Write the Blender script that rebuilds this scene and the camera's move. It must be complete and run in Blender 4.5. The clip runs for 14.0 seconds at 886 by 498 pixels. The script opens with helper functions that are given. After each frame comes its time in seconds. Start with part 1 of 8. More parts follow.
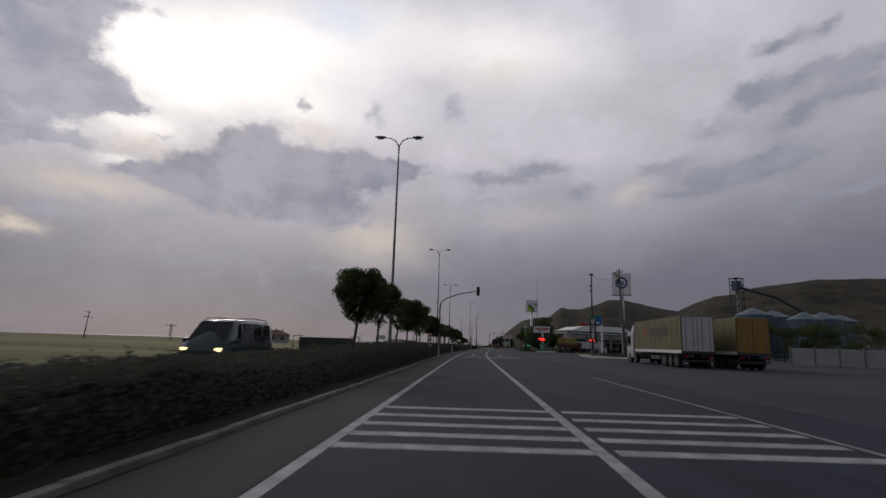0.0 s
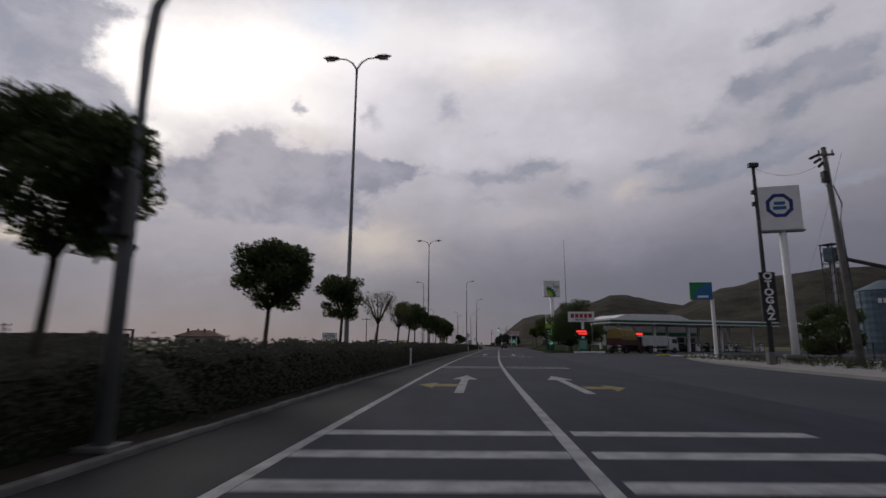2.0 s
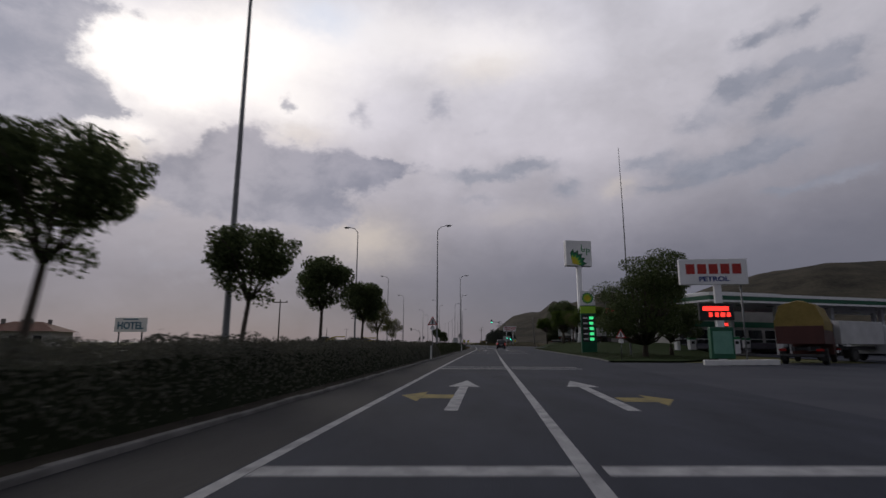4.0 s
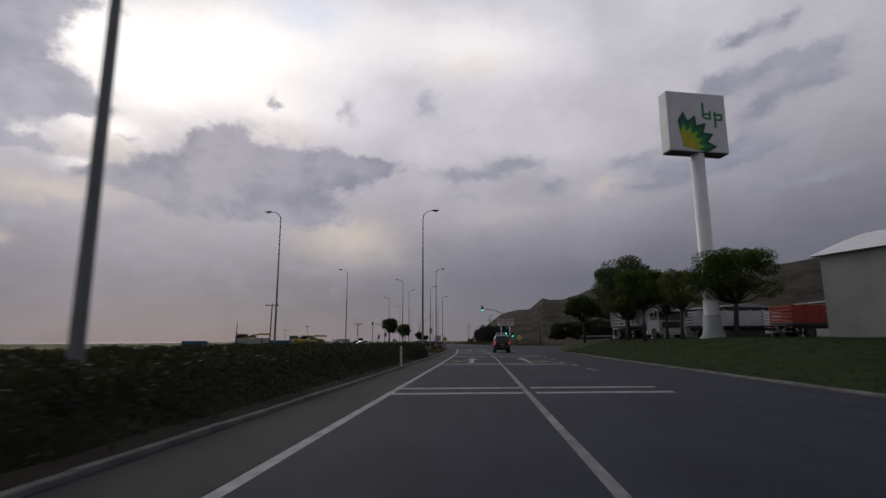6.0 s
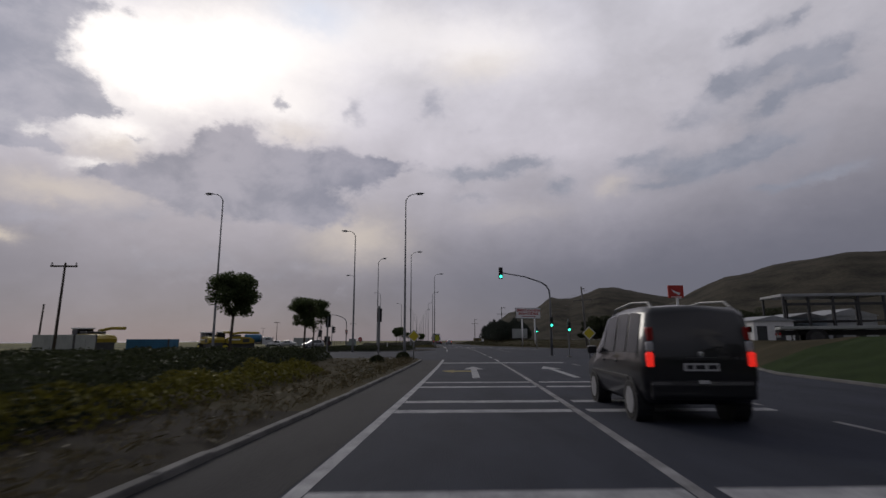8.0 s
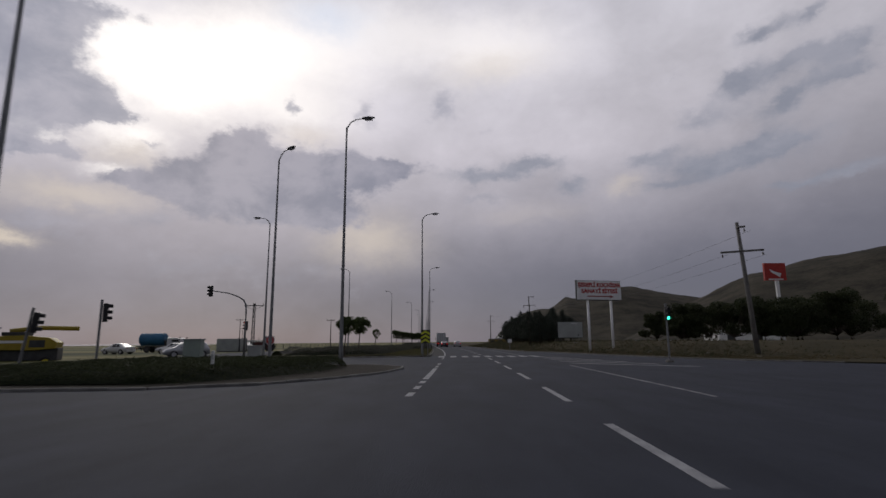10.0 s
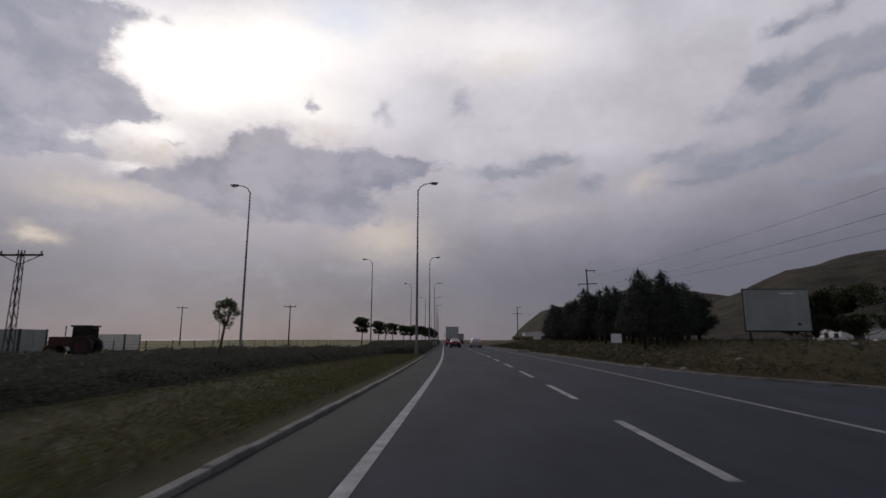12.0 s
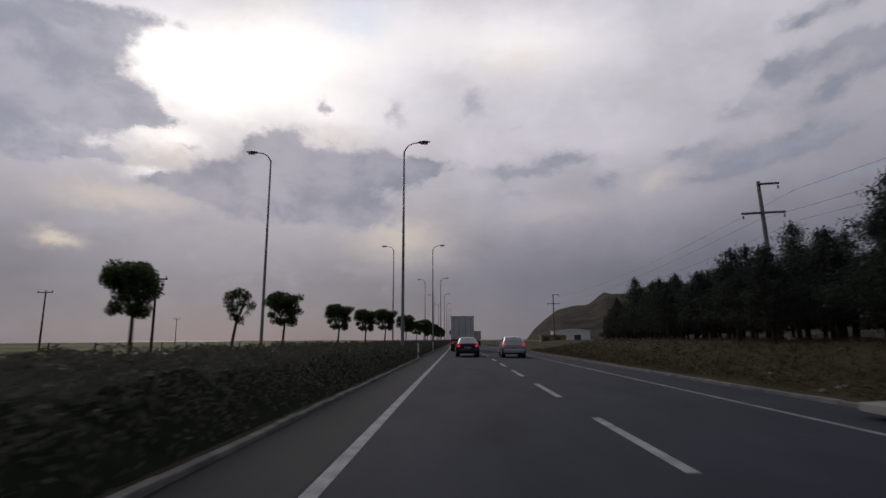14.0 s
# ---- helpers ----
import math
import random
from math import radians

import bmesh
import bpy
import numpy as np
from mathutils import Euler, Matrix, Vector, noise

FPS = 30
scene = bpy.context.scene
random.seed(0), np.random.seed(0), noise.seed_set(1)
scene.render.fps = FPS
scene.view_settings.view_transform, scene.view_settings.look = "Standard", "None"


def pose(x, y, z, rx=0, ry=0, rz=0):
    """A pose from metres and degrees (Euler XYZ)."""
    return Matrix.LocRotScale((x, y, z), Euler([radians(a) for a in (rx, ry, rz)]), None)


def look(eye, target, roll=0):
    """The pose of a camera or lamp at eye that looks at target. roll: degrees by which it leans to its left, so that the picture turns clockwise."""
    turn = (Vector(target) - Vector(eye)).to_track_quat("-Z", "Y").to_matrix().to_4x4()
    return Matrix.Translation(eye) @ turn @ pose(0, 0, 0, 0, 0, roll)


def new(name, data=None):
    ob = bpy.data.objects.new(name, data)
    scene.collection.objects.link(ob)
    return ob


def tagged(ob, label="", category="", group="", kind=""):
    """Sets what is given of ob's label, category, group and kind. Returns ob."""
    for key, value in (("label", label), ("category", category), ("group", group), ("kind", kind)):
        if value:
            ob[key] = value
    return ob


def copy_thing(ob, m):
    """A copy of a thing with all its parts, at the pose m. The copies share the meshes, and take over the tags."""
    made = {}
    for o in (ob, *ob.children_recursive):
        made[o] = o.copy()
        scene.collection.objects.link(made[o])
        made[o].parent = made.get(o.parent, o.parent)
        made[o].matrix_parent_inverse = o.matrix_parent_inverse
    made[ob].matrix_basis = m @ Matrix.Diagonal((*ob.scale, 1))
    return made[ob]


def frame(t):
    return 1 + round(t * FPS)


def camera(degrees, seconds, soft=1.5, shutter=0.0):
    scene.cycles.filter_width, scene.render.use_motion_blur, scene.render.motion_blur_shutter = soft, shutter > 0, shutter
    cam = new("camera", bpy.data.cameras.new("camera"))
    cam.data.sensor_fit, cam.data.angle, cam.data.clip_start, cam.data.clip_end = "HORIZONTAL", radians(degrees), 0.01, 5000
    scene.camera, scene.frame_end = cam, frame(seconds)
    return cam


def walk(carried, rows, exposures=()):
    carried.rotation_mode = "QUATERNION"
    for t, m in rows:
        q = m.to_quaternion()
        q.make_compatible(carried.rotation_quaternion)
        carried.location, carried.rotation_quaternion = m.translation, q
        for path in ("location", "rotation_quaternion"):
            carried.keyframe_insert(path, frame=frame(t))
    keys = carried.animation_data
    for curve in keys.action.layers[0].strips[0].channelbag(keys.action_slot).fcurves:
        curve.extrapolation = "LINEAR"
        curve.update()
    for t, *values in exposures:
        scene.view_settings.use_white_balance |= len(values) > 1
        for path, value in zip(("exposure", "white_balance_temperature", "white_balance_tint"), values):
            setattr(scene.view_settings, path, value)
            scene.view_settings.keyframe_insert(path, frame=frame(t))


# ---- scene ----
# camera: a dashboard camera in the inner lane of a dual carriageway
cam = camera(80.3, 14.0, soft=1.5, shutter=0.15)
EYE_Z = 1.26
PATH = [  # seconds, x, y, pitch, roll, yaw
    (0, 0.00, 0.00, 10.26, -1.75, -0.14),
    (0.5, 0.79, 12.88, 10.20, -1.40, -0.18),
    (1, 1.63, 25.75, 10.20, -1.00, -0.05),
    (1.5, 2.51, 38.62, 10.21, -0.65, -0.06),
    (2, 3.43, 51.49, 10.26, -0.40, -0.06),
    (2.5, 4.40, 64.35, 10.30, -0.32, -0.25),
    (3, 5.46, 77.21, 10.25, -0.28, -0.43),
    (3.5, 6.62, 90.05, 10.20, -0.20, -0.67),
    (4, 7.87, 102.89, 10.08, -0.24, -1.18),
    (4.2, 8.38, 108.03, 10.07, -0.28, -1.31),
    (5.0, 10.47, 128.42, 10.01, -0.06, -1.82),
    (5.7, 12.30, 146.05, 9.96, 0.14, -2.26),
    (6.3, 13.86, 160.98, 9.91, 0.31, -2.64),
    (6.5, 14.38, 165.93, 9.90, 0.36, -2.77),
    (7, 15.62, 178.22, 9.95, 0.41, -2.51),
    (7.5, 16.75, 190.41, 9.97, 0.31, -2.15),
    (8, 17.74, 202.48, 9.89, 0.15, -1.74),
    (8.2, 18.11, 207.28, 9.91, 0.18, -1.60),
    (8.9, 19.26, 223.96, 9.96, 0.27, -1.12),
    (9.6, 20.25, 240.46, 10.01, 0.36, -0.65),
    (10.3, 21.06, 256.78, 10.06, 0.45, -0.17),
    (10.5, 21.26, 261.41, 10.07, 0.48, -0.04),
    (11, 21.69, 273.00, 10.04, 0.32, 0.48),
    (11.5, 22.00, 284.60, 9.97, 0.30, 1.10),
    (12, 22.20, 296.20, 9.80, -0.06, 1.52),
    (12.5, 22.30, 307.80, 9.79, 0.13, 1.92),
    (13, 22.34, 319.40, 9.78, -0.02, 2.10),
    (13.5, 22.31, 331.00, 9.78, 0.21, 2.59),
    (14, 22.18, 342.60, 9.80, 0.23, 3.03),
]
walk(cam, [(t, pose(x, y, EYE_Z, 90 + p, r, w)) for t, x, y, p, r, w in PATH])

# ---------------------------------------------------------------- sky and sun
world = bpy.data.worlds.new("evening_sky")
scene.world = world
world.use_nodes = True
WT = world.node_tree
WT.nodes.clear()


def wn(kind, **kw):
    n = WT.nodes.new(kind)
    for k, v in kw.items():
        setattr(n, k, v)
    return n


def wput(sock, v):
    if isinstance(v, bpy.types.NodeSocket):
        WT.links.new(v, sock)
    else:
        sock.default_value = v


def wm(op, a, b=0.0, c=None, clamp=False):
    n = wn("ShaderNodeMath", operation=op, use_clamp=clamp)
    wput(n.inputs[0], a)
    wput(n.inputs[1], b)
    if c is not None:
        wput(n.inputs[2], c)
    return n.outputs[0]


def wmix(f, a, b):
    n = wn("ShaderNodeMix", data_type="RGBA")
    wput(n.inputs[0], f)
    wput(n.inputs[6], a)
    wput(n.inputs[7], b)
    return n.outputs[2]


def wstep(v, lo, hi):
    n = wn("ShaderNodeMapRange", interpolation_type="SMOOTHSTEP")
    wput(n.inputs[0], v)
    n.inputs[1].default_value, n.inputs[2].default_value = lo, hi
    return n.outputs[0]


sky_dir = wn("ShaderNodeTexCoord").outputs["Generated"]
sep = wn("ShaderNodeSeparateXYZ")
wput(sep.inputs[0], sky_dir)
DEG = 57.2958
az = wm("MULTIPLY", wm("ARCTAN2", sep.outputs[0], sep.outputs[1]), DEG)
el = wm("MULTIPLY", wm("ARCSINE", sep.outputs[2]), DEG)


def wnoise(scale, detail, rough, dist, src):
    n = wn("ShaderNodeTexNoise")
    wput(n.inputs["Vector"], src)
    n.inputs["Scale"].default_value, n.inputs["Detail"].default_value = scale, detail
    n.inputs["Roughness"].default_value, n.inputs["Distortion"].default_value = rough, dist
    return n.outputs["Fac"]


# noise directions: the dome squeezed so that low cloud lies flatter, and two shifted copies
flat_n = wn("ShaderNodeVectorMath", operation="MULTIPLY")
wput(flat_n.inputs[0], sky_dir)
flat_n.inputs[1].default_value = (1.0, 1.0, 1.5)
flat = flat_n.outputs[0]


def shifted(v):
    n = wn("ShaderNodeVectorMath", operation="ADD")
    wput(n.inputs[0], flat)
    n.inputs[1].default_value = v
    return n.outputs[0]


flat_b, flat_c = shifted((3.1, 1.7, 5.2)), shifted((-4.4, 2.9, 0.6))


def signed(fac, k):
    return wm("MULTIPLY", wm("SUBTRACT", fac, 0.5), k)


n_large = wnoise(2.2, 3.0, 0.5, 0.0, flat)
n_mid = wnoise(6.0, 5.0, 0.55, 0.2, flat_b)
n_fine = wnoise(26.0, 5.0, 0.6, 0.3, flat_c)
azw = wm("ADD", az, wm("ADD", signed(wnoise(9.0, 5.0, 0.6, 0.0, flat), 5.0), signed(wnoise(34.0, 4.0, 0.6, 0.0, flat_b), 2.4)))
elw = wm("ADD", el, wm("ADD", signed(wnoise(10.0, 5.0, 0.6, 0.0, flat_b), 3.2), signed(wnoise(36.0, 4.0, 0.6, 0.0, flat_c), 1.6)))


def blob(a, e, sa, se, tilt=0.0):
    """A soft oval of cloud or of glow round a direction of the sky (degrees), its long axis tilted."""
    x, y = wm("SUBTRACT", azw, a), wm("SUBTRACT", elw, e)
    if tilt:
        c, s = math.cos(radians(tilt)), math.sin(radians(tilt))
        x, y = wm("MULTIPLY_ADD", y, s, wm("MULTIPLY", x, c)), wm("MULTIPLY_ADD", x, -s, wm("MULTIPLY", y, c))
    x, y = wm("MULTIPLY", x, 1.0 / sa), wm("MULTIPLY", y, 1.0 / se)
    return wm("EXPONENT", wm("MULTIPLY", wm("ADD", wm("MULTIPLY", x, x), wm("MULTIPLY", y, y)), -1.0))


def total(rows):
    s = 0.0
    for a, e, sa, se, k, tilt in rows:
        s = wm("MULTIPLY_ADD", blob(a, e, sa, se, tilt), k, s)
    return s


ramp = wn("ShaderNodeValToRGB")
wput(ramp.inputs[0], wm("DIVIDE", el, 60.0, clamp=True))
for i, (pos, col) in enumerate([(0.0, (0.182, 0.172, 0.214)), (0.10, (0.215, 0.203, 0.248)), (0.20, (0.365, 0.342, 0.390)),
                                (0.34, (0.56, 0.528, 0.580)), (0.50, (0.68, 0.655, 0.715)), (0.62, (0.62, 0.605, 0.67)), (1.0, (0.15, 0.155, 0.185))]):
    e = ramp.color_ramp.elements[i] if i < 2 else ramp.color_ramp.elements.new(pos)
    e.position, e.color = pos, (*col, 1)
sky_col = ramp.outputs[0]
# duller towards the right hand, away from the low sun, most of all low down
sun_side = wn("ShaderNodeVectorMath", operation="DOT_PRODUCT")
wput(sun_side.inputs[0], sky_dir)
sun_side.inputs[1].default_value = (-0.40, 0.80, 0.45)
away = wm("SUBTRACT", 1.0, wstep(sun_side.outputs["Value"], -0.1, 0.93))
away = wm("MULTIPLY", away, wm("SUBTRACT", 1.0, wm("MULTIPLY", wstep(el, 12.0, 30.0), 0.20)))
sky_col = wmix(away, sky_col, (0.150, 0.150, 0.180, 1))
# broad soft structure of the cloud deck
tone = wm("ADD", wm("ADD", 1.0, signed(n_large, 0.55)), wm("ADD", signed(n_mid, 0.60), signed(n_fine, 0.12)))
tn = wn("ShaderNodeVectorMath", operation="SCALE")
wput(tn.inputs[0], sky_col)
wput(tn.inputs["Scale"], tone)
sky_col = tn.outputs[0]
# glow round the veiled sun and the bright gaps
GLOW = [(-28.5, 25.6, 7.2, 4.0, 1.5, 0), (-20.4, 28.9, 9.9, 4.2, 1.2, 0), (-15.0, 23.7, 5.5, 2.2, 0.6, 0), (-6.6, 32.2, 12.5, 3.4, 0.6, 0), (7.2, 30.6, 6.8, 2.8, 0.55, 0),
        (-31.8, 19.3, 3.4, 1.6, 1.0, 0), (-33.1, 15.9, 2.0, 0.6, 0.8, 0), (-40.9, 18.5, 1.6, 0.5, 0.9, 0), (-37.9, 18.3, 1.4, 0.6, 0.8, 0), (-33.6, 25.6, 3.0, 2.2, 0.8, 0)]
WARM = [(-7.6, 10.9, 5.2, 2.7, 0.75, 0), (-40.3, 9.0, 1.8, 0.7, 1.0, 0), (-35.6, 13.3, 5.0, 1.3, 0.65, 0), (20.2, 15.8, 2.0, 0.9, 0.5, 0), (5.9, 29.1, 5.2, 1.5, 0.4, 0),
        (-15.1, 21.5, 3.6, 1.0, 0.45, 0), (-31.8, 17.6, 3.4, 1.1, 0.5, 0), (9.5, 13.8, 5.5, 1.2, 0.2, 0)]
sky_col = wmix(wm("MULTIPLY", total(GLOW), 0.85, clamp=True), sky_col, (1.12, 1.06, 1.03, 1))
sky_col = wmix(wm("MULTIPLY", total(WARM), 0.75, clamp=True), sky_col, (0.74, 0.64, 0.53, 1))
# a thin place high up where the blue shows
sky_col = wmix(wm("MULTIPLY", total([(-12.3, 33.0, 5.0, 2.0, 0.6, 0)]), 1.0, clamp=True), sky_col, (0.66, 0.73, 0.88, 1))
# rain haze low on the right
sky_col = wmix(wm("MULTIPLY", total([(38.0, 5.5, 18.0, 8.0, 0.80, 0), (16.0, 4.0, 17.0, 6.5, 0.70, 0)]), 1.0, clamp=True), sky_col, (0.135, 0.133, 0.172, 1))
# darker cumulus in front: a bank on the left, a heap in the middle, thin shreds, tilted streaks on the right
BANK = [(-42.7, 25.6, 5.2, 3.8, 1, 0), (-40.6, 22.3, 5.0, 3.1, 1, 0), (-38.3, 20.4, 3.2, 1.8, 0.9, 0), (-34.9, 21.6, 2.8, 1.6, 0.9, 0), (-33.4, 21.2, 1.8, 0.9, 0.75, 0), (-34.4, 29.3, 3.1, 1.3, 0.9, 0),
        (-38.5, 27.8, 3.1, 1.8, 0.8, 0), (-45.3, 20.9, 4.1, 6.0, 1, 0), (-40.2, 17, 2.4, 1.3, 0.95, 0), (-38.5, 16.5, 1.6, 0.9, 0.8, 0), (-36.4, 17.1, 1.5, 0.8, 0.85, 0), (-42.1, 11.7, 3.0, 1.4, 0.35, 0)]
HEAP = [(-21.8, 20.1, 2.5, 1.8, 1, 0), (-19.8, 17.4, 4.8, 2.7, 1, 0), (-23.3, 15.2, 3.4, 2.6, 0.9, 0), (-14.2, 17.9, 5.2, 2.3, 1, 0), (-9.3, 18, 4.8, 1.6, 1, 0), (-4.9, 18.7, 4.0, 0.9, 0.7, 0),
        (-14.3, 14.7, 4.6, 1.9, 0.75, 0), (-11.5, 13.3, 3.0, 1.4, 0.8, 0), (-26.9, 16.3, 2.2, 1.4, 0.9, 0), (-29.5, 15.1, 2.8, 1.1, 0.8, 0), (-32.4, 15.3, 2.0, 0.7, 0.7, 0), (-26.6, 13.8, 3.9, 1.5, 0.6, 0), (-19, 13.4, 4.2, 1.5, 0.65, 0)]
SHREDS = [(-16.1, 24.5, 0.8, 0.8, 1.1, 0), (-18.5, 21.8, 1.3, 0.5, 0.5, 0), (-8.0, 24.1, 2.0, 1.4, 0.75, -40), (0.7, 25.7, 1.9, 1.7, 0.7, 0), (-30.8, 12.0, 5.6, 1.1, 0.55, 0), (-37.7, 10.7, 4.3, 1.0, 0.55, 0),
          (-21.1, 7.3, 12.8, 2.1, 0.45, 0), (-30.0, 18.6, 1.2, 0.3, 0.7, 0), (6.0, 22.5, 1.0, 0.6, 0.45, 0)]
STREAKS = [(6.4, 18.1, 5.4, 0.8, 1.0, 4), (11.1, 19.1, 2.9, 0.7, 0.8, 0), (14.5, 16.5, 1.9, 0.8, 0.8, 0), (23.1, 18.2, 2.6, 0.9, 0.9, 0), (28.3, 16.9, 3.8, 0.9, 0.95, 4), (32.2, 17.7, 2.6, 0.8, 0.95, 16),
           (35.6, 18.0, 2.0, 0.5, 0.7, 12), (34.2, 27.8, 2.4, 0.7, 0.85, 14), (37.9, 28.3, 1.6, 0.5, 0.7, 28), (32.0, 23.7, 2.0, 0.8, 0.8, 20)]
STREAKS += [(36.4, 24.4, 2.5, 0.8, 0.9, 20), (40.5, 24.7, 2.4, 1.1, 0.85, 20), (39.8, 22.5, 1.8, 0.6, 1.0, 8), (35.9, 21.2, 1.9, 0.7, 0.7, 22), (28.0, 21.1, 3.1, 1.2, 0.5, 10), (36.0, 22.5, 7.0, 4.2, 0.38, 15), (33.0, 17.0, 9.0, 2.2, 0.30, 6),
            (39.4, 14.2, 2.9, 0.7, 0.8, 8), (35.1, 14.0, 2.4, 0.5, 0.6, 4), (24.1, 15.5, 3.2, 0.5, 0.5, 3), (5.1, 15.8, 3.8, 0.5, 0.45, 0)]
puff = wm("ADD", signed(wnoise(13.0, 6.0, 0.6, 0.2, flat_c), 1.3), signed(wnoise(44.0, 4.0, 0.6, 0.3, flat), 0.5))
inner = wnoise(11.0, 5.0, 0.58, 0.2, flat_b)
cloud_col = wmix(wstep(inner, 0.34, 0.66), (0.250, 0.262, 0.335, 1), (0.400, 0.392, 0.460, 1))
heap_col = wmix(wstep(inner, 0.34, 0.66), (0.225, 0.230, 0.295, 1), (0.345, 0.335, 0.400, 1))
far_col = wmix(wstep(inner, 0.34, 0.66), (0.225, 0.240, 0.300, 1), (0.310, 0.315, 0.375, 1))
for rows, lo, hi, k, grain, col in ((SHREDS, 0.14, 1.0, 0.75, 0.7, cloud_col), (BANK, 0.34, 0.92, 0.84, 0.9, cloud_col), (HEAP, 0.20, 0.80, 0.94, 0.9, heap_col), (STREAKS, 0.06, 0.95, 0.85, 0.5, far_col)):
    mask = wstep(wm("MULTIPLY_ADD", puff, grain, total(rows)), lo, hi)
    sky_col = wmix(wm("MULTIPLY", mask, k), sky_col, col)
# clear-sky light above and through the deck
nishita = wn("ShaderNodeTexSky", sky_type="NISHITA", sun_disc=False, sun_elevation=radians(25), sun_rotation=radians(-25))
blue = wn("ShaderNodeVectorMath", operation="SCALE")
wput(blue.inputs[0], nishita.outputs[0])
blue.inputs["Scale"].default_value = 0.06
sky_col = wmix(0.06, sky_col, blue.outputs[0])
back = wn("ShaderNodeBackground")
wput(back.inputs[0], sky_col)
back.inputs[1].default_value = 1.0
wput(wn("ShaderNodeOutputWorld").inputs[0], back.outputs[0])

sun = new("sun", bpy.data.lights.new("sun", "SUN"))
sun.data.energy, sun.data.angle, sun.data.color = 0.6, radians(20), (1.0, 0.94, 0.86)
sun.matrix_world = look((-42, 90, 46), (0, 0, 0))

# ---------------------------------------------------------------- materials


def material(name, build):
    m = bpy.data.materials.new(name)
    m.use_nodes = True
    build(m.node_tree, m.node_tree.nodes["Principled BSDF"])
    return m


def mnode(nt, kind, **kw):
    n = nt.nodes.new(kind)
    for k, v in kw.items():
        if k in n.inputs:
            n.inputs[k].default_value = v
        else:
            setattr(n, k, v)
    return n


def surface(name, a, b, scale=3.0, fine=60.0, rough=0.8, metal=0.0, bump=0.2, island=0.0, rand=0.0, spec=0.4, coat=0.0, detail=6.0, stretch=(1, 1, 1)):
    """A surface that wanders between two colours at a coarse and a fine size, with matching relief."""
    def build(nt, bs):
        tc = mnode(nt, "ShaderNodeTexCoord")
        mp = mnode(nt, "ShaderNodeMapping")
        mp.inputs["Scale"].default_value = stretch
        nt.links.new(tc.outputs["Object"], mp.inputs[0])
        n1 = mnode(nt, "ShaderNodeTexNoise", Scale=scale, Detail=detail, Roughness=0.6)
        n2 = mnode(nt, "ShaderNodeTexNoise", Scale=fine, Detail=3.0, Roughness=0.6)
        for n in (n1, n2):
            nt.links.new(mp.outputs[0], n.inputs["Vector"])
        f = mnode(nt, "ShaderNodeMath", operation="MULTIPLY_ADD")
        nt.links.new(n2.outputs["Fac"], f.inputs[0])
        f.inputs[1].default_value = 0.45
        nt.links.new(n1.outputs["Fac"], f.inputs[2])
        mr = mnode(nt, "ShaderNodeMapRange")
        nt.links.new(f.outputs[0], mr.inputs[0])
        mr.inputs[1].default_value, mr.inputs[2].default_value = 0.45, 1.0
        fac = mr.outputs[0]
        for amount, source in ((island, "geo"), (rand, "obj")):
            if amount:
                g = mnode(nt, "ShaderNodeNewGeometry") if source == "geo" else mnode(nt, "ShaderNodeObjectInfo")
                ad = mnode(nt, "ShaderNodeMath", operation="MULTIPLY_ADD", use_clamp=True)
                sb = mnode(nt, "ShaderNodeMath", operation="SUBTRACT")
                nt.links.new(g.outputs["Random Per Island" if source == "geo" else "Random"], sb.inputs[0])
                sb.inputs[1].default_value = 0.5
                nt.links.new(sb.outputs[0], ad.inputs[0])
                ad.inputs[1].default_value = amount
                nt.links.new(fac, ad.inputs[2])
                fac = ad.outputs[0]
        mx = mnode(nt, "ShaderNodeMix", data_type="RGBA")
        nt.links.new(fac, mx.inputs[0])
        mx.inputs[6].default_value, mx.inputs[7].default_value = (*a, 1), (*b, 1)
        nt.links.new(mx.outputs[2], bs.inputs["Base Color"])
        bs.inputs["Roughness"].default_value, bs.inputs["Metallic"].default_value = rough, metal
        bs.inputs["Specular IOR Level"].default_value, bs.inputs["Coat Weight"].default_value = spec, coat
        if bump:
            bp = mnode(nt, "ShaderNodeBump", Strength=bump, Distance=0.02)
            nt.links.new(n2.outputs["Fac"], bp.inputs["Height"])
            nt.links.new(bp.outputs[0], bs.inputs["Normal"])
    return material(name, build)


def leafy(name, a, b, trans=0.25):
    def build(nt, bs):
        g = mnode(nt, "ShaderNodeNewGeometry")
        mx = mnode(nt, "ShaderNodeMix", data_type="RGBA")
        nt.links.new(g.outputs["Random Per Island"], mx.inputs[0])
        mx.inputs[6].default_value, mx.inputs[7].default_value = (*a, 1), (*b, 1)
        nt.links.new(mx.outputs[2], bs.inputs["Base Color"])
        bs.inputs["Roughness"].default_value = 0.6
        bs.inputs["Specular IOR Level"].default_value = 0.12
        tr = mnode(nt, "ShaderNodeBsdfTranslucent")
        nt.links.new(mx.outputs[2], tr.inputs[0])
        ms = mnode(nt, "ShaderNodeMixShader", Fac=trans)
        nt.links.new(bs.outputs[0], ms.inputs[1])
        nt.links.new(tr.outputs[0], ms.inputs[2])
        nt.links.new(ms.outputs[0], nt.nodes["Material Output"].inputs[0])
    return material(name, build)


def glowing(name, colour, strength):
    def build(nt, bs):
        bs.inputs["Base Color"].default_value = (*[c * 0.3 for c in colour], 1)
        bs.inputs["Emission Color"].default_value = (*colour, 1)
        bs.inputs["Emission Strength"].default_value = strength
    return material(name, build)


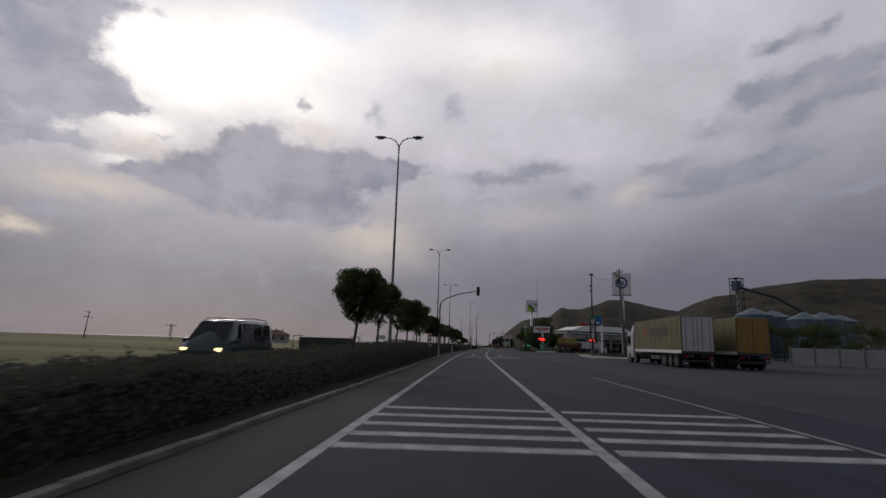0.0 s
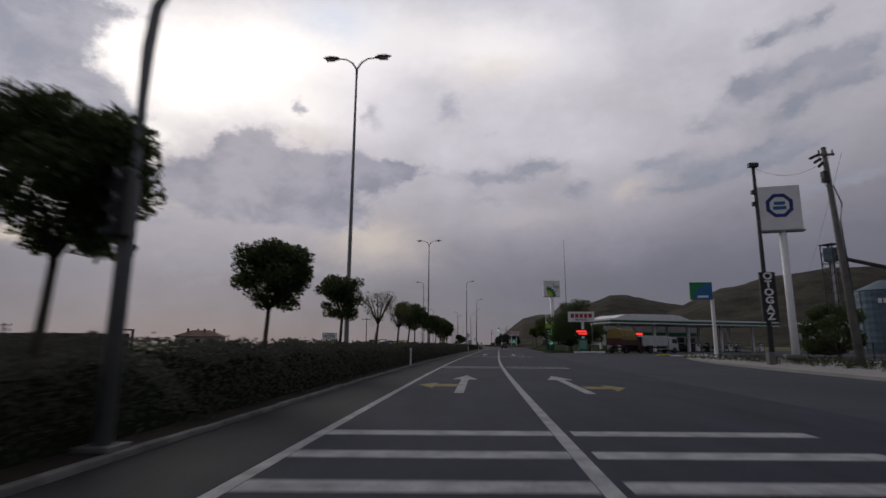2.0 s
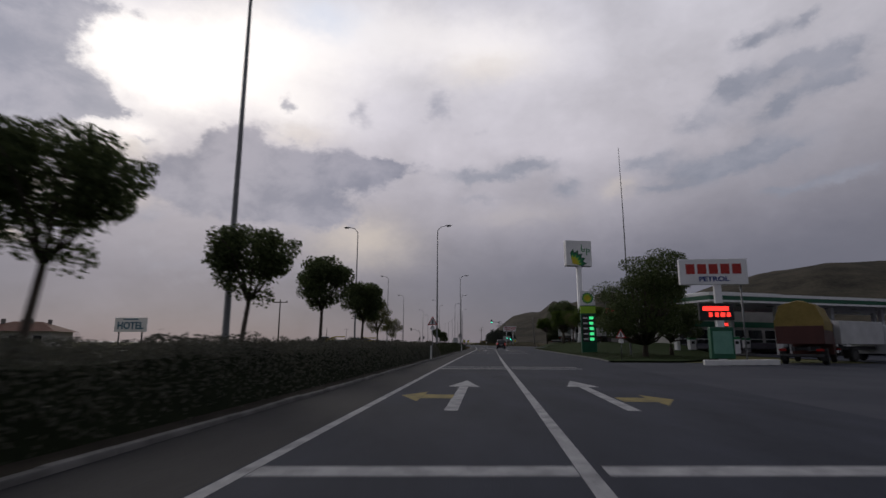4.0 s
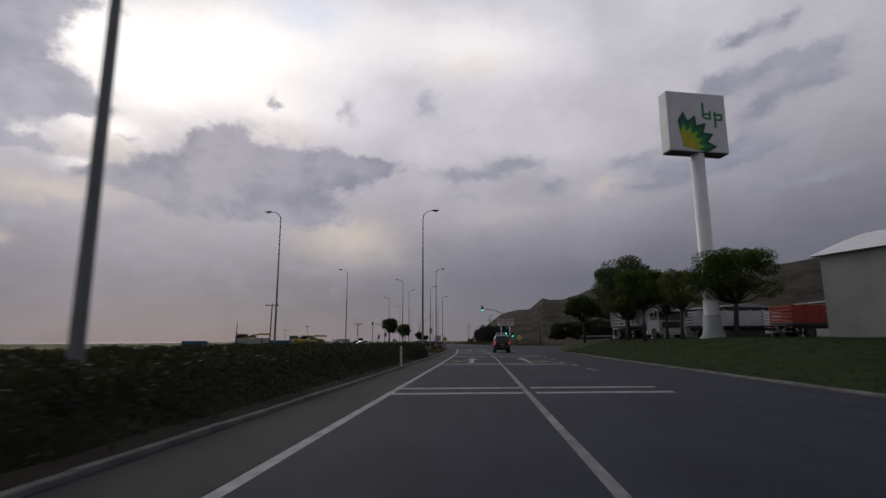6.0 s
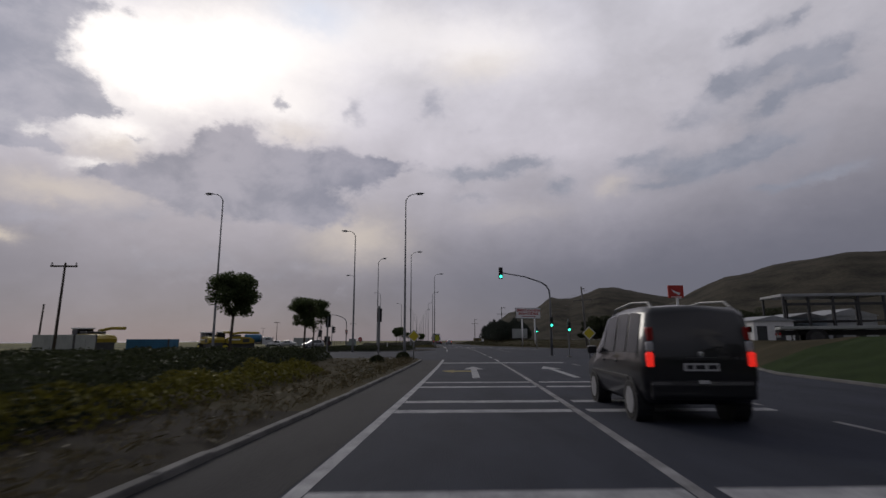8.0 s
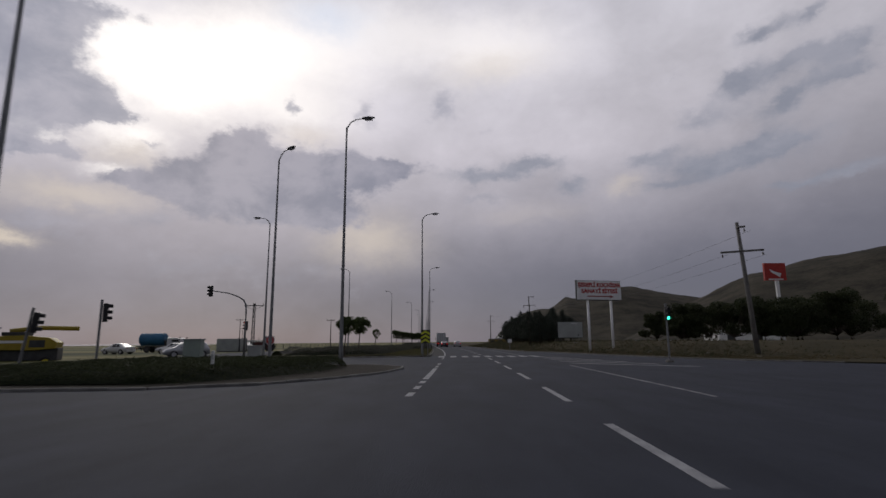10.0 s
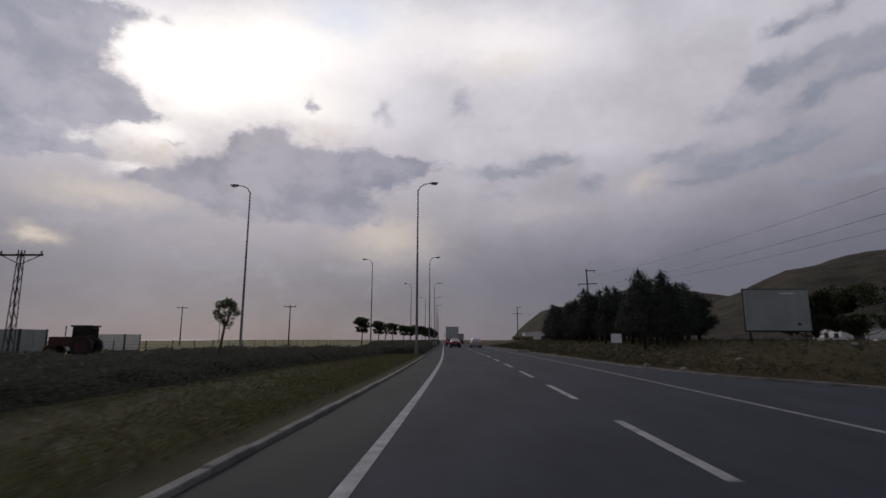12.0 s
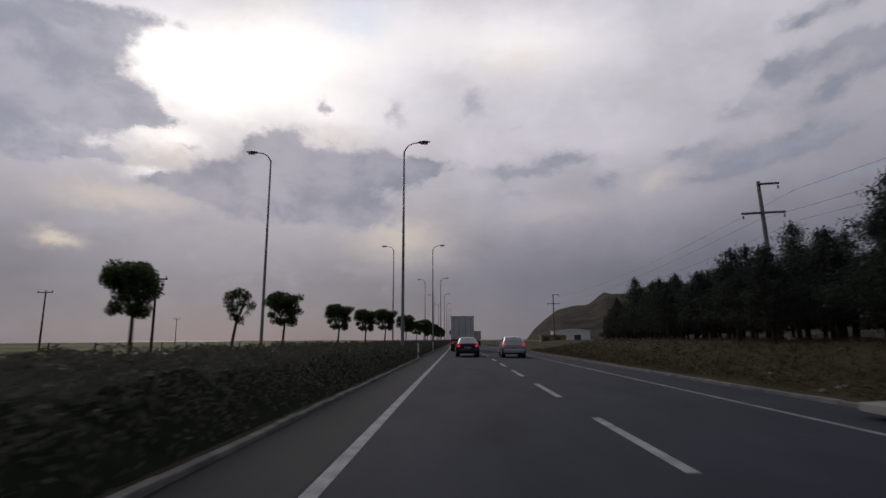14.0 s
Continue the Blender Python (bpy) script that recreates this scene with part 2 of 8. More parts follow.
ASPHALT = surface("asphalt", (0.0172, 0.0212, 0.0322), (0.0420, 0.0478, 0.0678), 0.9, 60, 0.88, bump=0.6, spec=0.2, stretch=(1, 0.3, 1))
ASPHALT_OLD = surface("worn_asphalt", (0.043, 0.047, 0.061), (0.076, 0.081, 0.098), 0.22, 30, 0.92, bump=0.5, spec=0.12)
GUTTER = surface("dusty_asphalt", (0.019, 0.0195, 0.0225), (0.046, 0.0455, 0.048), 0.8, 40, 0.9, bump=0.5, spec=0.2, stretch=(1, 0.25, 1))
KERB = surface("pale_kerb_concrete", (0.10, 0.099, 0.096), (0.235, 0.23, 0.222), 1.5, 40, 0.9, bump=0.4, rand=0.45, spec=0.2)
CONCRETE = surface("concrete", (0.10, 0.096, 0.09), (0.23, 0.22, 0.205), 1.2, 40, 0.9, bump=0.4, rand=0.35)
PAVING = surface("light_paving", (0.22, 0.21, 0.20), (0.33, 0.32, 0.305), 0.6, 14, 0.9, bump=0.3)
ROAD_WHITE = surface("road_paint_white", (0.13, 0.135, 0.145), (0.46, 0.465, 0.48), 2.4, 26, 0.8, bump=0.3)
ROAD_WORN = surface("worn_road_paint", (0.060, 0.060, 0.064), (0.34, 0.34, 0.35), 1.6, 18, 0.8, bump=0.3)
ROAD_YELLOW = surface("road_paint_yellow", (0.09, 0.075, 0.03), (0.32, 0.25, 0.06), 2.0, 30, 0.8, bump=0.3)
SOIL = surface("dark_soil", (0.020, 0.018, 0.015), (0.050, 0.043, 0.034), 1.3, 22, 0.95, bump=0.8, spec=0.08)


def field_build(nt, bs):
    """Long strips of crop, stubble and fallow, with fine straw on top."""
    tc = mnode(nt, "ShaderNodeTexCoord")
    mp = mnode(nt, "ShaderNodeMapping")
    mp.inputs["Scale"].default_value, mp.inputs["Rotation"].default_value = (0.22, 1.9, 1), (0, 0, 0.35)
    nt.links.new(tc.outputs["Object"], mp.inputs[0])
    strips = mnode(nt, "ShaderNodeTexNoise", Scale=0.016, Detail=4.0, Roughness=0.65)
    straw = mnode(nt, "ShaderNodeTexNoise", Scale=1.4, Detail=4.0, Roughness=0.65)
    nt.links.new(mp.outputs[0], strips.inputs["Vector"])
    nt.links.new(tc.outputs["Object"], straw.inputs["Vector"])
    ad = mnode(nt, "ShaderNodeMath", operation="MULTIPLY_ADD")
    nt.links.new(straw.outputs["Fac"], ad.inputs[0])
    ad.inputs[1].default_value = 0.12
    nt.links.new(strips.outputs["Fac"], ad.inputs[2])
    cr = mnode(nt, "ShaderNodeValToRGB")
    nt.links.new(ad.outputs[0], cr.inputs[0])
    for k, (pos, col) in enumerate([(0.38, (0.035, 0.036, 0.018)), (0.48, (0.075, 0.082, 0.026)), (0.55, (0.115, 0.112, 0.036)), (0.62, (0.205, 0.180, 0.068)), (0.72, (0.120, 0.128, 0.046))]):
        e = cr.color_ramp.elements[k] if k < 2 else cr.color_ramp.elements.new(pos)
        e.position, e.color = pos, (*col, 1)
    nt.links.new(cr.outputs[0], bs.inputs["Base Color"])
    bs.inputs["Roughness"].default_value, bs.inputs["Specular IOR Level"].default_value = 0.95, 0.2


FIELD = material("dry_plain", field_build)
GREEN = surface("mown_grass", (0.016, 0.030, 0.009), (0.036, 0.056, 0.016), 0.8, 40, 0.95, bump=0.8, spec=0.08)
ROUGH_GRASS = surface("rough_grass_ground", (0.034, 0.036, 0.018), (0.088, 0.080, 0.046), 0.5, 25, 0.95, bump=0.8, spec=0.08)
DRY = surface("dry_grass_ground", (0.036, 0.034, 0.018), (0.085, 0.068, 0.038), 0.35, 25, 0.95, bump=0.8, spec=0.08)
HILL = surface("hillside", (0.016, 0.0175, 0.0145), (0.098, 0.086, 0.064), 0.016, 0.16, 0.95, bump=0.0, detail=9, spec=0.05)
GALV = surface("galvanised_steel", (0.16, 0.165, 0.17), (0.26, 0.265, 0.27), 2.0, 30, 0.55, metal=0.5, bump=0.1)
BARK = surface("bark", (0.040, 0.032, 0.025), (0.095, 0.078, 0.060), 6.0, 50, 0.95, bump=0.8, stretch=(1, 1, 0.25))
LEAF = leafy("tree_leaves", (0.044, 0.064, 0.026), (0.108, 0.134, 0.054), 0.42)
LEAF_YOUNG = leafy("young_leaves", (0.070, 0.076, 0.030), (0.150, 0.150, 0.062), 0.45)
LEAF_BRIGHT = leafy("bright_leaves", (0.045, 0.078, 0.016), (0.110, 0.150, 0.034), 0.4)
LEAF_HEDGE = leafy("hedge_leaves", (0.067, 0.069, 0.056), (0.112, 0.111, 0.090), 0.42)
LEAF_GREEN_HEDGE = leafy("green_shrub_leaves", (0.027, 0.035, 0.017), (0.058, 0.068, 0.031), 0.25)
LEAF_YELLOW = leafy("yellowing_shrub_leaves", (0.095, 0.094, 0.018), (0.20, 0.178, 0.030), 0.2)
LEAF_PINE = leafy("pine_needles", (0.026, 0.034, 0.028), (0.060, 0.071, 0.056), 0.3)
STRAW = leafy("dry_grass_blades", (0.060, 0.052, 0.026), (0.150, 0.122, 0.066), 0.2)
PAINT_WHITE = surface("white_paint", (0.62, 0.62, 0.61), (0.80, 0.80, 0.79), 1.5, 20, 0.55, bump=0.05)
BLACK = surface("black_plastic", (0.012, 0.012, 0.013), (0.030, 0.030, 0.032), 4, 40, 0.5, bump=0.05)
RUBBER = surface("tyre_rubber", (0.012, 0.012, 0.012), (0.028, 0.028, 0.028), 5, 60, 0.85, bump=0.2)
TAIL_ON = glowing("lit_tail_lamp", (1.0, 0.03, 0.02), 0.6)
GREEN_ON = glowing("green_signal_light", (0.05, 1.0, 0.62), 3.0)
LED_RED = glowing("red_led_display", (1.0, 0.04, 0.03), 1.6)
LED_GREEN = glowing("green_led_display", (0.08, 1.0, 0.35), 0.7)
HEADLAMP = glowing("lit_headlamp", (1.0, 0.80, 0.35), 2.0)

# ---------------------------------------------------------------- helpers


ROAD = [(-60.0, -5.07), (5.8, -1.52), (18.7, -0.80), (31.5, -0.09), (44.4, 0.67), (57.3, 1.48), (70.1, 2.39), (83.0, 3.42), (95.9, 4.62),
        (108.7, 5.99), (139.3, 9.19), (166.8, 12.25), (184.0, 14.20), (196.2, 15.53), (208.3, 16.74), (232.1, 18.47), (262.6, 20.02),
        (278.8, 20.66), (290.4, 21.02), (302.0, 21.20), (313.6, 21.26), (325.2, 21.22), (336.8, 21.03), (348.4, 20.72), (408.4, 19.28), (708.4, 10.28), (1908.4, -25.72)]
RY, RX = np.array([r[0] for r in ROAD]), np.array([r[1] for r in ROAD])
_gy = np.arange(-300.0, 2001.0, 1.0)
_gx = np.interp(_gy, RY, RX)
_gx[_gy < -60] = RX[0] + 0.054 * (_gy[_gy < -60] + 60)
_gx = np.convolve(np.pad(_gx, 10, mode="edge"), np.ones(21) / 21, "valid")


def x0(y):
    """The inner edge line of the carriageway at that distance."""
    return float(np.interp(y, _gy, _gx))


def at(y, d, z=0.0):
    """A place d metres to the right of the inner edge line."""
    return Vector((x0(y) + d, y, z))


def heading(y):
    """Degrees about z by which the road turns at y."""
    return -math.degrees(math.atan((x0(y + 4) - x0(y - 4)) / 8))


def put(y, d, z=0.0, turn=0.0):
    return Matrix.Translation(at(y, d, z)) @ pose(0, 0, 0, 0, 0, heading(y) + turn)


def finish(bm, mat, name, smooth=False):
    me = bpy.data.meshes.new(name)
    bm.to_mesh(me)
    bm.free()
    for m in (mat if isinstance(mat, (list, tuple)) else [mat]):
        me.materials.append(m)
    if smooth:
        for p in me.polygons:
            p.use_smooth = True
    return me


def part(name, bm, mat, parent=None, label="", smooth=False):
    ob = new(name, finish(bm, mat, name, smooth))
    ob.parent = parent
    return tagged(ob, label)


def thing(name, label, category, m=None, group="", kind=""):
    ob = tagged(new(name), label, category, group, kind)
    if m is not None:
        ob.matrix_basis = m
    return ob


def box(bm, x, y, z, sx, sy, sz, bevel=0.0, m=None):
    """A box centred at x, y with its foot at z."""
    t = Matrix.Translation((x, y, z + sz / 2)) @ Matrix.Diagonal((sx, sy, sz, 1))
    vs = bmesh.ops.create_cube(bm, size=1.0, matrix=(m @ t) if m else t)["verts"]
    if bevel:
        es = list({e for v in vs for e in v.link_edges})
        bmesh.ops.bevel(bm, geom=es, offset=bevel, segments=2, affect="EDGES", profile=0.6)
    return bm


def tube(bm, pts, radii, n=10, cap=True):
    """A round bar along points, with a radius at each."""
    rings = []
    pts = [Vector(p) for p in pts]
    if not isinstance(radii, (list, tuple)):
        radii = [radii] * len(pts)
    for i, (p, r) in enumerate(zip(pts, radii)):
        d = (pts[min(i + 1, len(pts) - 1)] - pts[max(i - 1, 0)]).normalized()
        q = d.to_track_quat("Z", "Y")
        rings.append([bm.verts.new(p + q @ Vector((r * math.cos(a), r * math.sin(a), 0))) for a in [2 * math.pi * k / n for k in range(n)]])
    for a, b in zip(rings, rings[1:]):
        for k in range(n):
            bm.faces.new((a[k], a[(k + 1) % n], b[(k + 1) % n], b[k]))
    if cap:
        bm.faces.new(list(reversed(rings[0])))
        bm.faces.new(rings[-1])
    return bm


def prism(bm, outline, axis, lo, hi, bevel=0.0):
    """An outline pushed along an axis: 0 gives (y, z) outlines along x, 1 (x, z) along y, 2 (x, y) along z."""
    def p(u, v, w):
        return ((w, u, v), (u, w, v), (u, v, w))[axis]
    a = [bm.verts.new(p(u, v, lo)) for u, v in outline]
    b = [bm.verts.new(p(u, v, hi)) for u, v in outline]
    n = len(outline)
    fs = [bm.faces.new(a), bm.faces.new(list(reversed(b)))]
    fs += [bm.faces.new((a[i], b[i], b[(i + 1) % n], a[(i + 1) % n])) for i in range(n)]
    bmesh.ops.recalc_face_normals(bm, faces=fs)
    if bevel:
        es = list({e for f in fs[:2] for e in f.edges})
        bmesh.ops.bevel(bm, geom=es, offset=bevel, segments=2, affect="EDGES", profile=0.6)
    return bm


def grid_sheet(name, ys, left, right, z, mat, label, steps=1, kind="structure", thick=0.0, parent=None):
    """A sheet along the road between two offsets, each a number or a function of y."""
    verts, faces = [], []
    lf = left if callable(left) else (lambda y: left)
    rf = right if callable(right) else (lambda y: right)
    zf = z if callable(z) else (lambda y, s: z)
    for y in ys:
        for k in range(steps + 1):
            s = k / steps
            verts.append(tuple(at(y, lf(y) + (rf(y) - lf(y)) * s, zf(y, s))))
    w = steps + 1
    for i in range(len(ys) - 1):
        for k in range(steps):
            faces.append((i * w + k, i * w + k + 1, (i + 1) * w + k + 1, (i + 1) * w + k))
    me = bpy.data.meshes.new(name)
    me.from_pydata(verts, [], faces)
    me.materials.append(mat)
    ob = new(name, me)
    ob.parent = parent
    return tagged(ob, label, "", "", kind) if not parent else ob


def leaf_mesh(name, centres, size, mat, rng, flat=0.0, slim=0.55):
    """Many small leaves: one kite-shaped face at each centre, turned at random."""
    n = len(centres)
    u = rng.normal(size=(n, 3))
    u[:, 2] *= 1.0 - flat
    u /= np.linalg.norm(u, axis=1)[:, None]
    w = np.cross(u, rng.normal(size=(n, 3)))
    w /= np.linalg.norm(w, axis=1)[:, None]
    s = size * rng.uniform(0.6, 1.3, (n, 1))
    c = np.asarray(centres)
    v = np.stack([c - u * s, c + w * s * slim, c + u * s, c - w * s * slim], 1).reshape(-1, 3)
    me = bpy.data.meshes.new(name)
    me.vertices.add(4 * n)
    me.vertices.foreach_set("co", v.astype(np.float32).ravel())
    me.loops.add(4 * n)
    me.loops.foreach_set("vertex_index", np.arange(4 * n, dtype=np.int32))
    me.polygons.add(n)
    me.polygons.foreach_set("loop_start", np.arange(0, 4 * n, 4, dtype=np.int32))
    me.polygons.foreach_set("loop_total", np.full(n, 4, dtype=np.int32))
    me.update(calc_edges=True)
    me.materials.append(mat)
    return me


def span(a, b, step):
    n = max(1, int(round((b - a) / step)))
    return [a + (b - a) * i / n for i in range(n + 1)]

# ---------------------------------------------------------------- ground, carriageways, kerbs


def ramp_y(y, table):
    return float(np.interp(y, [r[0] for r in table], [r[1] for r in table]))


MEDIAN_LEFT = [(-60, -5.3), (95, -5.3), (117, -8.0), (160, -13.5), (204, -18.6), (247, -20.8), (300, -18.8), (337, -16.6), (375, -12.2), (407, -7.8), (430, -5.3), (1900, -5.3)]
RIGHT_EDGE = [(-60, 9.2), (120, 9.2), (145, 11.2), (190, 11.2), (203, 11.8), (216, 12.4), (222, 12.9), (234, 17.0), (240, 24.0), (276, 24.0), (282, 19.0), (290, 16.0), (304, 13.0), (310.5, 12.0), (314.5, 10.2), (321, 9.1), (330, 8.9), (340, 8.7), (360, 8.5), (1900, 8.3)]
OPENING = (237.0, 297.5)  # gap in the median at the junction


def median_left(y):
    return ramp_y(y, MEDIAN_LEFT)


def right_edge(y):
    return ramp_y(y, RIGHT_EDGE)


KERB_D = [(-60, -1.42), (30, -1.42), (45, -1.52), (70, -1.75), (112, -1.75), (166, -1.55), (185, -1.55), (197, -1.45), (210, -1.32), (238, -1.30), (298, -1.34), (1900, -1.34)]


def kerb_d(y):
    return ramp_y(y, KERB_D)


# the plain: one sheet to the horizon
bm = bmesh.new()
rings = [0, 60, 140, 300, 600, 1200, 2400, 4800]
n_seg = 48
prev = None
for r in rings:
    if r == 0:
        prev = [bm.verts.new((15, 170, -0.08))]
        continue
    ring = [bm.verts.new((15 + r * math.cos(2 * math.pi * k / n_seg), 170 + r * math.sin(2 * math.pi * k / n_seg), -0.08)) for k in range(n_seg)]
    for k in range(n_seg):
        if len(prev) == 1:
            bm.faces.new((prev[0], ring[k], ring[(k + 1) % n_seg]))
        else:
            bm.faces.new((prev[k], ring[k], ring[(k + 1) % n_seg], prev[(k + 1) % n_seg]))
    prev = ring
tagged(part("ground", bm, FIELD), "dry yellow plain of fields reaching the horizon", "ground", kind="structure")

YS = span(-60, 130, 5) + span(132, 430, 2.5) + span(440, 1500, 20)
grid_sheet("road", YS, -1.9, right_edge, 0.0, ASPHALT, "dark grey asphalt carriageway of a dual road", steps=3)
grid_sheet("gutter", [y for y in YS if y <= 238], lambda y: kerb_d(y) + 0.04, -0.03, 0.003, GUTTER, "dusty worn asphalt strip along the median kerb", steps=2)
grid_sheet("gutter", [y for y in YS if y >= 299], lambda y: kerb_d(y) + 0.04, -0.03, 0.003, GUTTER, "dusty worn asphalt strip along the median kerb", steps=2)
grid_sheet("opposite_road", YS, lambda y: median_left(y) - 10.0, lambda y: median_left(y), -0.004, ASPHALT_OLD, "worn grey asphalt of the oncoming carriageway", steps=2)
grid_sheet("median_opening", span(OPENING[0] - 1, OPENING[1] + 1, 2), lambda y: median_left(y) - 0.2, -0.8, -0.002, ASPHALT, "asphalt crossing through the gap in the median", steps=2)
for lo, hi, mat, name, label in ((-60, 150, SOIL, "median_soil", "dark bare soil of the planted median"), (150, 212, SOIL, "median_soil", "dark weedy ground of the wide median"),
                                 (212, 238.4, DRY, "median_dry_grass", "dry trodden grass on the median by the junction"), (298, 336, ROUGH_GRASS, "median_grass", "thin green grass and soil on the median after the junction"),
                                 (336, 1500, SOIL, "median_soil", "dark soil under the hedge of the median")):
    grid_sheet(name, span(lo, hi, 4 if hi < 500 else 20), lambda y: median_left(y) + 0.15, lambda y: kerb_d(y) - 0.02, lambda y, s: 0.06 + 0.10 * math.sin(math.pi * s) , mat, label, steps=6)

# lot and forecourt on the right, with its paved islands and lawns
grid_sheet("forecourt", span(-60, 138, 4), 9.2, lambda y: 62.0, -0.004, ASPHALT_OLD, "wide worn asphalt lot beside the road", steps=4)
grid_sheet("forecourt", span(138, 215, 4), 30.0, lambda y: 90.0, -0.004, ASPHALT_OLD, "worn asphalt yard behind the lawn", steps=3)
grid_sheet("forecourt", span(20, 138, 8), 62.0, 120.0, -0.006, ASPHALT_OLD, "worn asphalt yard by the filling station", steps=2)
grid_sheet("side_road", span(236, 280, 3), 23.9, 130.0, -0.004, ASPHALT, "asphalt side road leaving the junction", steps=4)


def island(name, outline, z, mat, label, rim=None):
    """A raised slab in a given outline of (y, d), with a kerb rim."""
    b = bmesh.new()
    top = [b.verts.new(at(y, d, z)) for y, d in outline]
    low = [b.verts.new(at(y, d, -0.1)) for y, d in outline]
    b.faces.new(top)
    n = len(top)
    for i in range(n):
        b.faces.new((top[i], low[i], low[(i + 1) % n], top[(i + 1) % n]))
    bmesh.ops.recalc_face_normals(b, faces=b.faces)
    bmesh.ops.triangulate(b, faces=[f for f in b.faces if len(f.verts) > 4])
    return tagged(part(name, b, mat), label, "", kind="structure")


def smooth_outline(pts, k=6):
    """A closed outline rounded through its corner points."""
    out = []
    n = len(pts)
    for i in range(n):
        p0, p1, p2, p3 = (np.array(pts[(i + j - 1) % n], float) for j in range(4))
        for s in range(k):
            t = s / k
            out.append(tuple(0.5 * (2 * p1 + (p2 - p0) * t + (2 * p0 - 5 * p1 + 4 * p2 - p3) * t * t + (3 * p1 - p0 - 3 * p2 + p3) * t ** 3)))
    return out


island("paved_island", smooth_outline([(68, 18.5), (74, 17.6), (90, 19.0), (104, 22.0), (112, 26.0), (106, 33), (90, 34), (72, 34), (66, 26)]), 0.14, PAVING, "pale paved island with a low kerb")
LAWN = [(y, right_edge(y)) for y in span(140, 216, 4)]


def rise(y, d):
    """Height of the ground right of the road: a bank behind the kerb up to the yard beyond."""
    def ease(v):
        v = max(0.0, min(1.0, v))
        return v * v * (3 - 2 * v)
    edge = right_edge(max(y, 145)) + 0.2 if y < 222 else 13.1
    return 1.33 * ease((d - edge) / 5.2) * ease((y - 160) / 22.0) * ease((240 - y) / 14.0)


def bank(name, y0, y1, left, right, mat, label, base=0.05):
    return grid_sheet(name, span(y0, y1, 1.5), left, right, lambda y, s: base + rise(y, left(y) + (right(y) - left(y)) * s), mat, label, steps=20)


bank("lawn", 140, 214, lambda y: right_edge(y) + 0.04, lambda y: float(np.interp(y, [140, 146, 158, 180, 214], [16, 21.5, 28, 29, 29])), GREEN, "mown green lawn on a low bank behind a pale kerb")
bank("lawn", 213.9, 225, lambda y: right_edge(y) + 0.04, lambda y: 60.0, GREEN, "dull green grass bank at the corner", 0.05)
bank("verge", 224.9, 236, lambda y: right_edge(y) + 0.04, lambda y: 60.0, DRY, "dry grass corner beside the side road", 0.054)
bank("yard", 170, 214, lambda y: 28.9, lambda y: 60.0, ASPHALT_OLD, "worn yard behind the lawn", 0.06)


def verge_rise(y, d):
    """The dry verge climbs from the kerb to a low plateau."""
    def ease(v):
        v = max(0.0, min(1.0, v))
        return v * v * (3 - 2 * v)
    return 1.09 * ease((d - right_edge(y) - 0.6) / 8.0) * ease((y - 284) / 16.0) * ease((470 - y) / 50.0)


VS = [0.0, 0.5, 1.0, 1.6, 2.3, 3.0, 3.8, 4.7, 5.6, 6.6, 7.8, 9.0, 12.0, 18.0, 30.0, 50.0, 85.0]
verts, faces = [], []
for y in span(277, 470, 2):
    for v in VS:
        d = right_edge(y) + 0.13 + v
        verts.append(tuple(at(y, d, 0.06 + verge_rise(y, d) + (0.05 * noise.noise(Vector((y * 0.35, d * 0.45, 1.0))) if 0.4 < v < 40 else 0.0))))
nv = len(VS)
for k in range(len(verts) // nv - 1):
    for m in range(nv - 1):
        faces.append((k * nv + m, k * nv + m + 1, (k + 1) * nv + m + 1, (k + 1) * nv + m))
me = bpy.data.meshes.new("verge")
me.from_pydata(verts, [], faces)
me.materials.append(DRY)
for p in me.polygons:
    p.use_smooth = True
tagged(new("verge", me), "dry grass verge with scattered weeds on a low bank", kind="structure")
island("verge", [(y, 8.6) for y in span(469, 900, 40)] + [(900, 160), (470, 95)], 0.06, DRY, "pale dry grass verge along the road")


def stripe(name, y0, y1, d0, d1, label, mat=None, step=3.0, parent=None, z=0.004):
    return grid_sheet(name, span(y0, y1, step), d0, d1, z, mat or ROAD_WHITE, label, parent=parent)


island("median_island", [(264.6, -12.0), (264.9, -8.0), (266.2, -5.2), (268.4, -3.6), (270.6, -2.5), (272.8, -1.9), (275.2, -1.6), (277.2, -1.75), (278.4, -2.6), (279.6, -4.0), (280.4, -7.0), (280.6, -12.0), (280.2, -17.5), (266, -18.5)], 0.06, SOIL, "bare brown island in the middle of the junction")
island("median_nose", [(298.2, -1.1), (297.6, -1.3), (296.2, -2.6), (295.6, -4.8), (295.3, -9.0), (295.2, -15.0), (295.4, -18.5), (298.2, -18.5)], 0.06, DRY, "dry grass nose of the median")

# hills to the right, far off


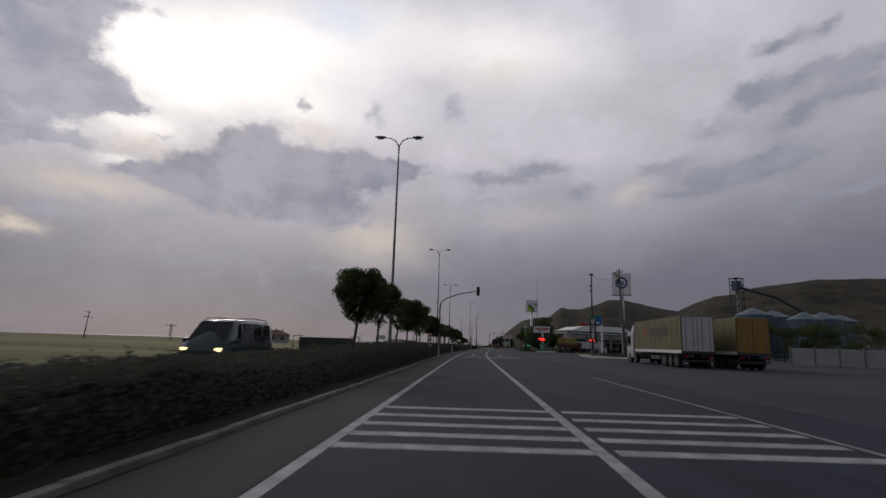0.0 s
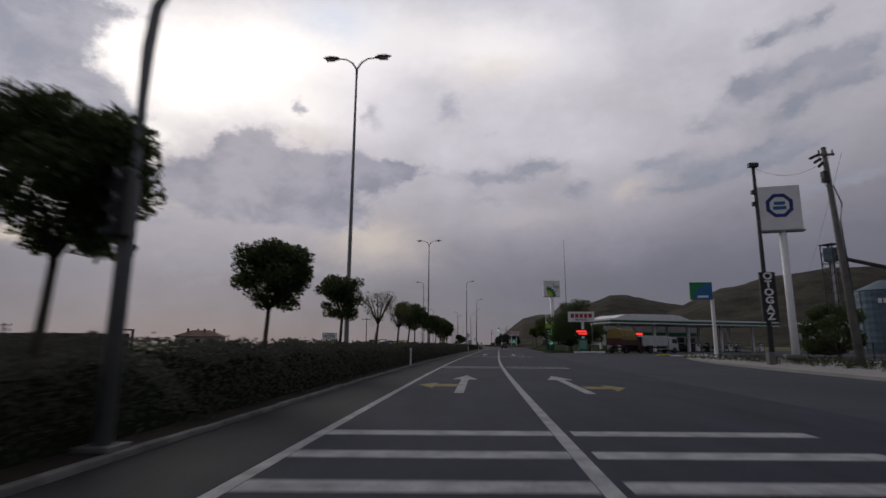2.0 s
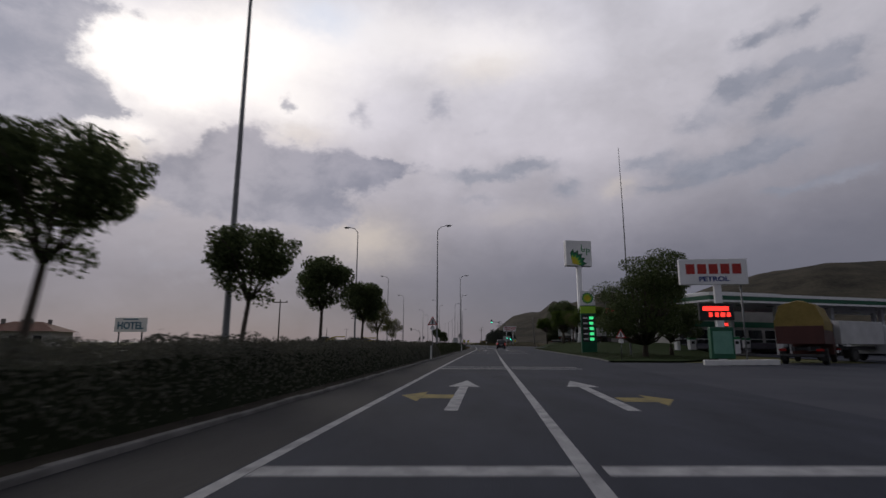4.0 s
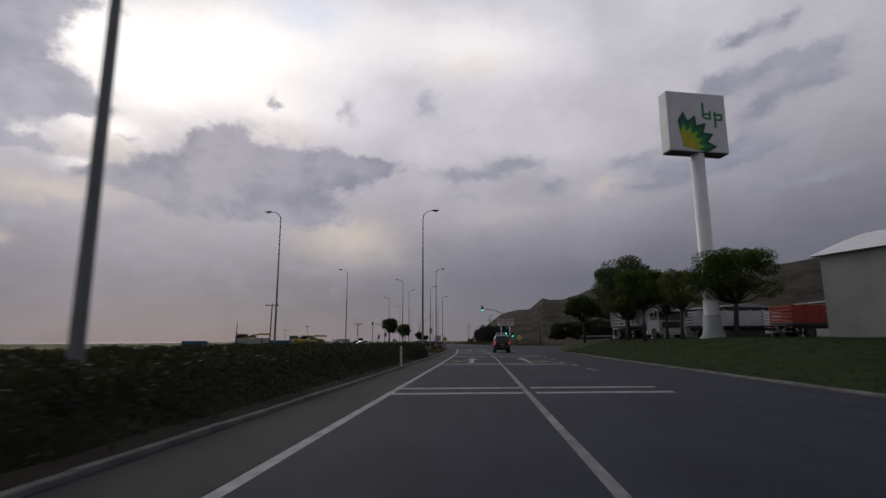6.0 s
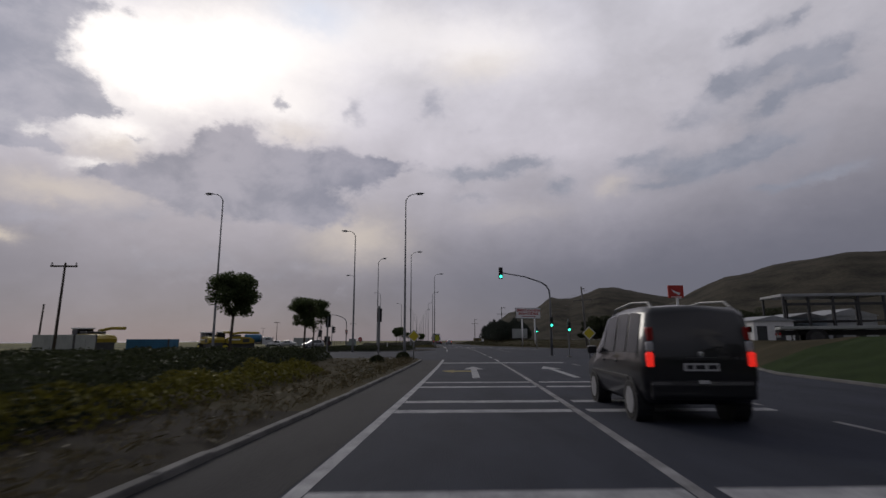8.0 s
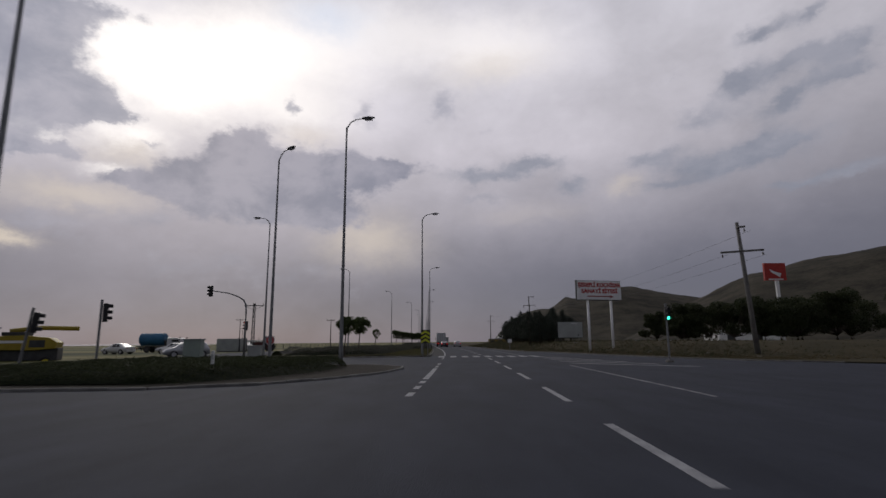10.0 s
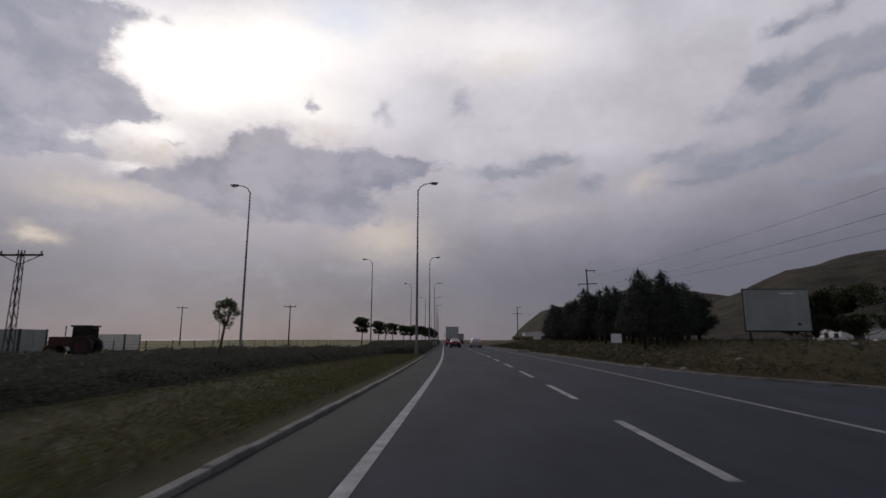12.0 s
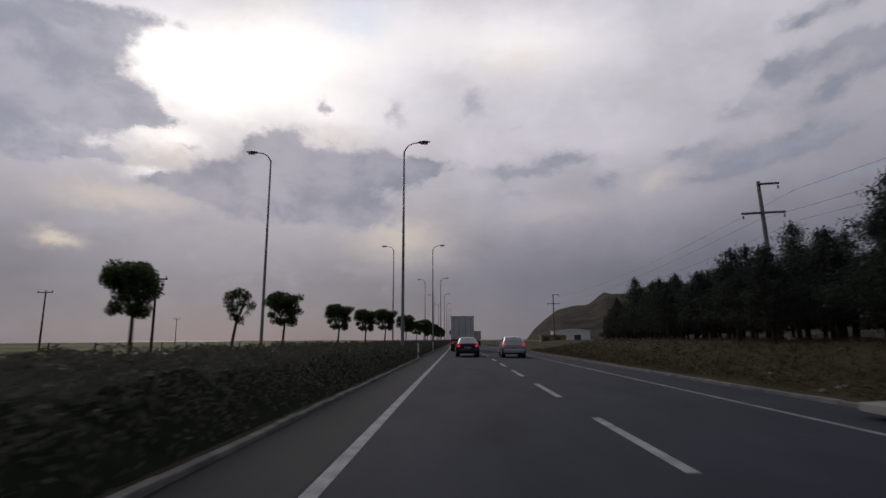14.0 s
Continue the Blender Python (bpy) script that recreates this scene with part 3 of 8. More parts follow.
def hill(name, profile, r0, r1, label, seed, peak_r):
    """A ridge whose skyline follows elevation angles over the azimuths (degrees, from y towards x)."""
    azs = np.arange(profile[0][0], profile[-1][0] + 0.01, 0.25)
    verts, faces = [], []
    rs = np.linspace(r0, r1, 26)
    for a in azs:
        e = float(np.interp(a, [p[0] for p in profile], [p[1] for p in profile]))
        for r in rs:
            env = math.sin(math.pi / 2 * min(1, (r - r0) / (peak_r - r0))) ** 1.2 if r < peak_r else 1.0 - 0.5 * (r - peak_r) / (r1 - peak_r)
            h = math.tan(radians(e)) * peak_r * env
            px, py = r * math.sin(radians(a)), r * math.cos(radians(a))
            wob = noise.fractal(Vector((px * 0.0022 + seed, py * 0.0022, 0)), 0.8, 2.0, 6)
            h = h * (1 + 0.22 * wob * (1.0 - env * 0.8)) + (5.0 * noise.noise(Vector((px * 0.012, py * 0.012, seed))) + 9.0 * noise.fractal(Vector((px * 0.005, py * 0.005, seed)), 0.9, 2.0, 5) * (1.0 - 0.6 * env)) * min(1, h / 40)
            verts.append((18 + r * math.sin(radians(a)), 200 + r * math.cos(radians(a)), max(h, 0) - 2.0))
    w = len(rs)
    for i in range(len(azs) - 1):
        for k in range(w - 1):
            faces.append((i * w + k, (i + 1) * w + k, (i + 1) * w + k + 1, i * w + k + 1))
    me = bpy.data.meshes.new(name)
    me.from_pydata(verts, [], faces)
    me.materials.append(HILL)
    for p in me.polygons:
        p.use_smooth = True
    return tagged(new(name, me), label, "hill", kind="structure")


hill("hill", [(5.6, 0.0), (6.4, 0.9), (8.8, 2.9), (10.5, 3.25), (11.8, 3.4), (13.3, 4.5), (14.0, 4.35), (15.4, 4.25), (17.0, 4.7), (18.3, 5.2), (20.0, 5.2), (21.1, 4.95), (24.3, 4.2), (28, 3.6), (36, 2.6), (46, 1.5), (55, 0.0)],
     1500, 4300, "brown scrubby hills with a rocky knoll on the skyline", 3.1, 2900)
hill("hill", [(18.0, 0.0), (21.5, 1.4), (24.0, 3.0), (25.8, 3.9), (27.9, 4.9), (30.0, 5.9), (32.5, 6.2), (35.5, 6.7), (39.7, 6.9), (44, 6.6), (50, 6.2), (58, 6.4), (68, 5.2), (80, 3.6), (95, 1.5), (105, 0.0)],
     750, 2600, "broad brown hill of dry grass and scrub", 8.7, 1700)

# the salt lake, a pale band below the far horizon
bm = bmesh.new()
bm.faces.new([bm.verts.new(p) for p in ((-4300, 691, 0.0), (-300, 691, 0.0), (-300, 1080, 0.0), (-900, 2200, 0.0), (-900, 4700, 0.0), (-4300, 4700, 0.0))])
tagged(part("water", bm, surface("lake_water", (0.30, 0.31, 0.33), (0.42, 0.42, 0.43), 0.002, 0.05, 0.12, bump=0.0, stretch=(1, 4, 1))), "pale salt lake along the horizon", "lake", kind="structure")
bm = bmesh.new()
bm.faces.new([bm.verts.new(p) for p in ((-4300, -500, 0.0), (-285, -500, 0.0), (-270, 100, 0.0), (-310, 400, 0.0), (-300, 690, 0.0), (-4300, 690, 0.0))])
tagged(part("water", bm, bpy.data.materials["lake_water"]), "pale salt lake along the horizon", "lake", kind="structure")

# ---------------------------------------------------------------- road markings and kerbs

mk = thing("road_marking", "white painted lane lines on the carriageway", "road marking", kind="structure")
stripe("inner_edge_line", -60, 238, 0.0, 0.16, "", parent=mk)
stripe("inner_edge_line", 299, 1200, 0.0, 0.16, "", parent=mk, step=5)
stripe("lane_line", -60, 150, 3.38, 3.56, "", parent=mk)
stripe("lane_line", 150.02, 232.3, 3.39, 3.53, "", ROAD_WORN, parent=mk)
for y in (262.6, 264.6, 266.6):
    stripe("guide_dash", y, y + 1.0, -0.09, 0.09, "", parent=mk)
stripe("guide_dash", 268.4, 276.0, -0.10, 0.10, "", parent=mk)
for y in (276.8, 280.2, 289.6, 292.2):
    stripe("guide_dash", y, y + 1.6, -0.09, 0.09, "", parent=mk)
for k in range(46):
    y = 234.6 + 6.67 * k
    if not 290 < y < 299:
        stripe("lane_dash", y, y + 3.6, 3.46, 3.61, "", parent=mk)
stripe("outer_edge_line", -60, 24, 7.2, 7.32, "", ROAD_WORN, parent=mk)
for k in range(14):
    stripe("outer_dash", 176 + 4.1 * k, 178 + 4.1 * k, 7.15, 7.28, "", ROAD_WORN, parent=mk)
stripe("outer_edge_line", 262, 278, 6.95, 7.07, "", ROAD_WORN, parent=mk)
stripe("outer_edge_line", 299, 1200, 6.86, 6.99, "", ROAD_WORN, parent=mk, step=5)
for y in (6.8, 7.7, 8.65, 9.7, 10.8, 55.3, 56.5, 57.9, 59.4, 80.7, 82.1, 106.6, 108.4, 129.0, 130.8, 166.7, 168.1, 182.1, 183.6, 196.0, 197.5, 205.2, 207.0, 212.3, 213.8, 217.3, 218.9):
    w = 0.17 if y < 30 else 0.2
    stripe("cross_bar", y - w, y + w, 0.17, 3.37, "", parent=mk)
    stripe("cross_bar", y - w, y + w, 3.66, 7.1, "", parent=mk)
stripe("stop_line", 232.4, 233.4, 0.17, 7.1, "", parent=mk)
zebra = thing("zebra_crossing", "white painted zebra crossing over the carriageway", "zebra crossing", kind="structure")
for k in range(9):
    stripe("zebra_bar", 294.2, 298.1, -0.45 + 1.0 * k, 0.08 + 1.0 * k, "", parent=zebra)
hatch = thing("hatching", "white painted hatching at the corner of the side road", "road marking", kind="structure")
for k in range(6):
    b = bmesh.new()
    q = [at(280.5 + 3.2 * k, 7.6), at(281.2 + 3.2 * k, 7.6), at(276.2 + 3.2 * k, 12.8 - 0.7 * k), at(275.5 + 3.2 * k, 12.8 - 0.7 * k)]
    b.faces.new([b.verts.new((p.x, p.y, 0.004)) for p in q])
    part("hatch_bar", b, ROAD_WORN, hatch)


def arrow(y, d, size, mat, label, turn=0.0, length=8.0):
    """A long painted arrow; turn 90 points to the left."""
    b = bmesh.new()
    hw, neck = 0.13 * size, length * 0.68
    m = put(y, d, 0.004, turn)
    for pts in ([(-hw, 0), (hw, 0), (hw, neck), (-hw, neck)], [(-0.46 * size, neck), (0.46 * size, neck), (0, length)]):
        b.faces.new([b.verts.new(m @ Vector((u, v, 0))) for u, v in pts])
    return tagged(part("painted_arrow", b, mat), label, "road marking", "arrows on the road", "structure")


def side_arrow(y, d, sign):
    """A short broad arrow that points across the lane."""
    b = bmesh.new()
    m = put(y, d, 0.005)
    for pts in ([(0, -0.45), (0.72, -0.45), (0.72, 0.45), (0, 0.45)], [(0.722, -1.15), (1.25, 0.15), (0.722, 1.15)]):
        b.faces.new([b.verts.new(m @ Vector((sign * u, v, 0))) for u, v in pts])
    return tagged(part("painted_arrow", b, ROAD_YELLOW), "faded yellow painted turn arrow on the road", "road marking", "arrows on the road", "structure")


for y in (65.7, 113.1, 184.5, 220.8):
    arrow(y, 1.78, 1.0, ROAD_WHITE, "white painted arrow pointing ahead")
    arrow(y, 5.25, 1.0, ROAD_WHITE, "white painted arrow pointing ahead")
    if y < 200:
        side_arrow(y + 2.6, 1.66, -1)
        side_arrow(y + 2.0, 5.45, 1)
    else:
        side_arrow(y + 4.0, 1.66, -1)

# low kerbs; the stones that the camera passes nearest are single pieces
kerb_l = thing("kerb", "low pale concrete kerb of the median", "kerb", kind="structure")
stone = finish(box(bmesh.new(), 0, 0, -0.08, 0.13, 0.985, 0.155, 0.022), KERB, "kerb_stone")
rng = np.random.default_rng(5)


def kerb_run(parent, path, count):
    """Kerb stones of one metre along a path of (y, d)."""
    pts = [at(y, d) for y, d in path]
    left = 0.0
    made = 0
    for a, b in zip(pts, pts[1:]):
        L = (b - a).length
        s = left
        while s < L and made < count:
            p = a.lerp(b, s / L)
            o = new("kerb_stone", stone)
            o.parent = parent
            o.matrix_basis = Matrix.Translation((p.x, p.y, rng.uniform(-0.012, 0.012))) @ pose(0, 0, 0, 0, rng.uniform(-1.5, 1.5), math.degrees(math.atan2(b.y - a.y, b.x - a.x)) - 90 + rng.uniform(-0.6, 0.6))
            made += 1
            s += 1.0
        left = s - L


def kerb_strip(name, path, label):
    """A plain run of kerb farther off, one mesh."""
    b = bmesh.new()
    pts = [at(y, d) for y, d in path]
    rows = []
    for i, p in enumerate(pts):
        t = (pts[min(i + 1, len(pts) - 1)] - pts[max(i - 1, 0)]).normalized()
        nrm = Vector((t.y, -t.x, 0))
        rows.append([b.verts.new(p + nrm * u + Vector((0, 0, z))) for u, z in ((-0.065, -0.1), (-0.065, 0.075), (-0.05, 0.085), (0.05, 0.085), (0.065, 0.075), (0.065, -0.1))])
    for r, q in zip(rows, rows[1:]):
        for k in range(5):
            b.faces.new((r[k], r[k + 1], q[k + 1], q[k]))
    return tagged(part(name, b, KERB), label, "kerb", kind="structure")


END_S = [(233.0, -1.30), (236.5, -1.32), (238.2, -1.7), (239.0, -3.2), (239.3, -8.0), (239.0, -14.0), (238.2, -20.0)]
NOSE_S = [(264.6, -12.0), (264.9, -8.0), (266.2, -5.2), (268.4, -3.6), (270.6, -2.5), (272.8, -1.9), (275.2, -1.6), (277.2, -1.75), (278.4, -2.6), (279.6, -4.0), (280.4, -7.0), (280.6, -12.0), (280.2, -17.5)]
NOSE_N = [(299.8, -1.34), (297.9, -1.6), (296.2, -2.6), (295.6, -4.8), (295.3, -9.0), (295.2, -15.0), (295.4, -18.5)]
kerb_run(kerb_l, [(y, kerb_d(y)) for y in span(0, 232, 4)] + END_S, 262)
kerb_n = thing("kerb", "low pale concrete kerb round the median after the junction", "kerb", kind="structure")
kerb_run(kerb_n, [(y, d) for y, d in reversed(NOSE_N)] + [(y, kerb_d(y)) for y in span(300.8, 380, 4)], 110)
kerb_run(thing("kerb", "pale rounded kerb at the end of the median", "kerb", kind="structure"), NOSE_S, 30)
kerb_strip("kerb", [(y, kerb_d(y)) for y in span(382, 900, 20)], "low concrete kerb of the median, farther on")
kerb_strip("kerb", [(y, kerb_d(y)) for y in span(-60, -0.6, 8)], "low concrete kerb of the median")
kerb_strip("kerb", [(y, median_left(y) + 0.05) for y in span(-60, 238, 6)], "low concrete kerb of the oncoming carriageway")
kerb_strip("kerb", [(y, median_left(y) + 0.05) for y in span(296, 700, 8)], "low concrete kerb of the oncoming carriageway")
kerb_r = thing("kerb", "pale concrete kerb along the lawn", "kerb", kind="structure")
kerb_run(kerb_r, LAWN, 120)
kerb_strip("kerb", [(y, right_edge(y) + 0.06) for y in span(216, 236, 2)], "low worn kerb round the corner of the side road")
kerb_v = thing("kerb", "low worn kerb along the dry verge", "kerb", kind="structure")
kerb_run(kerb_v, [(y, right_edge(y) + 0.12) for y in span(279, 400, 2)], 130)

# ---------------------------------------------------------------- street lamps and signals


def lamp_mesh_arm(side, reach, rise, top):
    b = bmesh.new()
    pts = [(0, 0, top - 0.9), (side * 0.02, 0, top - 0.35), (side * 0.22, 0, top - 0.02), (side * reach * 0.55, 0, top + rise * 0.75), (side * reach, 0, top + rise)]
    return tube(b, pts, [0.045, 0.045, 0.04, 0.035, 0.03], 8)


def lamp_head(side, reach, z):
    b = bmesh.new()
    for k, (w, h) in enumerate(((0.10, 0.05), (0.16, 0.09), (0.17, 0.10), (0.14, 0.07), (0.04, 0.03))):
        x = side * (reach - 0.08 + 0.19 * k)
        ring = [b.verts.new((x, w * math.cos(a), z + 0.02 + h * math.sin(a) * (1.0 if math.sin(a) > 0 else 0.6) + 0.012 * k)) for a in [2 * math.pi * j / 10 for j in range(10)]]
        if k:
            for j in range(10):
                b.faces.new((prev_ring[j], prev_ring[(j + 1) % 10], ring[(j + 1) % 10], ring[j]))
        else:
            b.faces.new(ring)
        prev_ring = ring
    b.faces.new(prev_ring)
    bmesh.ops.recalc_face_normals(b, faces=b.faces)
    return b


LAMP_GLASS = surface("lamp_lens", (0.35, 0.36, 0.37), (0.5, 0.5, 0.5), 3, 20, 0.25, bump=0.0)


def street_lamp(m, sides, top, label, lean=0.0):
    root = thing("street_lamp", label, "street lamp", m @ pose(0, 0, 0, 0, lean, 0), "street lamps on the median")
    part("base_plate", box(bmesh.new(), 0, 0, 0.0, 0.42, 0.42, 0.05, 0.008), GALV, root)
    part("pole", tube(bmesh.new(), [(0, 0, 0.0), (0, 0, 0.9), (0, 0, 1.0), (0, 0, top * 0.55), (0, 0, top - 0.3)], [0.125, 0.12, 0.105, 0.075, 0.048], 12), GALV, root, smooth=True)
    part("hatch", box(bmesh.new(), 0.0, -0.118, 0.55, 0.10, 0.02, 0.34, 0.004), GALV, root)
    for sd in sides:
        part("arm", lamp_mesh_arm(sd, 0.95, 0.22, top), GALV, root, smooth=True)
        hd = part("lamp_head", lamp_head(sd, 0.95, top + 0.2), GALV, root, smooth=True)
        part("lens", box(bmesh.new(), sd * 1.27, 0, top + 0.125, 0.42, 0.2, 0.04, 0.01), LAMP_GLASS, hd)
    return root


TWIN = street_lamp(put(32.95, -3.22, 0.1), (-1, 1), 14.3, "tall grey steel street lamp with two curved arms")
for y, d in ((74.4, -3.45), (119.2, -5.5)):
    copy_thing(TWIN, put(y, d, 0.06))
RIGHT_LAMP = street_lamp(put(161.0, -3.2, 0.1), (1,), 13.9, "tall grey steel street lamp with one arm over the near carriageway")
for y, d in ((204.6, -3.05), (247.6, -3.4), (278.6, -5.2), (298.9, -2.0), (336.0, -1.85), (373.6, -1.95), (410, -1.9), (447, -1.9), (484, -1.9), (521, -1.9), (560, -1.9), (600, -1.9)):
    copy_thing(RIGHT_LAMP, put(y, d, -0.05 if y < 290 else -0.75))
LEFT_LAMP = street_lamp(put(161.3, -12.25, 0.1), (-1,), 13.7, "tall grey steel street lamp with one arm over the oncoming carriageway")
for y, d in ((204.6, -17.05), (247.2, -19.2), (262.8, -10.6), (299.4, -16.7), (335.6, -15.0), (374.2, -10.6), (409, -6.9), (447, -5.0), (484, -4.7), (521, -4.6)):
    copy_thing(LEFT_LAMP, put(y, d, -0.05 if y < 290 else -0.75))
copy_thing(RIGHT_LAMP, put(282.8, -10.5, -0.5, -35))

SIGNAL_OFF = surface("unlit_signal_lens", (0.02, 0.02, 0.022), (0.05, 0.05, 0.05), 5, 30, 0.3, bump=0.0)
RED_DIM = glowing("red_signal_light", (1.0, 0.06, 0.04), 1.2)


def signal_head(parent, m, lit=None, lens_mat=None, size=1.0):
    """A black box with three hooded lenses; it faces -y in its own frame."""
    hd = new("signal_head")
    hd.parent = parent
    hd.matrix_basis = m
    part("housing", box(bmesh.new(), 0, 0.0, -0.48 * size, 0.34 * size, 0.22 * size, 0.96 * size, 0.03), BLACK, hd)
    for k in range(3):
        z = (0.31 - 0.31 * k) * size
        b = bmesh.new()
        bmesh.ops.create_cone(b, cap_ends=True, segments=16, radius1=0.115 * size, radius2=0.115 * size, depth=0.02, matrix=Matrix.Translation((0, -0.115 * size, z)) @ pose(0, 0, 0, 90, 0, 0))
        part("lens", b, lens_mat if k == lit else SIGNAL_OFF, hd)
        b = bmesh.new()
        n = 10
        ring = [[b.verts.new((0.13 * size * math.cos(a), -0.11 * size - dy * size, z + 0.13 * size * math.sin(a))) for a in [math.radians(-20 + 220 * j / n) for j in range(n + 1)]] for dy in (0.0, 0.2)]
        for j in range(n):
            b.faces.new((ring[0][j], ring[0][j + 1], ring[1][j + 1], ring[1][j]))
        part("hood", b, BLACK, hd)
    return hd


def cantilever_signal(m, reach, elbow_z, tip_z, label, lit, lens, low_lit=None, low_lens=None, face=0.0):
    root = thing("traffic_signal", label, "traffic signal", m, "traffic signals")
    sd = 1 if reach > 0 else -1
    a = abs(reach)
    pts = [(0, 0, 0), (0, 0, elbow_z * 0.5), (0, 0, elbow_z - 1.2), (sd * 0.05, 0, elbow_z - 0.6), (sd * 0.28, 0, elbow_z - 0.18), (sd * 0.75, 0, elbow_z + 0.12), (sd * a * 0.5, 0, (elbow_z + tip_z) / 2 + 0.1), (sd * a, 0, tip_z)]
    part("pole", tube(bmesh.new(), pts, [0.10, 0.09, 0.075, 0.07, 0.065, 0.06, 0.055, 0.045], 10), GALV, root, smooth=True)
    part("base_plate", box(bmesh.new(), 0, 0, -0.02, 0.4, 0.4, 0.06, 0.01), GALV, root)
    signal_head(root, pose(sd * a, -0.05, tip_z - 0.05, 0, 0, face), lit, lens)
    signal_head(root, pose(0, -0.2, 2.75, 0, 0, face), low_lit, low_lens, 0.85)
    return root


def post_signal(m, z, label, lit=None, lens=None, face=0.0, size=0.9, lean=0.0):
    root = thing("traffic_signal", label, "traffic signal", m @ pose(0, 0, 0, 0, lean, 0), "traffic signals")
    part("pole", tube(bmesh.new(), [(0, 0, 0), (0, 0, z + 0.6)], 0.055, 10), GALV, root)
    part("foot", box(bmesh.new(), 0, 0, -0.05, 0.35, 0.35, 0.12, 0.02), CONCRETE, root)
    signal_head(root, pose(0, -0.18, z, 0, 0, 0) if not face else pose(0, 0, z, 0, 0, face) @ pose(0, -0.18, 0), lit, lens, size)
    return root


cantilever_signal(put(57.6, -1.85, 0.1), 4.15, 6.0, 7.0, "grey cantilever traffic signal with unlit black heads", None, None)
cantilever_signal(put(246.5, 8.9, 0.0), -4.1, 6.0, 6.95, "grey cantilever traffic signal showing green", 2, GREEN_ON, 2, GREEN_ON)
cantilever_signal(put(297.0, -17.6, 0.05, 180), 3.3, 5.2, 5.9, "grey cantilever traffic signal with a red lamp lit below", None, None, 0, RED_DIM, face=150)
post_signal(put(274.5, -15.5, 0.12), 2.6, "post-mounted black traffic signal by the oncoming road", face=120)
post_signal(put(272.0, -17.0, 0.12), 2.1, "post-mounted black traffic signal by the oncoming road", face=120, lean=8)
post_signal(put(280.4, 13.2, 0.08), 2.7, "post-mounted traffic signal showing green on the verge", 2, GREEN_ON, size=0.8)
post_signal(put(243.0, 9.6, 0.0), 2.3, "post-mounted traffic signal showing green at the corner", 2, GREEN_ON, size=0.8)
post_signal(put(236.5, -4.0, 0.08), 2.8, "post-mounted dark traffic signal on the median", face=180)
post_signal(put(237.5, -7.5, 0.08), 2.5, "post-mounted dark traffic signal on the median", face=180)

# ---------------------------------------------------------------- trees


def limbs(b, base, top, r, rng, n=6, spread=1.0, depth=2):
    """Limbs that fork upwards from a point."""
    for k in range(n):
        a = 2 * math.pi * (k + rng.uniform(-0.3, 0.3)) / n
        L = spread * rng.uniform(0.7, 1.15)
        p1 = base + Vector((math.cos(a) * L * 0.35, math.sin(a) * L * 0.35, (top - base.z) * rng.uniform(0.30, 0.42)))
        p2 = base + Vector((math.cos(a) * L * 0.8, math.sin(a) * L * 0.8, (top - base.z) * rng.uniform(0.65, 0.95)))
        tube(b, [base, p1, p2], [r, r * 0.62, r * 0.25], 6)
        if depth > 1:
            for j in range(4):
                q = p1.lerp(p2, rng.uniform(0.0, 0.8))
                c = a + rng.uniform(-1.2, 1.2)
                e = q + Vector((math.cos(c), math.sin(c), rng.uniform(0.5, 1.4))) * L * rng.uniform(0.25, 0.5)
                tube(b, [q, q.lerp(e, 0.5) + Vector((0, 0, 0.04)), e], [r * 0.35, r * 0.22, r * 0.08], 5)
                if depth > 2:
                    for i in range(3):
                        g = q.lerp(e, rng.uniform(0.3, 0.95))
                        h = g + Vector((rng.uniform(-1, 1), rng.uniform(-1, 1), rng.uniform(0.4, 1.3))) * L * 0.2
                        tube(b, [g, h], [r * 0.1, r * 0.04], 4)


def crown_points(n, rx, z0, z1, seed, lumps=34, open_below=0.5, base=0.2):
    """Leaf places in many small puffs that fill an uneven inverted-pear crown, open below."""
    rng = np.random.default_rng(seed)
    P = []
    k = 0
    sx, sy = rng.uniform(-0.12, 0.12, 2) * rx
    while k < lumps:
        a, v, q = rng.uniform(0, 2 * math.pi), rng.uniform(0, 1) ** 0.85, rng.uniform(0, 1) ** 0.5
        prof = base + (1 - base) * (v / 0.52) ** 0.8 if v < 0.52 else max(0.0, 1 - ((v - 0.52) / 0.58) ** 2.2) ** 0.5
        r = rx * prof * (0.25 + 0.63 * q) * rng.uniform(0.86, 1.08)
        c = np.array([sx * v + r * math.cos(a), sy * v + r * math.sin(a), z0 + (z1 - z0) * (0.04 + 0.86 * v)])
        s = rx * rng.uniform(0.24, 0.40) * (0.75 if v < 0.35 else 1.0)
        m = int(n / lumps * (s / (rx * 0.32)) ** 2 * (1.0 if v > 0.4 else open_below))
        g = rng.normal(size=(m, 3))
        g /= np.linalg.norm(g, axis=1)[:, None]
        g *= s * rng.uniform(0.1, 1.0, (m, 1)) ** 0.45
        g[:, 2] *= 0.8
        P.append(c + g)
        k += 1
    return np.concatenate(P)


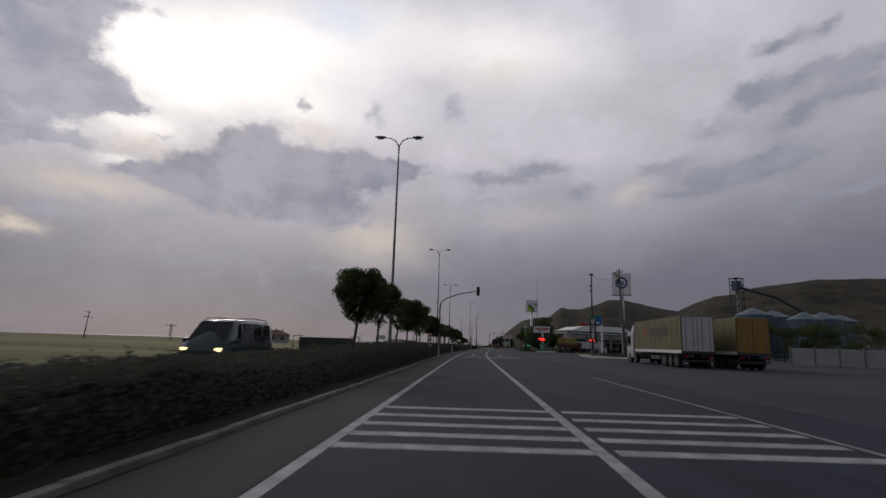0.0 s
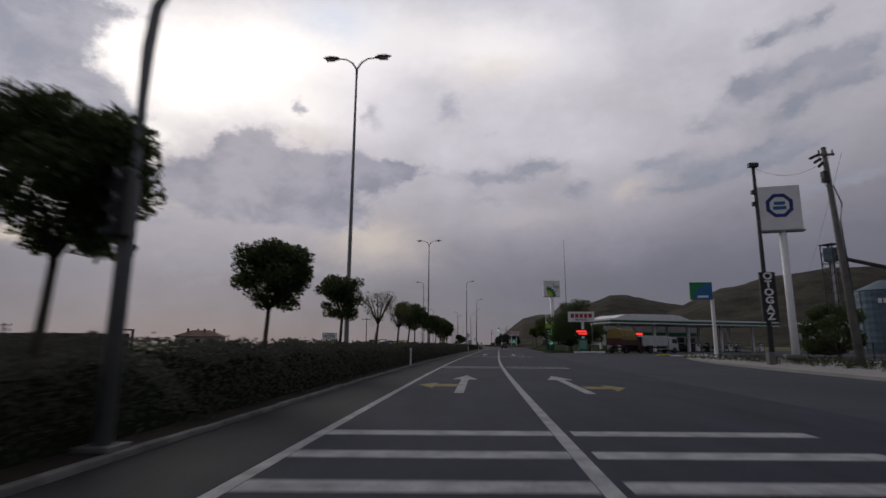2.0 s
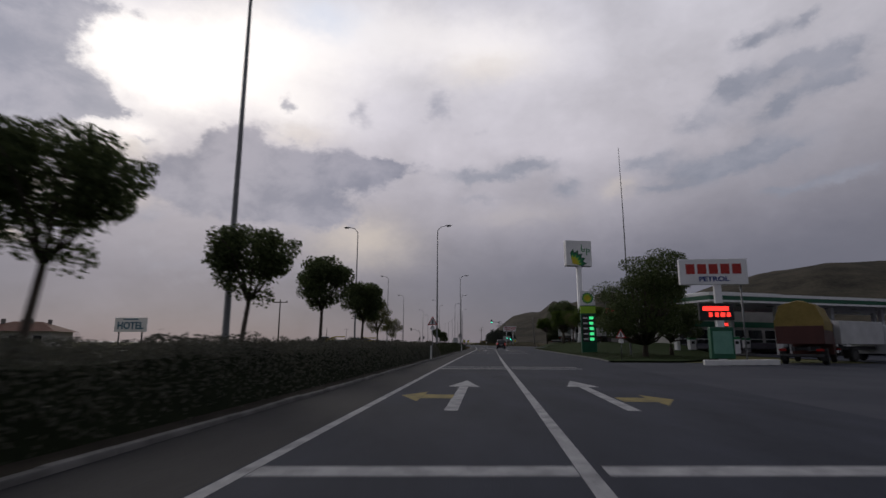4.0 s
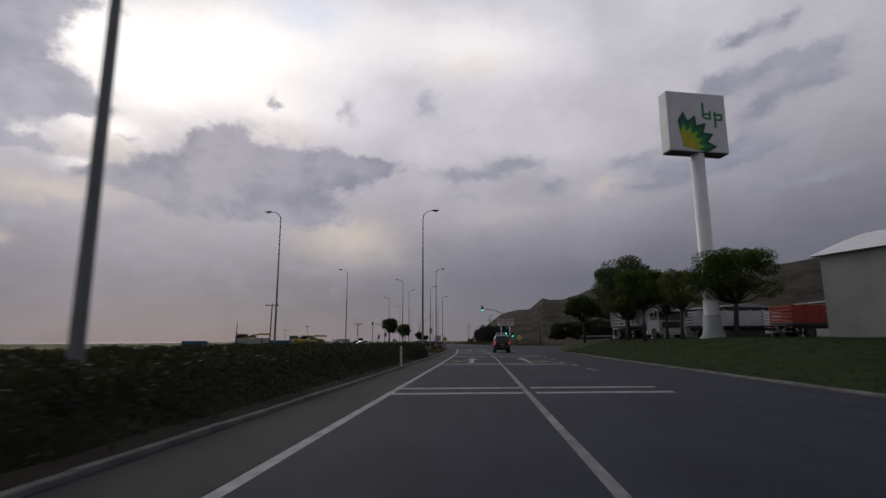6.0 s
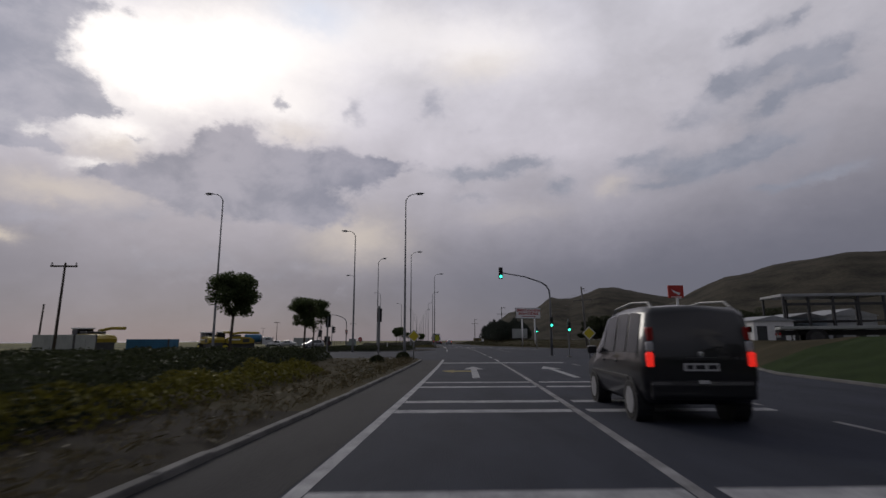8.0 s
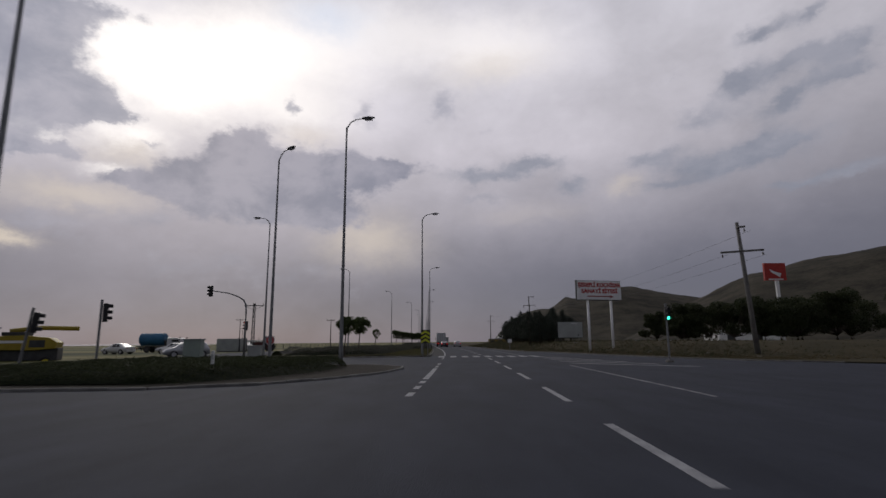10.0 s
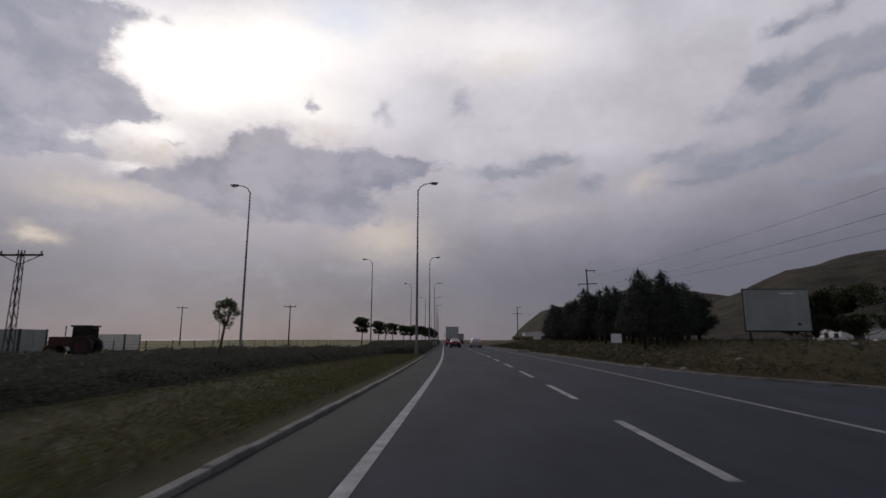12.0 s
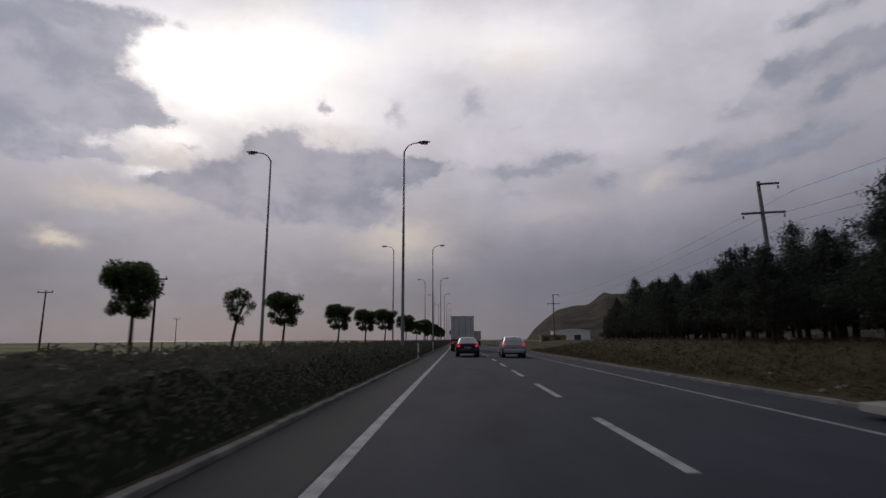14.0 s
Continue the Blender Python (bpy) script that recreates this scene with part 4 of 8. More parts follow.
def median_tree(seed, trunk_h, top, rx, n, leaf, label, mat, sparse=False, lean=0.06, lumps=50, open_below=0.8, base=0.3):
    rng = np.random.default_rng(seed)
    rnd = random.Random(seed)
    root = thing("tree", label, "tree", None, "trees on the median")
    b = bmesh.new()
    kx, ky = rnd.uniform(0.3, 1.0) * lean, rnd.uniform(-lean, lean)
    fork = Vector((kx * trunk_h, ky * trunk_h, trunk_h))
    tube(b, [(0, 0, -0.15), (kx * 0.2 * trunk_h, ky * 0.3 * trunk_h, trunk_h * 0.4), tuple(fork)], [0.08, 0.062, 0.052], 9)
    limbs(b, fork, top - 0.3, 0.042, rnd, 9 if sparse else 7, rx * 0.82, 3 if sparse else 2)
    part("trunk", b, BARK, root, smooth=True)
    pts = crown_points(n, rx, trunk_h - 0.05, top, seed + 40, lumps, open_below, base) + np.array([fork.x, fork.y, 0])
    crown = new("crown", leaf_mesh("crown", pts, leaf, mat, rng))
    crown.parent = root
    return root


DENSE = "median tree with a clipped dense dark green crown"
T_A = median_tree(1, 2.0, 4.1, 1.12, 20000, 0.050, DENSE, LEAF, lean=0.16, lumps=60, base=0.15)
T_B = median_tree(2, 1.95, 4.0, 1.10, 15000, 0.048, "median tree with a rounded dark green crown, open below", LEAF, lean=0.04, lumps=46, open_below=0.45, base=0.12)
T_C = median_tree(3, 2.05, 3.9, 1.10, 16000, 0.050, DENSE, LEAF, lean=0.08, base=0.4)
T_W = median_tree(7, 2.05, 3.9, 1.12, 14000, 0.050, "median tree with a broad, loosely clipped green crown", LEAF, lean=0.14)
T_V = median_tree(8, 1.95, 3.9, 1.12, 12000, 0.048, "median tree with a broad open crown and gaps", LEAF, lean=0.10, lumps=42, open_below=0.4)
T_D = median_tree(9, 2.05, 3.7, 0.98, 13000, 0.048, DENSE, LEAF, lean=0.10, base=0.45)
T_Y = median_tree(4, 1.9, 3.95, 1.26, 12000, 0.042, "median tree with a thin, pale green crown", LEAF_YOUNG, lean=0.06, lumps=52, open_below=0.5)
T_S = median_tree(5, 1.95, 3.75, 0.92, 3200, 0.024, "median tree with bare forked limbs and few leaves", LEAF_YOUNG, sparse=True, lean=0.08, lumps=40)
T_SMALL = median_tree(6, 1.9, 3.3, 0.66, 3600, 0.036, "slim young median tree with a small dark crown", LEAF, lean=0.10, lumps=30)
TREES = [(20.7, -2.8, T_A), (26.85, -2.97, T_B), (32.15, -2.85, T_SMALL), (36.4, -2.6, T_A), (43.5, -2.75, T_B), (51.2, -3.2, T_Y), (58.0, -3.1, T_C), (64.9, -3.1, T_C), (73.3, -3.45, T_D),
         (80.8, -3.55, T_S), (88.5, -3.7, T_S), (97.9, -4.5, T_V), (104.8, -4.9, T_W), (110.6, -4.25, T_V), (117.8, -4.45, T_V), (125.9, -4.72, T_W), (132.3, -4.5, T_C), (142.8, -5.8, T_Y), (163.0, -8.5, T_Y),
         (227.0, -9.3, T_C), (233.0, -7.7, T_D), (237.4, -8.4, T_B), (297.0, -8.8, T_W), (304.0, -8.7, T_W), (317.8, -8.8, T_SMALL), (349.6, -8.1, T_D), (356.0, -7.2, T_D),
         (362.0, -7.2, T_SMALL), (366.4, -6.7, T_D), (373.5, -5.8, T_D), (379.2, -5.2, T_D), (384, -4.5, T_D), (396, -4.0, T_C), (404, -3.6, T_D), (412, -3.2, T_C), (420, -3.1, T_A), (428, -3.0, T_C), (437, -2.9, T_B), (446, -2.9, T_A), (455, -2.9, T_C), (465, -2.9, T_B), (476, -2.9, T_A), (488, -2.9, T_C)]
SIZES = {36.4: 1.06, 43.5: 1.05, 51.2: 1.08, 58.0: 1.08, 73.3: 1.12, 80.8: 1.1, 88.5: 1.1, 297.0: 0.98, 304.0: 0.98, 97.9: 1.22, 104.8: 1.24, 110.6: 1.15, 117.8: 1.22, 125.9: 1.25, 132.3: 1.1, 227.0: 1.1}
rt = random.Random(9)
used = set()
for y, d, src in TREES:
    m = put(y, d, 0.08, rt.uniform(-40, 40)) @ Matrix.Scale(rt.uniform(0.95, 1.05) * SIZES.get(y, 1.0) * (1.0 if y < 290 else 0.93), 4)
    if src.name in used:
        c = copy_thing(src, m)
        c.scale = [m.to_scale().x] * 3
    else:
        used.add(src.name)
        src.matrix_basis = m

# ---------------------------------------------------------------- hedges and rough growth


# near-black green: the shade deep in the hedges, put into the core's colour
HEDGE_CORE_SHADE = surface("hedge_shade", (0.009, 0.013, 0.007), (0.020, 0.025, 0.013), 3.0, 30, 0.95, bump=0.6, spec=0.05)


def hedge(name, y0, y1, dl, dr, top, n, size, mat, label, seed, rough=0.28, shoots=0.03, foot=0.05, core=True, sprigs=0):
    """An untrimmed hedge between two offsets: leaves over an uneven dark core that stands in for the shade inside."""
    rng = np.random.default_rng(seed)
    fl, fr, ft = [(f if callable(f) else (lambda y, f=f: f)) for f in (dl, dr, top)]
    y = rng.uniform(y0, y1, n)
    s = rng.uniform(0, 1, n)
    L, R, H = (np.array([f(v) for v in np.linspace(y0, y1, 200)]) for f in (fl, fr, ft))
    yy = np.linspace(y0, y1, 200)
    l, r, h = np.interp(y, yy, L), np.interp(y, yy, R), np.interp(y, yy, H)
    d = l + (r - l) * s
    bump = np.array([noise.fractal(Vector((a * 0.55, b * 0.7, seed)), 0.8, 2.0, 4) for a, b in zip(y, d)])
    dome = np.clip(np.minimum(s, 1 - s) * (r - l) / 0.45, 0, 1) ** 0.5
    h = h * np.clip(np.minimum(y - y0, y1 - y) / 1.2 + 0.12, 0, 1) ** 0.5
    z = foot + h * dome * (1 + rough * bump)
    depth = rng.uniform(0, 1, n) ** 2.2
    z = foot * 0.5 + (z - foot * 0.5) * (1 - 0.75 * depth * rng.uniform(0, 1, n))
    sh = rng.uniform(0, 1, n) < shoots
    z[sh] += rng.uniform(0.0, 0.14, sh.sum())
    pts = np.stack([np.interp(y, _gy, _gx) + d, y, z], 1)
    if sprigs:
        P = [pts]
        for _ in range(sprigs):
            yy0, q = rng.uniform(y0 + 1, y1 - 1), rng.uniform(0.15, 0.85)
            dd = fl(yy0) + (fr(yy0) - fl(yy0)) * q
            v = np.linspace(0, 1, 26)[:, None] ** 0.8
            lean, L = rng.uniform(-1, 1, 2), rng.uniform(0.22, 0.48)
            P.append(np.array(at(yy0, dd, ft(yy0) * 0.92)) + v * np.array([lean[0] * L * 0.6, lean[1] * L * 0.6, L]) + v ** 2 * np.array([lean[0] * L * 0.5, lean[1] * L * 0.5, -0.25 * L]) + rng.normal(size=(26, 3)) * 0.022)
        pts = np.concatenate(P)
    root = tagged(new(name), label, "hedge", kind="stuff")
    o = new("foliage", leaf_mesh("foliage", pts, size, mat, rng, slim=0.5))
    o.parent = root
    tagged(o, kind="stuff")
    # added inner sheet, coloured as shade, seen through gaps between leaves
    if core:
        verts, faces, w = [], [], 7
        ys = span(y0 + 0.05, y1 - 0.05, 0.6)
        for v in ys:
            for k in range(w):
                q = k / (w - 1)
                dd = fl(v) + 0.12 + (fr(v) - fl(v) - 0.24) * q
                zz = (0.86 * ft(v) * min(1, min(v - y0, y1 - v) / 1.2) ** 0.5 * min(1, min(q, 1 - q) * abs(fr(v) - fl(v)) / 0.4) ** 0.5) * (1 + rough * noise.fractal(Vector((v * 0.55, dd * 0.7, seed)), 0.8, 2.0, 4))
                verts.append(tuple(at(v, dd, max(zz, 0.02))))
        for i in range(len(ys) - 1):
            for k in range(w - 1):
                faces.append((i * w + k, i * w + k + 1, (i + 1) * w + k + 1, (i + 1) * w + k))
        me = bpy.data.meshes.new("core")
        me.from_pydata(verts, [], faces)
        me.materials.append(HEDGE_CORE_SHADE)
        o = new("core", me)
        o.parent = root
    return root


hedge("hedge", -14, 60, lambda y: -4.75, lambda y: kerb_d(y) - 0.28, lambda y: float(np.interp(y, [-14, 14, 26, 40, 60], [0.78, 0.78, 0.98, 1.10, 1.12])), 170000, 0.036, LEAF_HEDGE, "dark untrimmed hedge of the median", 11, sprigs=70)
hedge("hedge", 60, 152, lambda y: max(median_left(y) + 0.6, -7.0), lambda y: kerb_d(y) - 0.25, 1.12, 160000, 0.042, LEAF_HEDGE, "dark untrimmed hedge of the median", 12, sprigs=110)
hedge("shrubs", 152, 214, lambda y: median_left(y) + 1.0, lambda y: kerb_d(y) - 0.3 if y < 195 else -1.7 - (y - 195) * 0.14, lambda y: 0.85, 330000, 0.044, LEAF_GREEN_HEDGE, "low dull green shrubs on the wide median", 13, rough=0.4)
hedge("shrubs", 189, 201, -9.0, lambda y: -1.7 - max(0, y - 195) * 0.14, 0.84, 90000, 0.032, LEAF_GREEN_HEDGE, "low dense green shrubs beside the kerb", 20, rough=0.3, core=False)
hedge("shrubs", 214, 237, lambda y: median_left(y) + 1.0, lambda y: -5.5 - (y - 214) * 0.06, 0.7, 50000, 0.07, LEAF_GREEN_HEDGE, "low dull green shrubs on the wide median", 14, rough=0.4)
hedge("shrubs", 198, 222, -4.9, lambda y: -3.5, 0.5, 9000, 0.06, LEAF_YELLOW, "yellow-green flowering shrubs along the median", 15, rough=0.6, core=False)
hedge("hedge", 266.0, 279.6, -16, lambda y: float(np.interp(y, [266, 269, 272, 276, 279.6], [-7.5, -5.6, -4.6, -4.3, -5.5])), 0.5, 110000, 0.03, LEAF_GREEN_HEDGE, "low dark clipped hedge on the median nose", 16, rough=0.3)
hedge("hedge", 300, 336, lambda y: median_left(y) + 3.0, lambda y: -5.6 + max(0, y - 318) * 0.085, 0.62, 100000, 0.045, LEAF_HEDGE, "dark reddish hedge on the median after the junction", 17, rough=0.45, sprigs=40)
hedge("hedge", 336, 420, lambda y: max(median_left(y) + 0.8, -7.0), lambda y: float(np.interp(y, [336, 339.5], [-3.0, -1.35])), lambda y: float(np.interp(y, [336, 343], [0.6, 0.92])), 120000, 0.045, LEAF_HEDGE, "dark untrimmed hedge of the median", 18, rough=0.3, sprigs=90)
hedge("hedge", 420, 700, -4.6, -1.3, 0.95, 50000, 0.11, LEAF_HEDGE, "dark hedge of the median, farther on", 19)


def tufts(name, n, region, size, mat, label, seed, high=0.22):
    """Blades and tufts of grass over a region given by a sampler of (y, d)."""
    rng = np.random.default_rng(seed)
    P = []
    while len(P) < n:
        y, d, base = region(rng)
        k = rng.uniform(0.3, 1.0) * high
        for _ in range(7):
            P.append((x0(y) + d + rng.normal() * 0.07, y + rng.normal() * 0.07, base + rng.uniform(0.02, k)))
    o = new(name, leaf_mesh(name, np.array(P), size, mat, rng, slim=0.14))
    return tagged(o, label, "grass", kind="stuff")


tufts("dry_grass", 110000, lambda r: (lambda y: (lambda d: (y, d, 0.08 + verge_rise(y, d)))(right_edge(y) + 0.5 + r.exponential(4.0)))(r.uniform(281, 400)), 0.065, STRAW, "tufts of dry grass and weeds on the verge", 21, 0.20)
tufts("dry_grass", 40000, lambda r: (r.uniform(298, 338), -1.7 - r.exponential(2.4), 0.1), 0.05, STRAW, "short dry grass along the median kerb", 22, 0.16)
tufts("weeds", 40000, lambda r: (r.uniform(298, 338), -1.7 - r.exponential(2.2), 0.1), 0.05, LEAF_YOUNG, "green weeds along the median kerb", 23, 0.16)
tufts("dry_grass", 6000, lambda r: (r.uniform(206, 237), -1.5 - r.exponential(1.6), 0.1), 0.09, STRAW, "short dry grass along the median kerb", 24, 0.18)
tufts("lawn_grass", 60000, lambda r: (lambda y, d: (y, d, 0.05 + rise(y, d)))(r.uniform(142, 212), r.uniform(11.5, 21.0)), 0.045, LEAF_GREEN_HEDGE, "short green lawn grass", 25, 0.08)
tufts("weeds", 22000, lambda r: (lambda y: (lambda d: (y, d, 0.1 + verge_rise(y, d)))(right_edge(y) + 0.5 + r.exponential(5.0)))(r.uniform(285, 400)), 0.10, LEAF_GREEN_HEDGE, "green weeds on the verge", 26, 0.35)
tufts("weeds", 7000, lambda r: (r.uniform(76, 104), r.uniform(21, 29), 0.14), 0.12, LEAF_GREEN_HEDGE, "weeds on the paved island below the signs", 27, 0.5)

# ---------------------------------------------------------------- signs, masts and poles


def lettering(text, size, mat, name="lettering", stretch=1.0, thick=0.01, bold=0.0):
    """Raised letters in the x-z plane, centred, facing -y."""
    cu = bpy.data.curves.new(name, "FONT")
    cu.body, cu.size, cu.align_x, cu.align_y, cu.extrude, cu.offset = text, size, "CENTER", "CENTER", thick, bold
    tmp = bpy.data.objects.new("tmp", cu)
    scene.collection.objects.link(tmp)
    me = bpy.data.meshes.new_from_object(tmp.evaluated_get(bpy.context.evaluated_depsgraph_get()))
    bpy.data.objects.remove(tmp)
    me.transform(Matrix.Diagonal((stretch, 1, 1, 1)))
    me.transform(pose(0, 0, 0, 90, 0, 0))
    me.materials.clear()
    me.materials.append(mat)
    return me


def add_letters(parent, text, size, mat, x, y, z, stretch=1.0, name="lettering", label="", bold=0.0):
    ob = new(name, lettering(text, size, mat, name, stretch, bold=bold))
    ob.parent = parent
    ob.location = (x, y, z)
    return tagged(ob, label)


def bars(parent, rows, mat, y, name="bar"):
    """Flat bars that stand for writing: x, z, width, height."""
    for x, z, w, h in rows:
        part(name, box(bmesh.new(), x, y, z - h / 2, w, 0.012, h, 0.0), mat, parent)


def posts(parent, rows, mat, r=0.06):
    for x, y, z0, z1 in rows:
        part("post", tube(bmesh.new(), [(x, y, z0), (x, y, z1)], r, 10), mat, parent, smooth=True)


RED = surface("red_paint", (0.33, 0.020, 0.018), (0.48, 0.040, 0.030), 2, 25, 0.5, bump=0.05)
RED_WORN = surface("faded_red", (0.22, 0.035, 0.028), (0.36, 0.060, 0.045), 2, 25, 0.7, bump=0.1)
BLUE = surface("blue_paint", (0.015, 0.10, 0.26), (0.03, 0.17, 0.40), 2, 25, 0.5, bump=0.05)
NAVY = surface("dark_blue_paint", (0.015, 0.03, 0.16), (0.02, 0.05, 0.24), 2, 25, 0.5, bump=0.05)
SIGN_GREEN = surface("green_panel", (0.012, 0.16, 0.055), (0.025, 0.26, 0.09), 2, 25, 0.45, bump=0.03)
SIGN_DARK_GREEN = surface("dark_green_panel", (0.008, 0.075, 0.040), (0.015, 0.12, 0.060), 2, 25, 0.45, bump=0.03)
SIGN_YELLOW = surface("yellow_panel", (0.50, 0.40, 0.02), (0.68, 0.56, 0.04), 2, 25, 0.5, bump=0.03)
LIME = surface("lime_panel", (0.28, 0.50, 0.03), (0.38, 0.62, 0.05), 2, 25, 0.5, bump=0.03)
HI_YELLOW = surface("reflective_yellow", (0.52, 0.56, 0.02), (0.72, 0.74, 0.05), 2, 25, 0.5, bump=0.03)
TEAL = surface("teal_paint", (0.01, 0.09, 0.15), (0.02, 0.14, 0.22), 2, 25, 0.5, bump=0.03)
PANEL_WHITE = surface("sign_white", (0.70, 0.70, 0.71), (0.86, 0.86, 0.86), 0.8, 15, 0.45, bump=0.03)
PANEL_GREY = surface("weathered_board", (0.26, 0.28, 0.27), (0.40, 0.42, 0.41), 0.7, 12, 0.7, bump=0.1)
DARK_STEEL = surface("dark_steel", (0.035, 0.036, 0.038), (0.075, 0.075, 0.078), 2, 30, 0.6, metal=0.3, bump=0.1)
WOOD_POLE = surface("creosoted_wood", (0.035, 0.029, 0.024), (0.085, 0.070, 0.056), 3, 40, 0.9, bump=0.6, stretch=(1, 1, 0.1))
PORCELAIN = surface("brown_porcelain", (0.03, 0.02, 0.018), (0.07, 0.045, 0.04), 3, 20, 0.3, bump=0.0)


def insulator(b, x, y, z, up=1):
    for k in range(3):
        bmesh.ops.create_cone(b, cap_ends=True, segments=10, radius1=0.075 - 0.012 * k, radius2=0.045, depth=0.07, matrix=Matrix.Translation((x, y, z + up * (0.05 + 0.08 * k))))


def power_pole(m, top, arms, label, mat, r0=0.17, hang=False):
    """A pole with crossarms (height, half width) and insulators."""
    root = thing("utility_pole", label, "utility pole", m, "utility poles")
    part("mast", tube(bmesh.new(), [(0, 0, -0.3), (0, 0, top * 0.5), (0, 0, top)], [r0, r0 * 0.8, r0 * 0.6], 10), mat, root, smooth=True)
    for z, w, off in arms:
        part("crossarm", box(bmesh.new(), off, -0.12, z, 2 * w, 0.12, 0.14, 0.015), mat, root)
        b = bmesh.new()
        for x in (off - w + 0.1, off + w - 0.1):
            insulator(b, x, -0.12, z + (0.14 if not hang else -0.32), 1)
        part("insulator_pair", b, PORCELAIN, root)
    return root


# roadside pole with its transformer fuses, the tall autogas mast and the test-station sign
cp = power_pole(put(84.1, 25.3, 0.1, 6) @ pose(0, 0, 0, 0, -2.5, 0), 14.0, [(13.4, 0.55, 0.0)], "weathered concrete power pole with fuse gear and cables", CONCRETE, 0.24)
b = bmesh.new()
for k in range(3):
    tube(b, [(-1.15 + 0.25 * k, -0.2, 13.2 - 0.28 * k), (-0.55 + 0.1 * k, -0.2, 13.45 - 0.28 * k)], 0.09, 8)
    tube(b, [(-0.6 + 0.1 * k, -0.2, 13.4 - 0.28 * k), (-0.2, -0.1, 12.6), (-0.5, -0.15, 11.8), (-0.2, -0.12, 11.0)], 0.025, 6)
part("fuse_gear", b, PORCELAIN, cp)
part("cable_box", box(bmesh.new(), -0.28, -0.1, 11.6, 0.35, 0.35, 0.75, 0.03), DARK_STEEL, cp)
part("cable_riser", tube(bmesh.new(), [(0.2, -0.05, 11.4), (0.55, -0.05, 10.2), (0.26, -0.05, 9.0), (0.25, -0.05, 0.3)], 0.04, 6), DARK_STEEL, cp)

og = thing("autogas_mast", "dark mast with a black vertical autogas sign", "sign", put(84.9, 20.4, 0.12))
part("mast", tube(bmesh.new(), [(0, 0, -0.1), (0, 0, 6.5), (0, 0, 13.0)], [0.16, 0.13, 0.10], 12), DARK_STEEL, og, smooth=True)
part("mast_cap", box(bmesh.new(), 0, 0, 12.85, 0.6, 0.35, 0.3, 0.05), DARK_STEEL, og)
for z in (11.0, 10.2):
    part("bracket", box(bmesh.new(), -0.16, 0, z, 0.25, 0.25, 0.28, 0.04), DARK_STEEL, og)
pn = part("panel", box(bmesh.new(), 0.05, -0.2, 2.65, 0.95, 0.16, 3.15, 0.02), BLACK, og)
for k, ch in enumerate("OTOGAZ"):
    add_letters(pn, ch, 0.60, PANEL_WHITE, 0.05, -0.29, 5.52 - 0.51 * k, 1.15, bold=0.02)
part("foot_box", box(bmesh.new(), -0.1, 0, 0.0, 0.4, 0.4, 0.8, 0.02), CONCRETE, og)

tv = thing("pylon_sign", "white pylon sign with a blue octagon ring", "sign", put(95.7, 27.9, 0.1, -10))
cab = part("cabinet", box(bmesh.new(), 0, 0, 11.0, 3.3, 0.55, 3.9, 0.05), PANEL_WHITE, tv)
b = bmesh.new()
for r1, r2 in ((1.12, 0.80),):
    for k in range(8):
        a0, a1 = math.pi / 8 + k * math.pi / 4, math.pi / 8 + (k + 1) * math.pi / 4
        b.faces.new([b.verts.new((r * math.cos(a), -0.285, 13.15 + r * math.sin(a))) for r, a in ((r1, a0), (r1, a1), (r2, a1), (r2, a0))])
part("ring", b, NAVY, cab)
bars(cab, [(0, 13.35, 0.85, 0.30), (0, 12.93, 1.0, 0.30)], BLUE, -0.285)
part("tray", box(bmesh.new(), 0, 0, 10.85, 3.5, 0.75, 0.12, 0.02), GALV, tv)
posts(tv, [(0.1, 0, -0.1, 11.0)], PANEL_WHITE, 0.30)
b = box(bmesh.new(), 0, 0, 0.0, 1.4, 1.0, 0.5, 0.05)
part("plinth", b, CONCRETE, tv)

gb = thing("station_sign", "green and blue square station sign on a white post", "sign", put(108.3, 26.6, 0.05))
pn = part("panel", box(bmesh.new(), -1.15, -0.15, 6.1, 2.3, 0.25, 1.9, 0.03), SIGN_GREEN, gb)
b = bmesh.new()
arc = [(-0.02, 6.12), (-0.02, 7.9)] + [(-0.02 - 1.9 * math.sin(a), 6.12 + 1.78 * math.cos(a)) for a in [math.pi / 2 * k / 10 for k in range(1, 10)]] + [(-2.0, 6.12)]
b.faces.new([b.verts.new((x, -0.281, z)) for x, z in arc])
bmesh.ops.triangulate(b, faces=b.faces)
part("blue_field", b, BLUE, pn)
bars(pn, [(-1.0, 6.45, 1.1, 0.22)], PANEL_WHITE, -0.292)
part("post", box(bmesh.new(), 0.0, 0, -0.1, 0.30, 0.30, 6.3, 0.02), PANEL_WHITE, gb)

us = thing("station_sign", "white petrol station sign over a red LED board", "sign", put(135.0, 16.55, 0.1, -3))
pn = part("panel", box(bmesh.new(), 0, 0, 4.75, 4.0, 0.32, 1.6, 0.04), PANEL_WHITE, us)
bars(pn, [(-1.35 + 0.68 * k, 5.72, 0.52, 0.62) for k in range(5)], RED, -0.168, "red_mark")
add_letters(pn, "PETROL", 0.40, NAVY, 0, -0.168, 5.08, 1.25, bold=0.012)
part("post", box(bmesh.new(), 0.2, 0, 0, 0.42, 0.22, 4.8, 0.02), PANEL_WHITE, us)
led = part("led_board", box(bmesh.new(), 0.0, -0.05, 2.55, 2.0, 0.2, 1.05, 0.02), BLACK, us)
bars(led, [(-0.05, 3.27, 1.5, 0.26), (0.0, 2.90, 0.20, 0.26), (-0.36, 2.90, 0.20, 0.26), (0.34, 2.90, 0.26, 0.26), (0.68, 2.90, 0.22, 0.26)], LED_RED, -0.16, "led_bar")
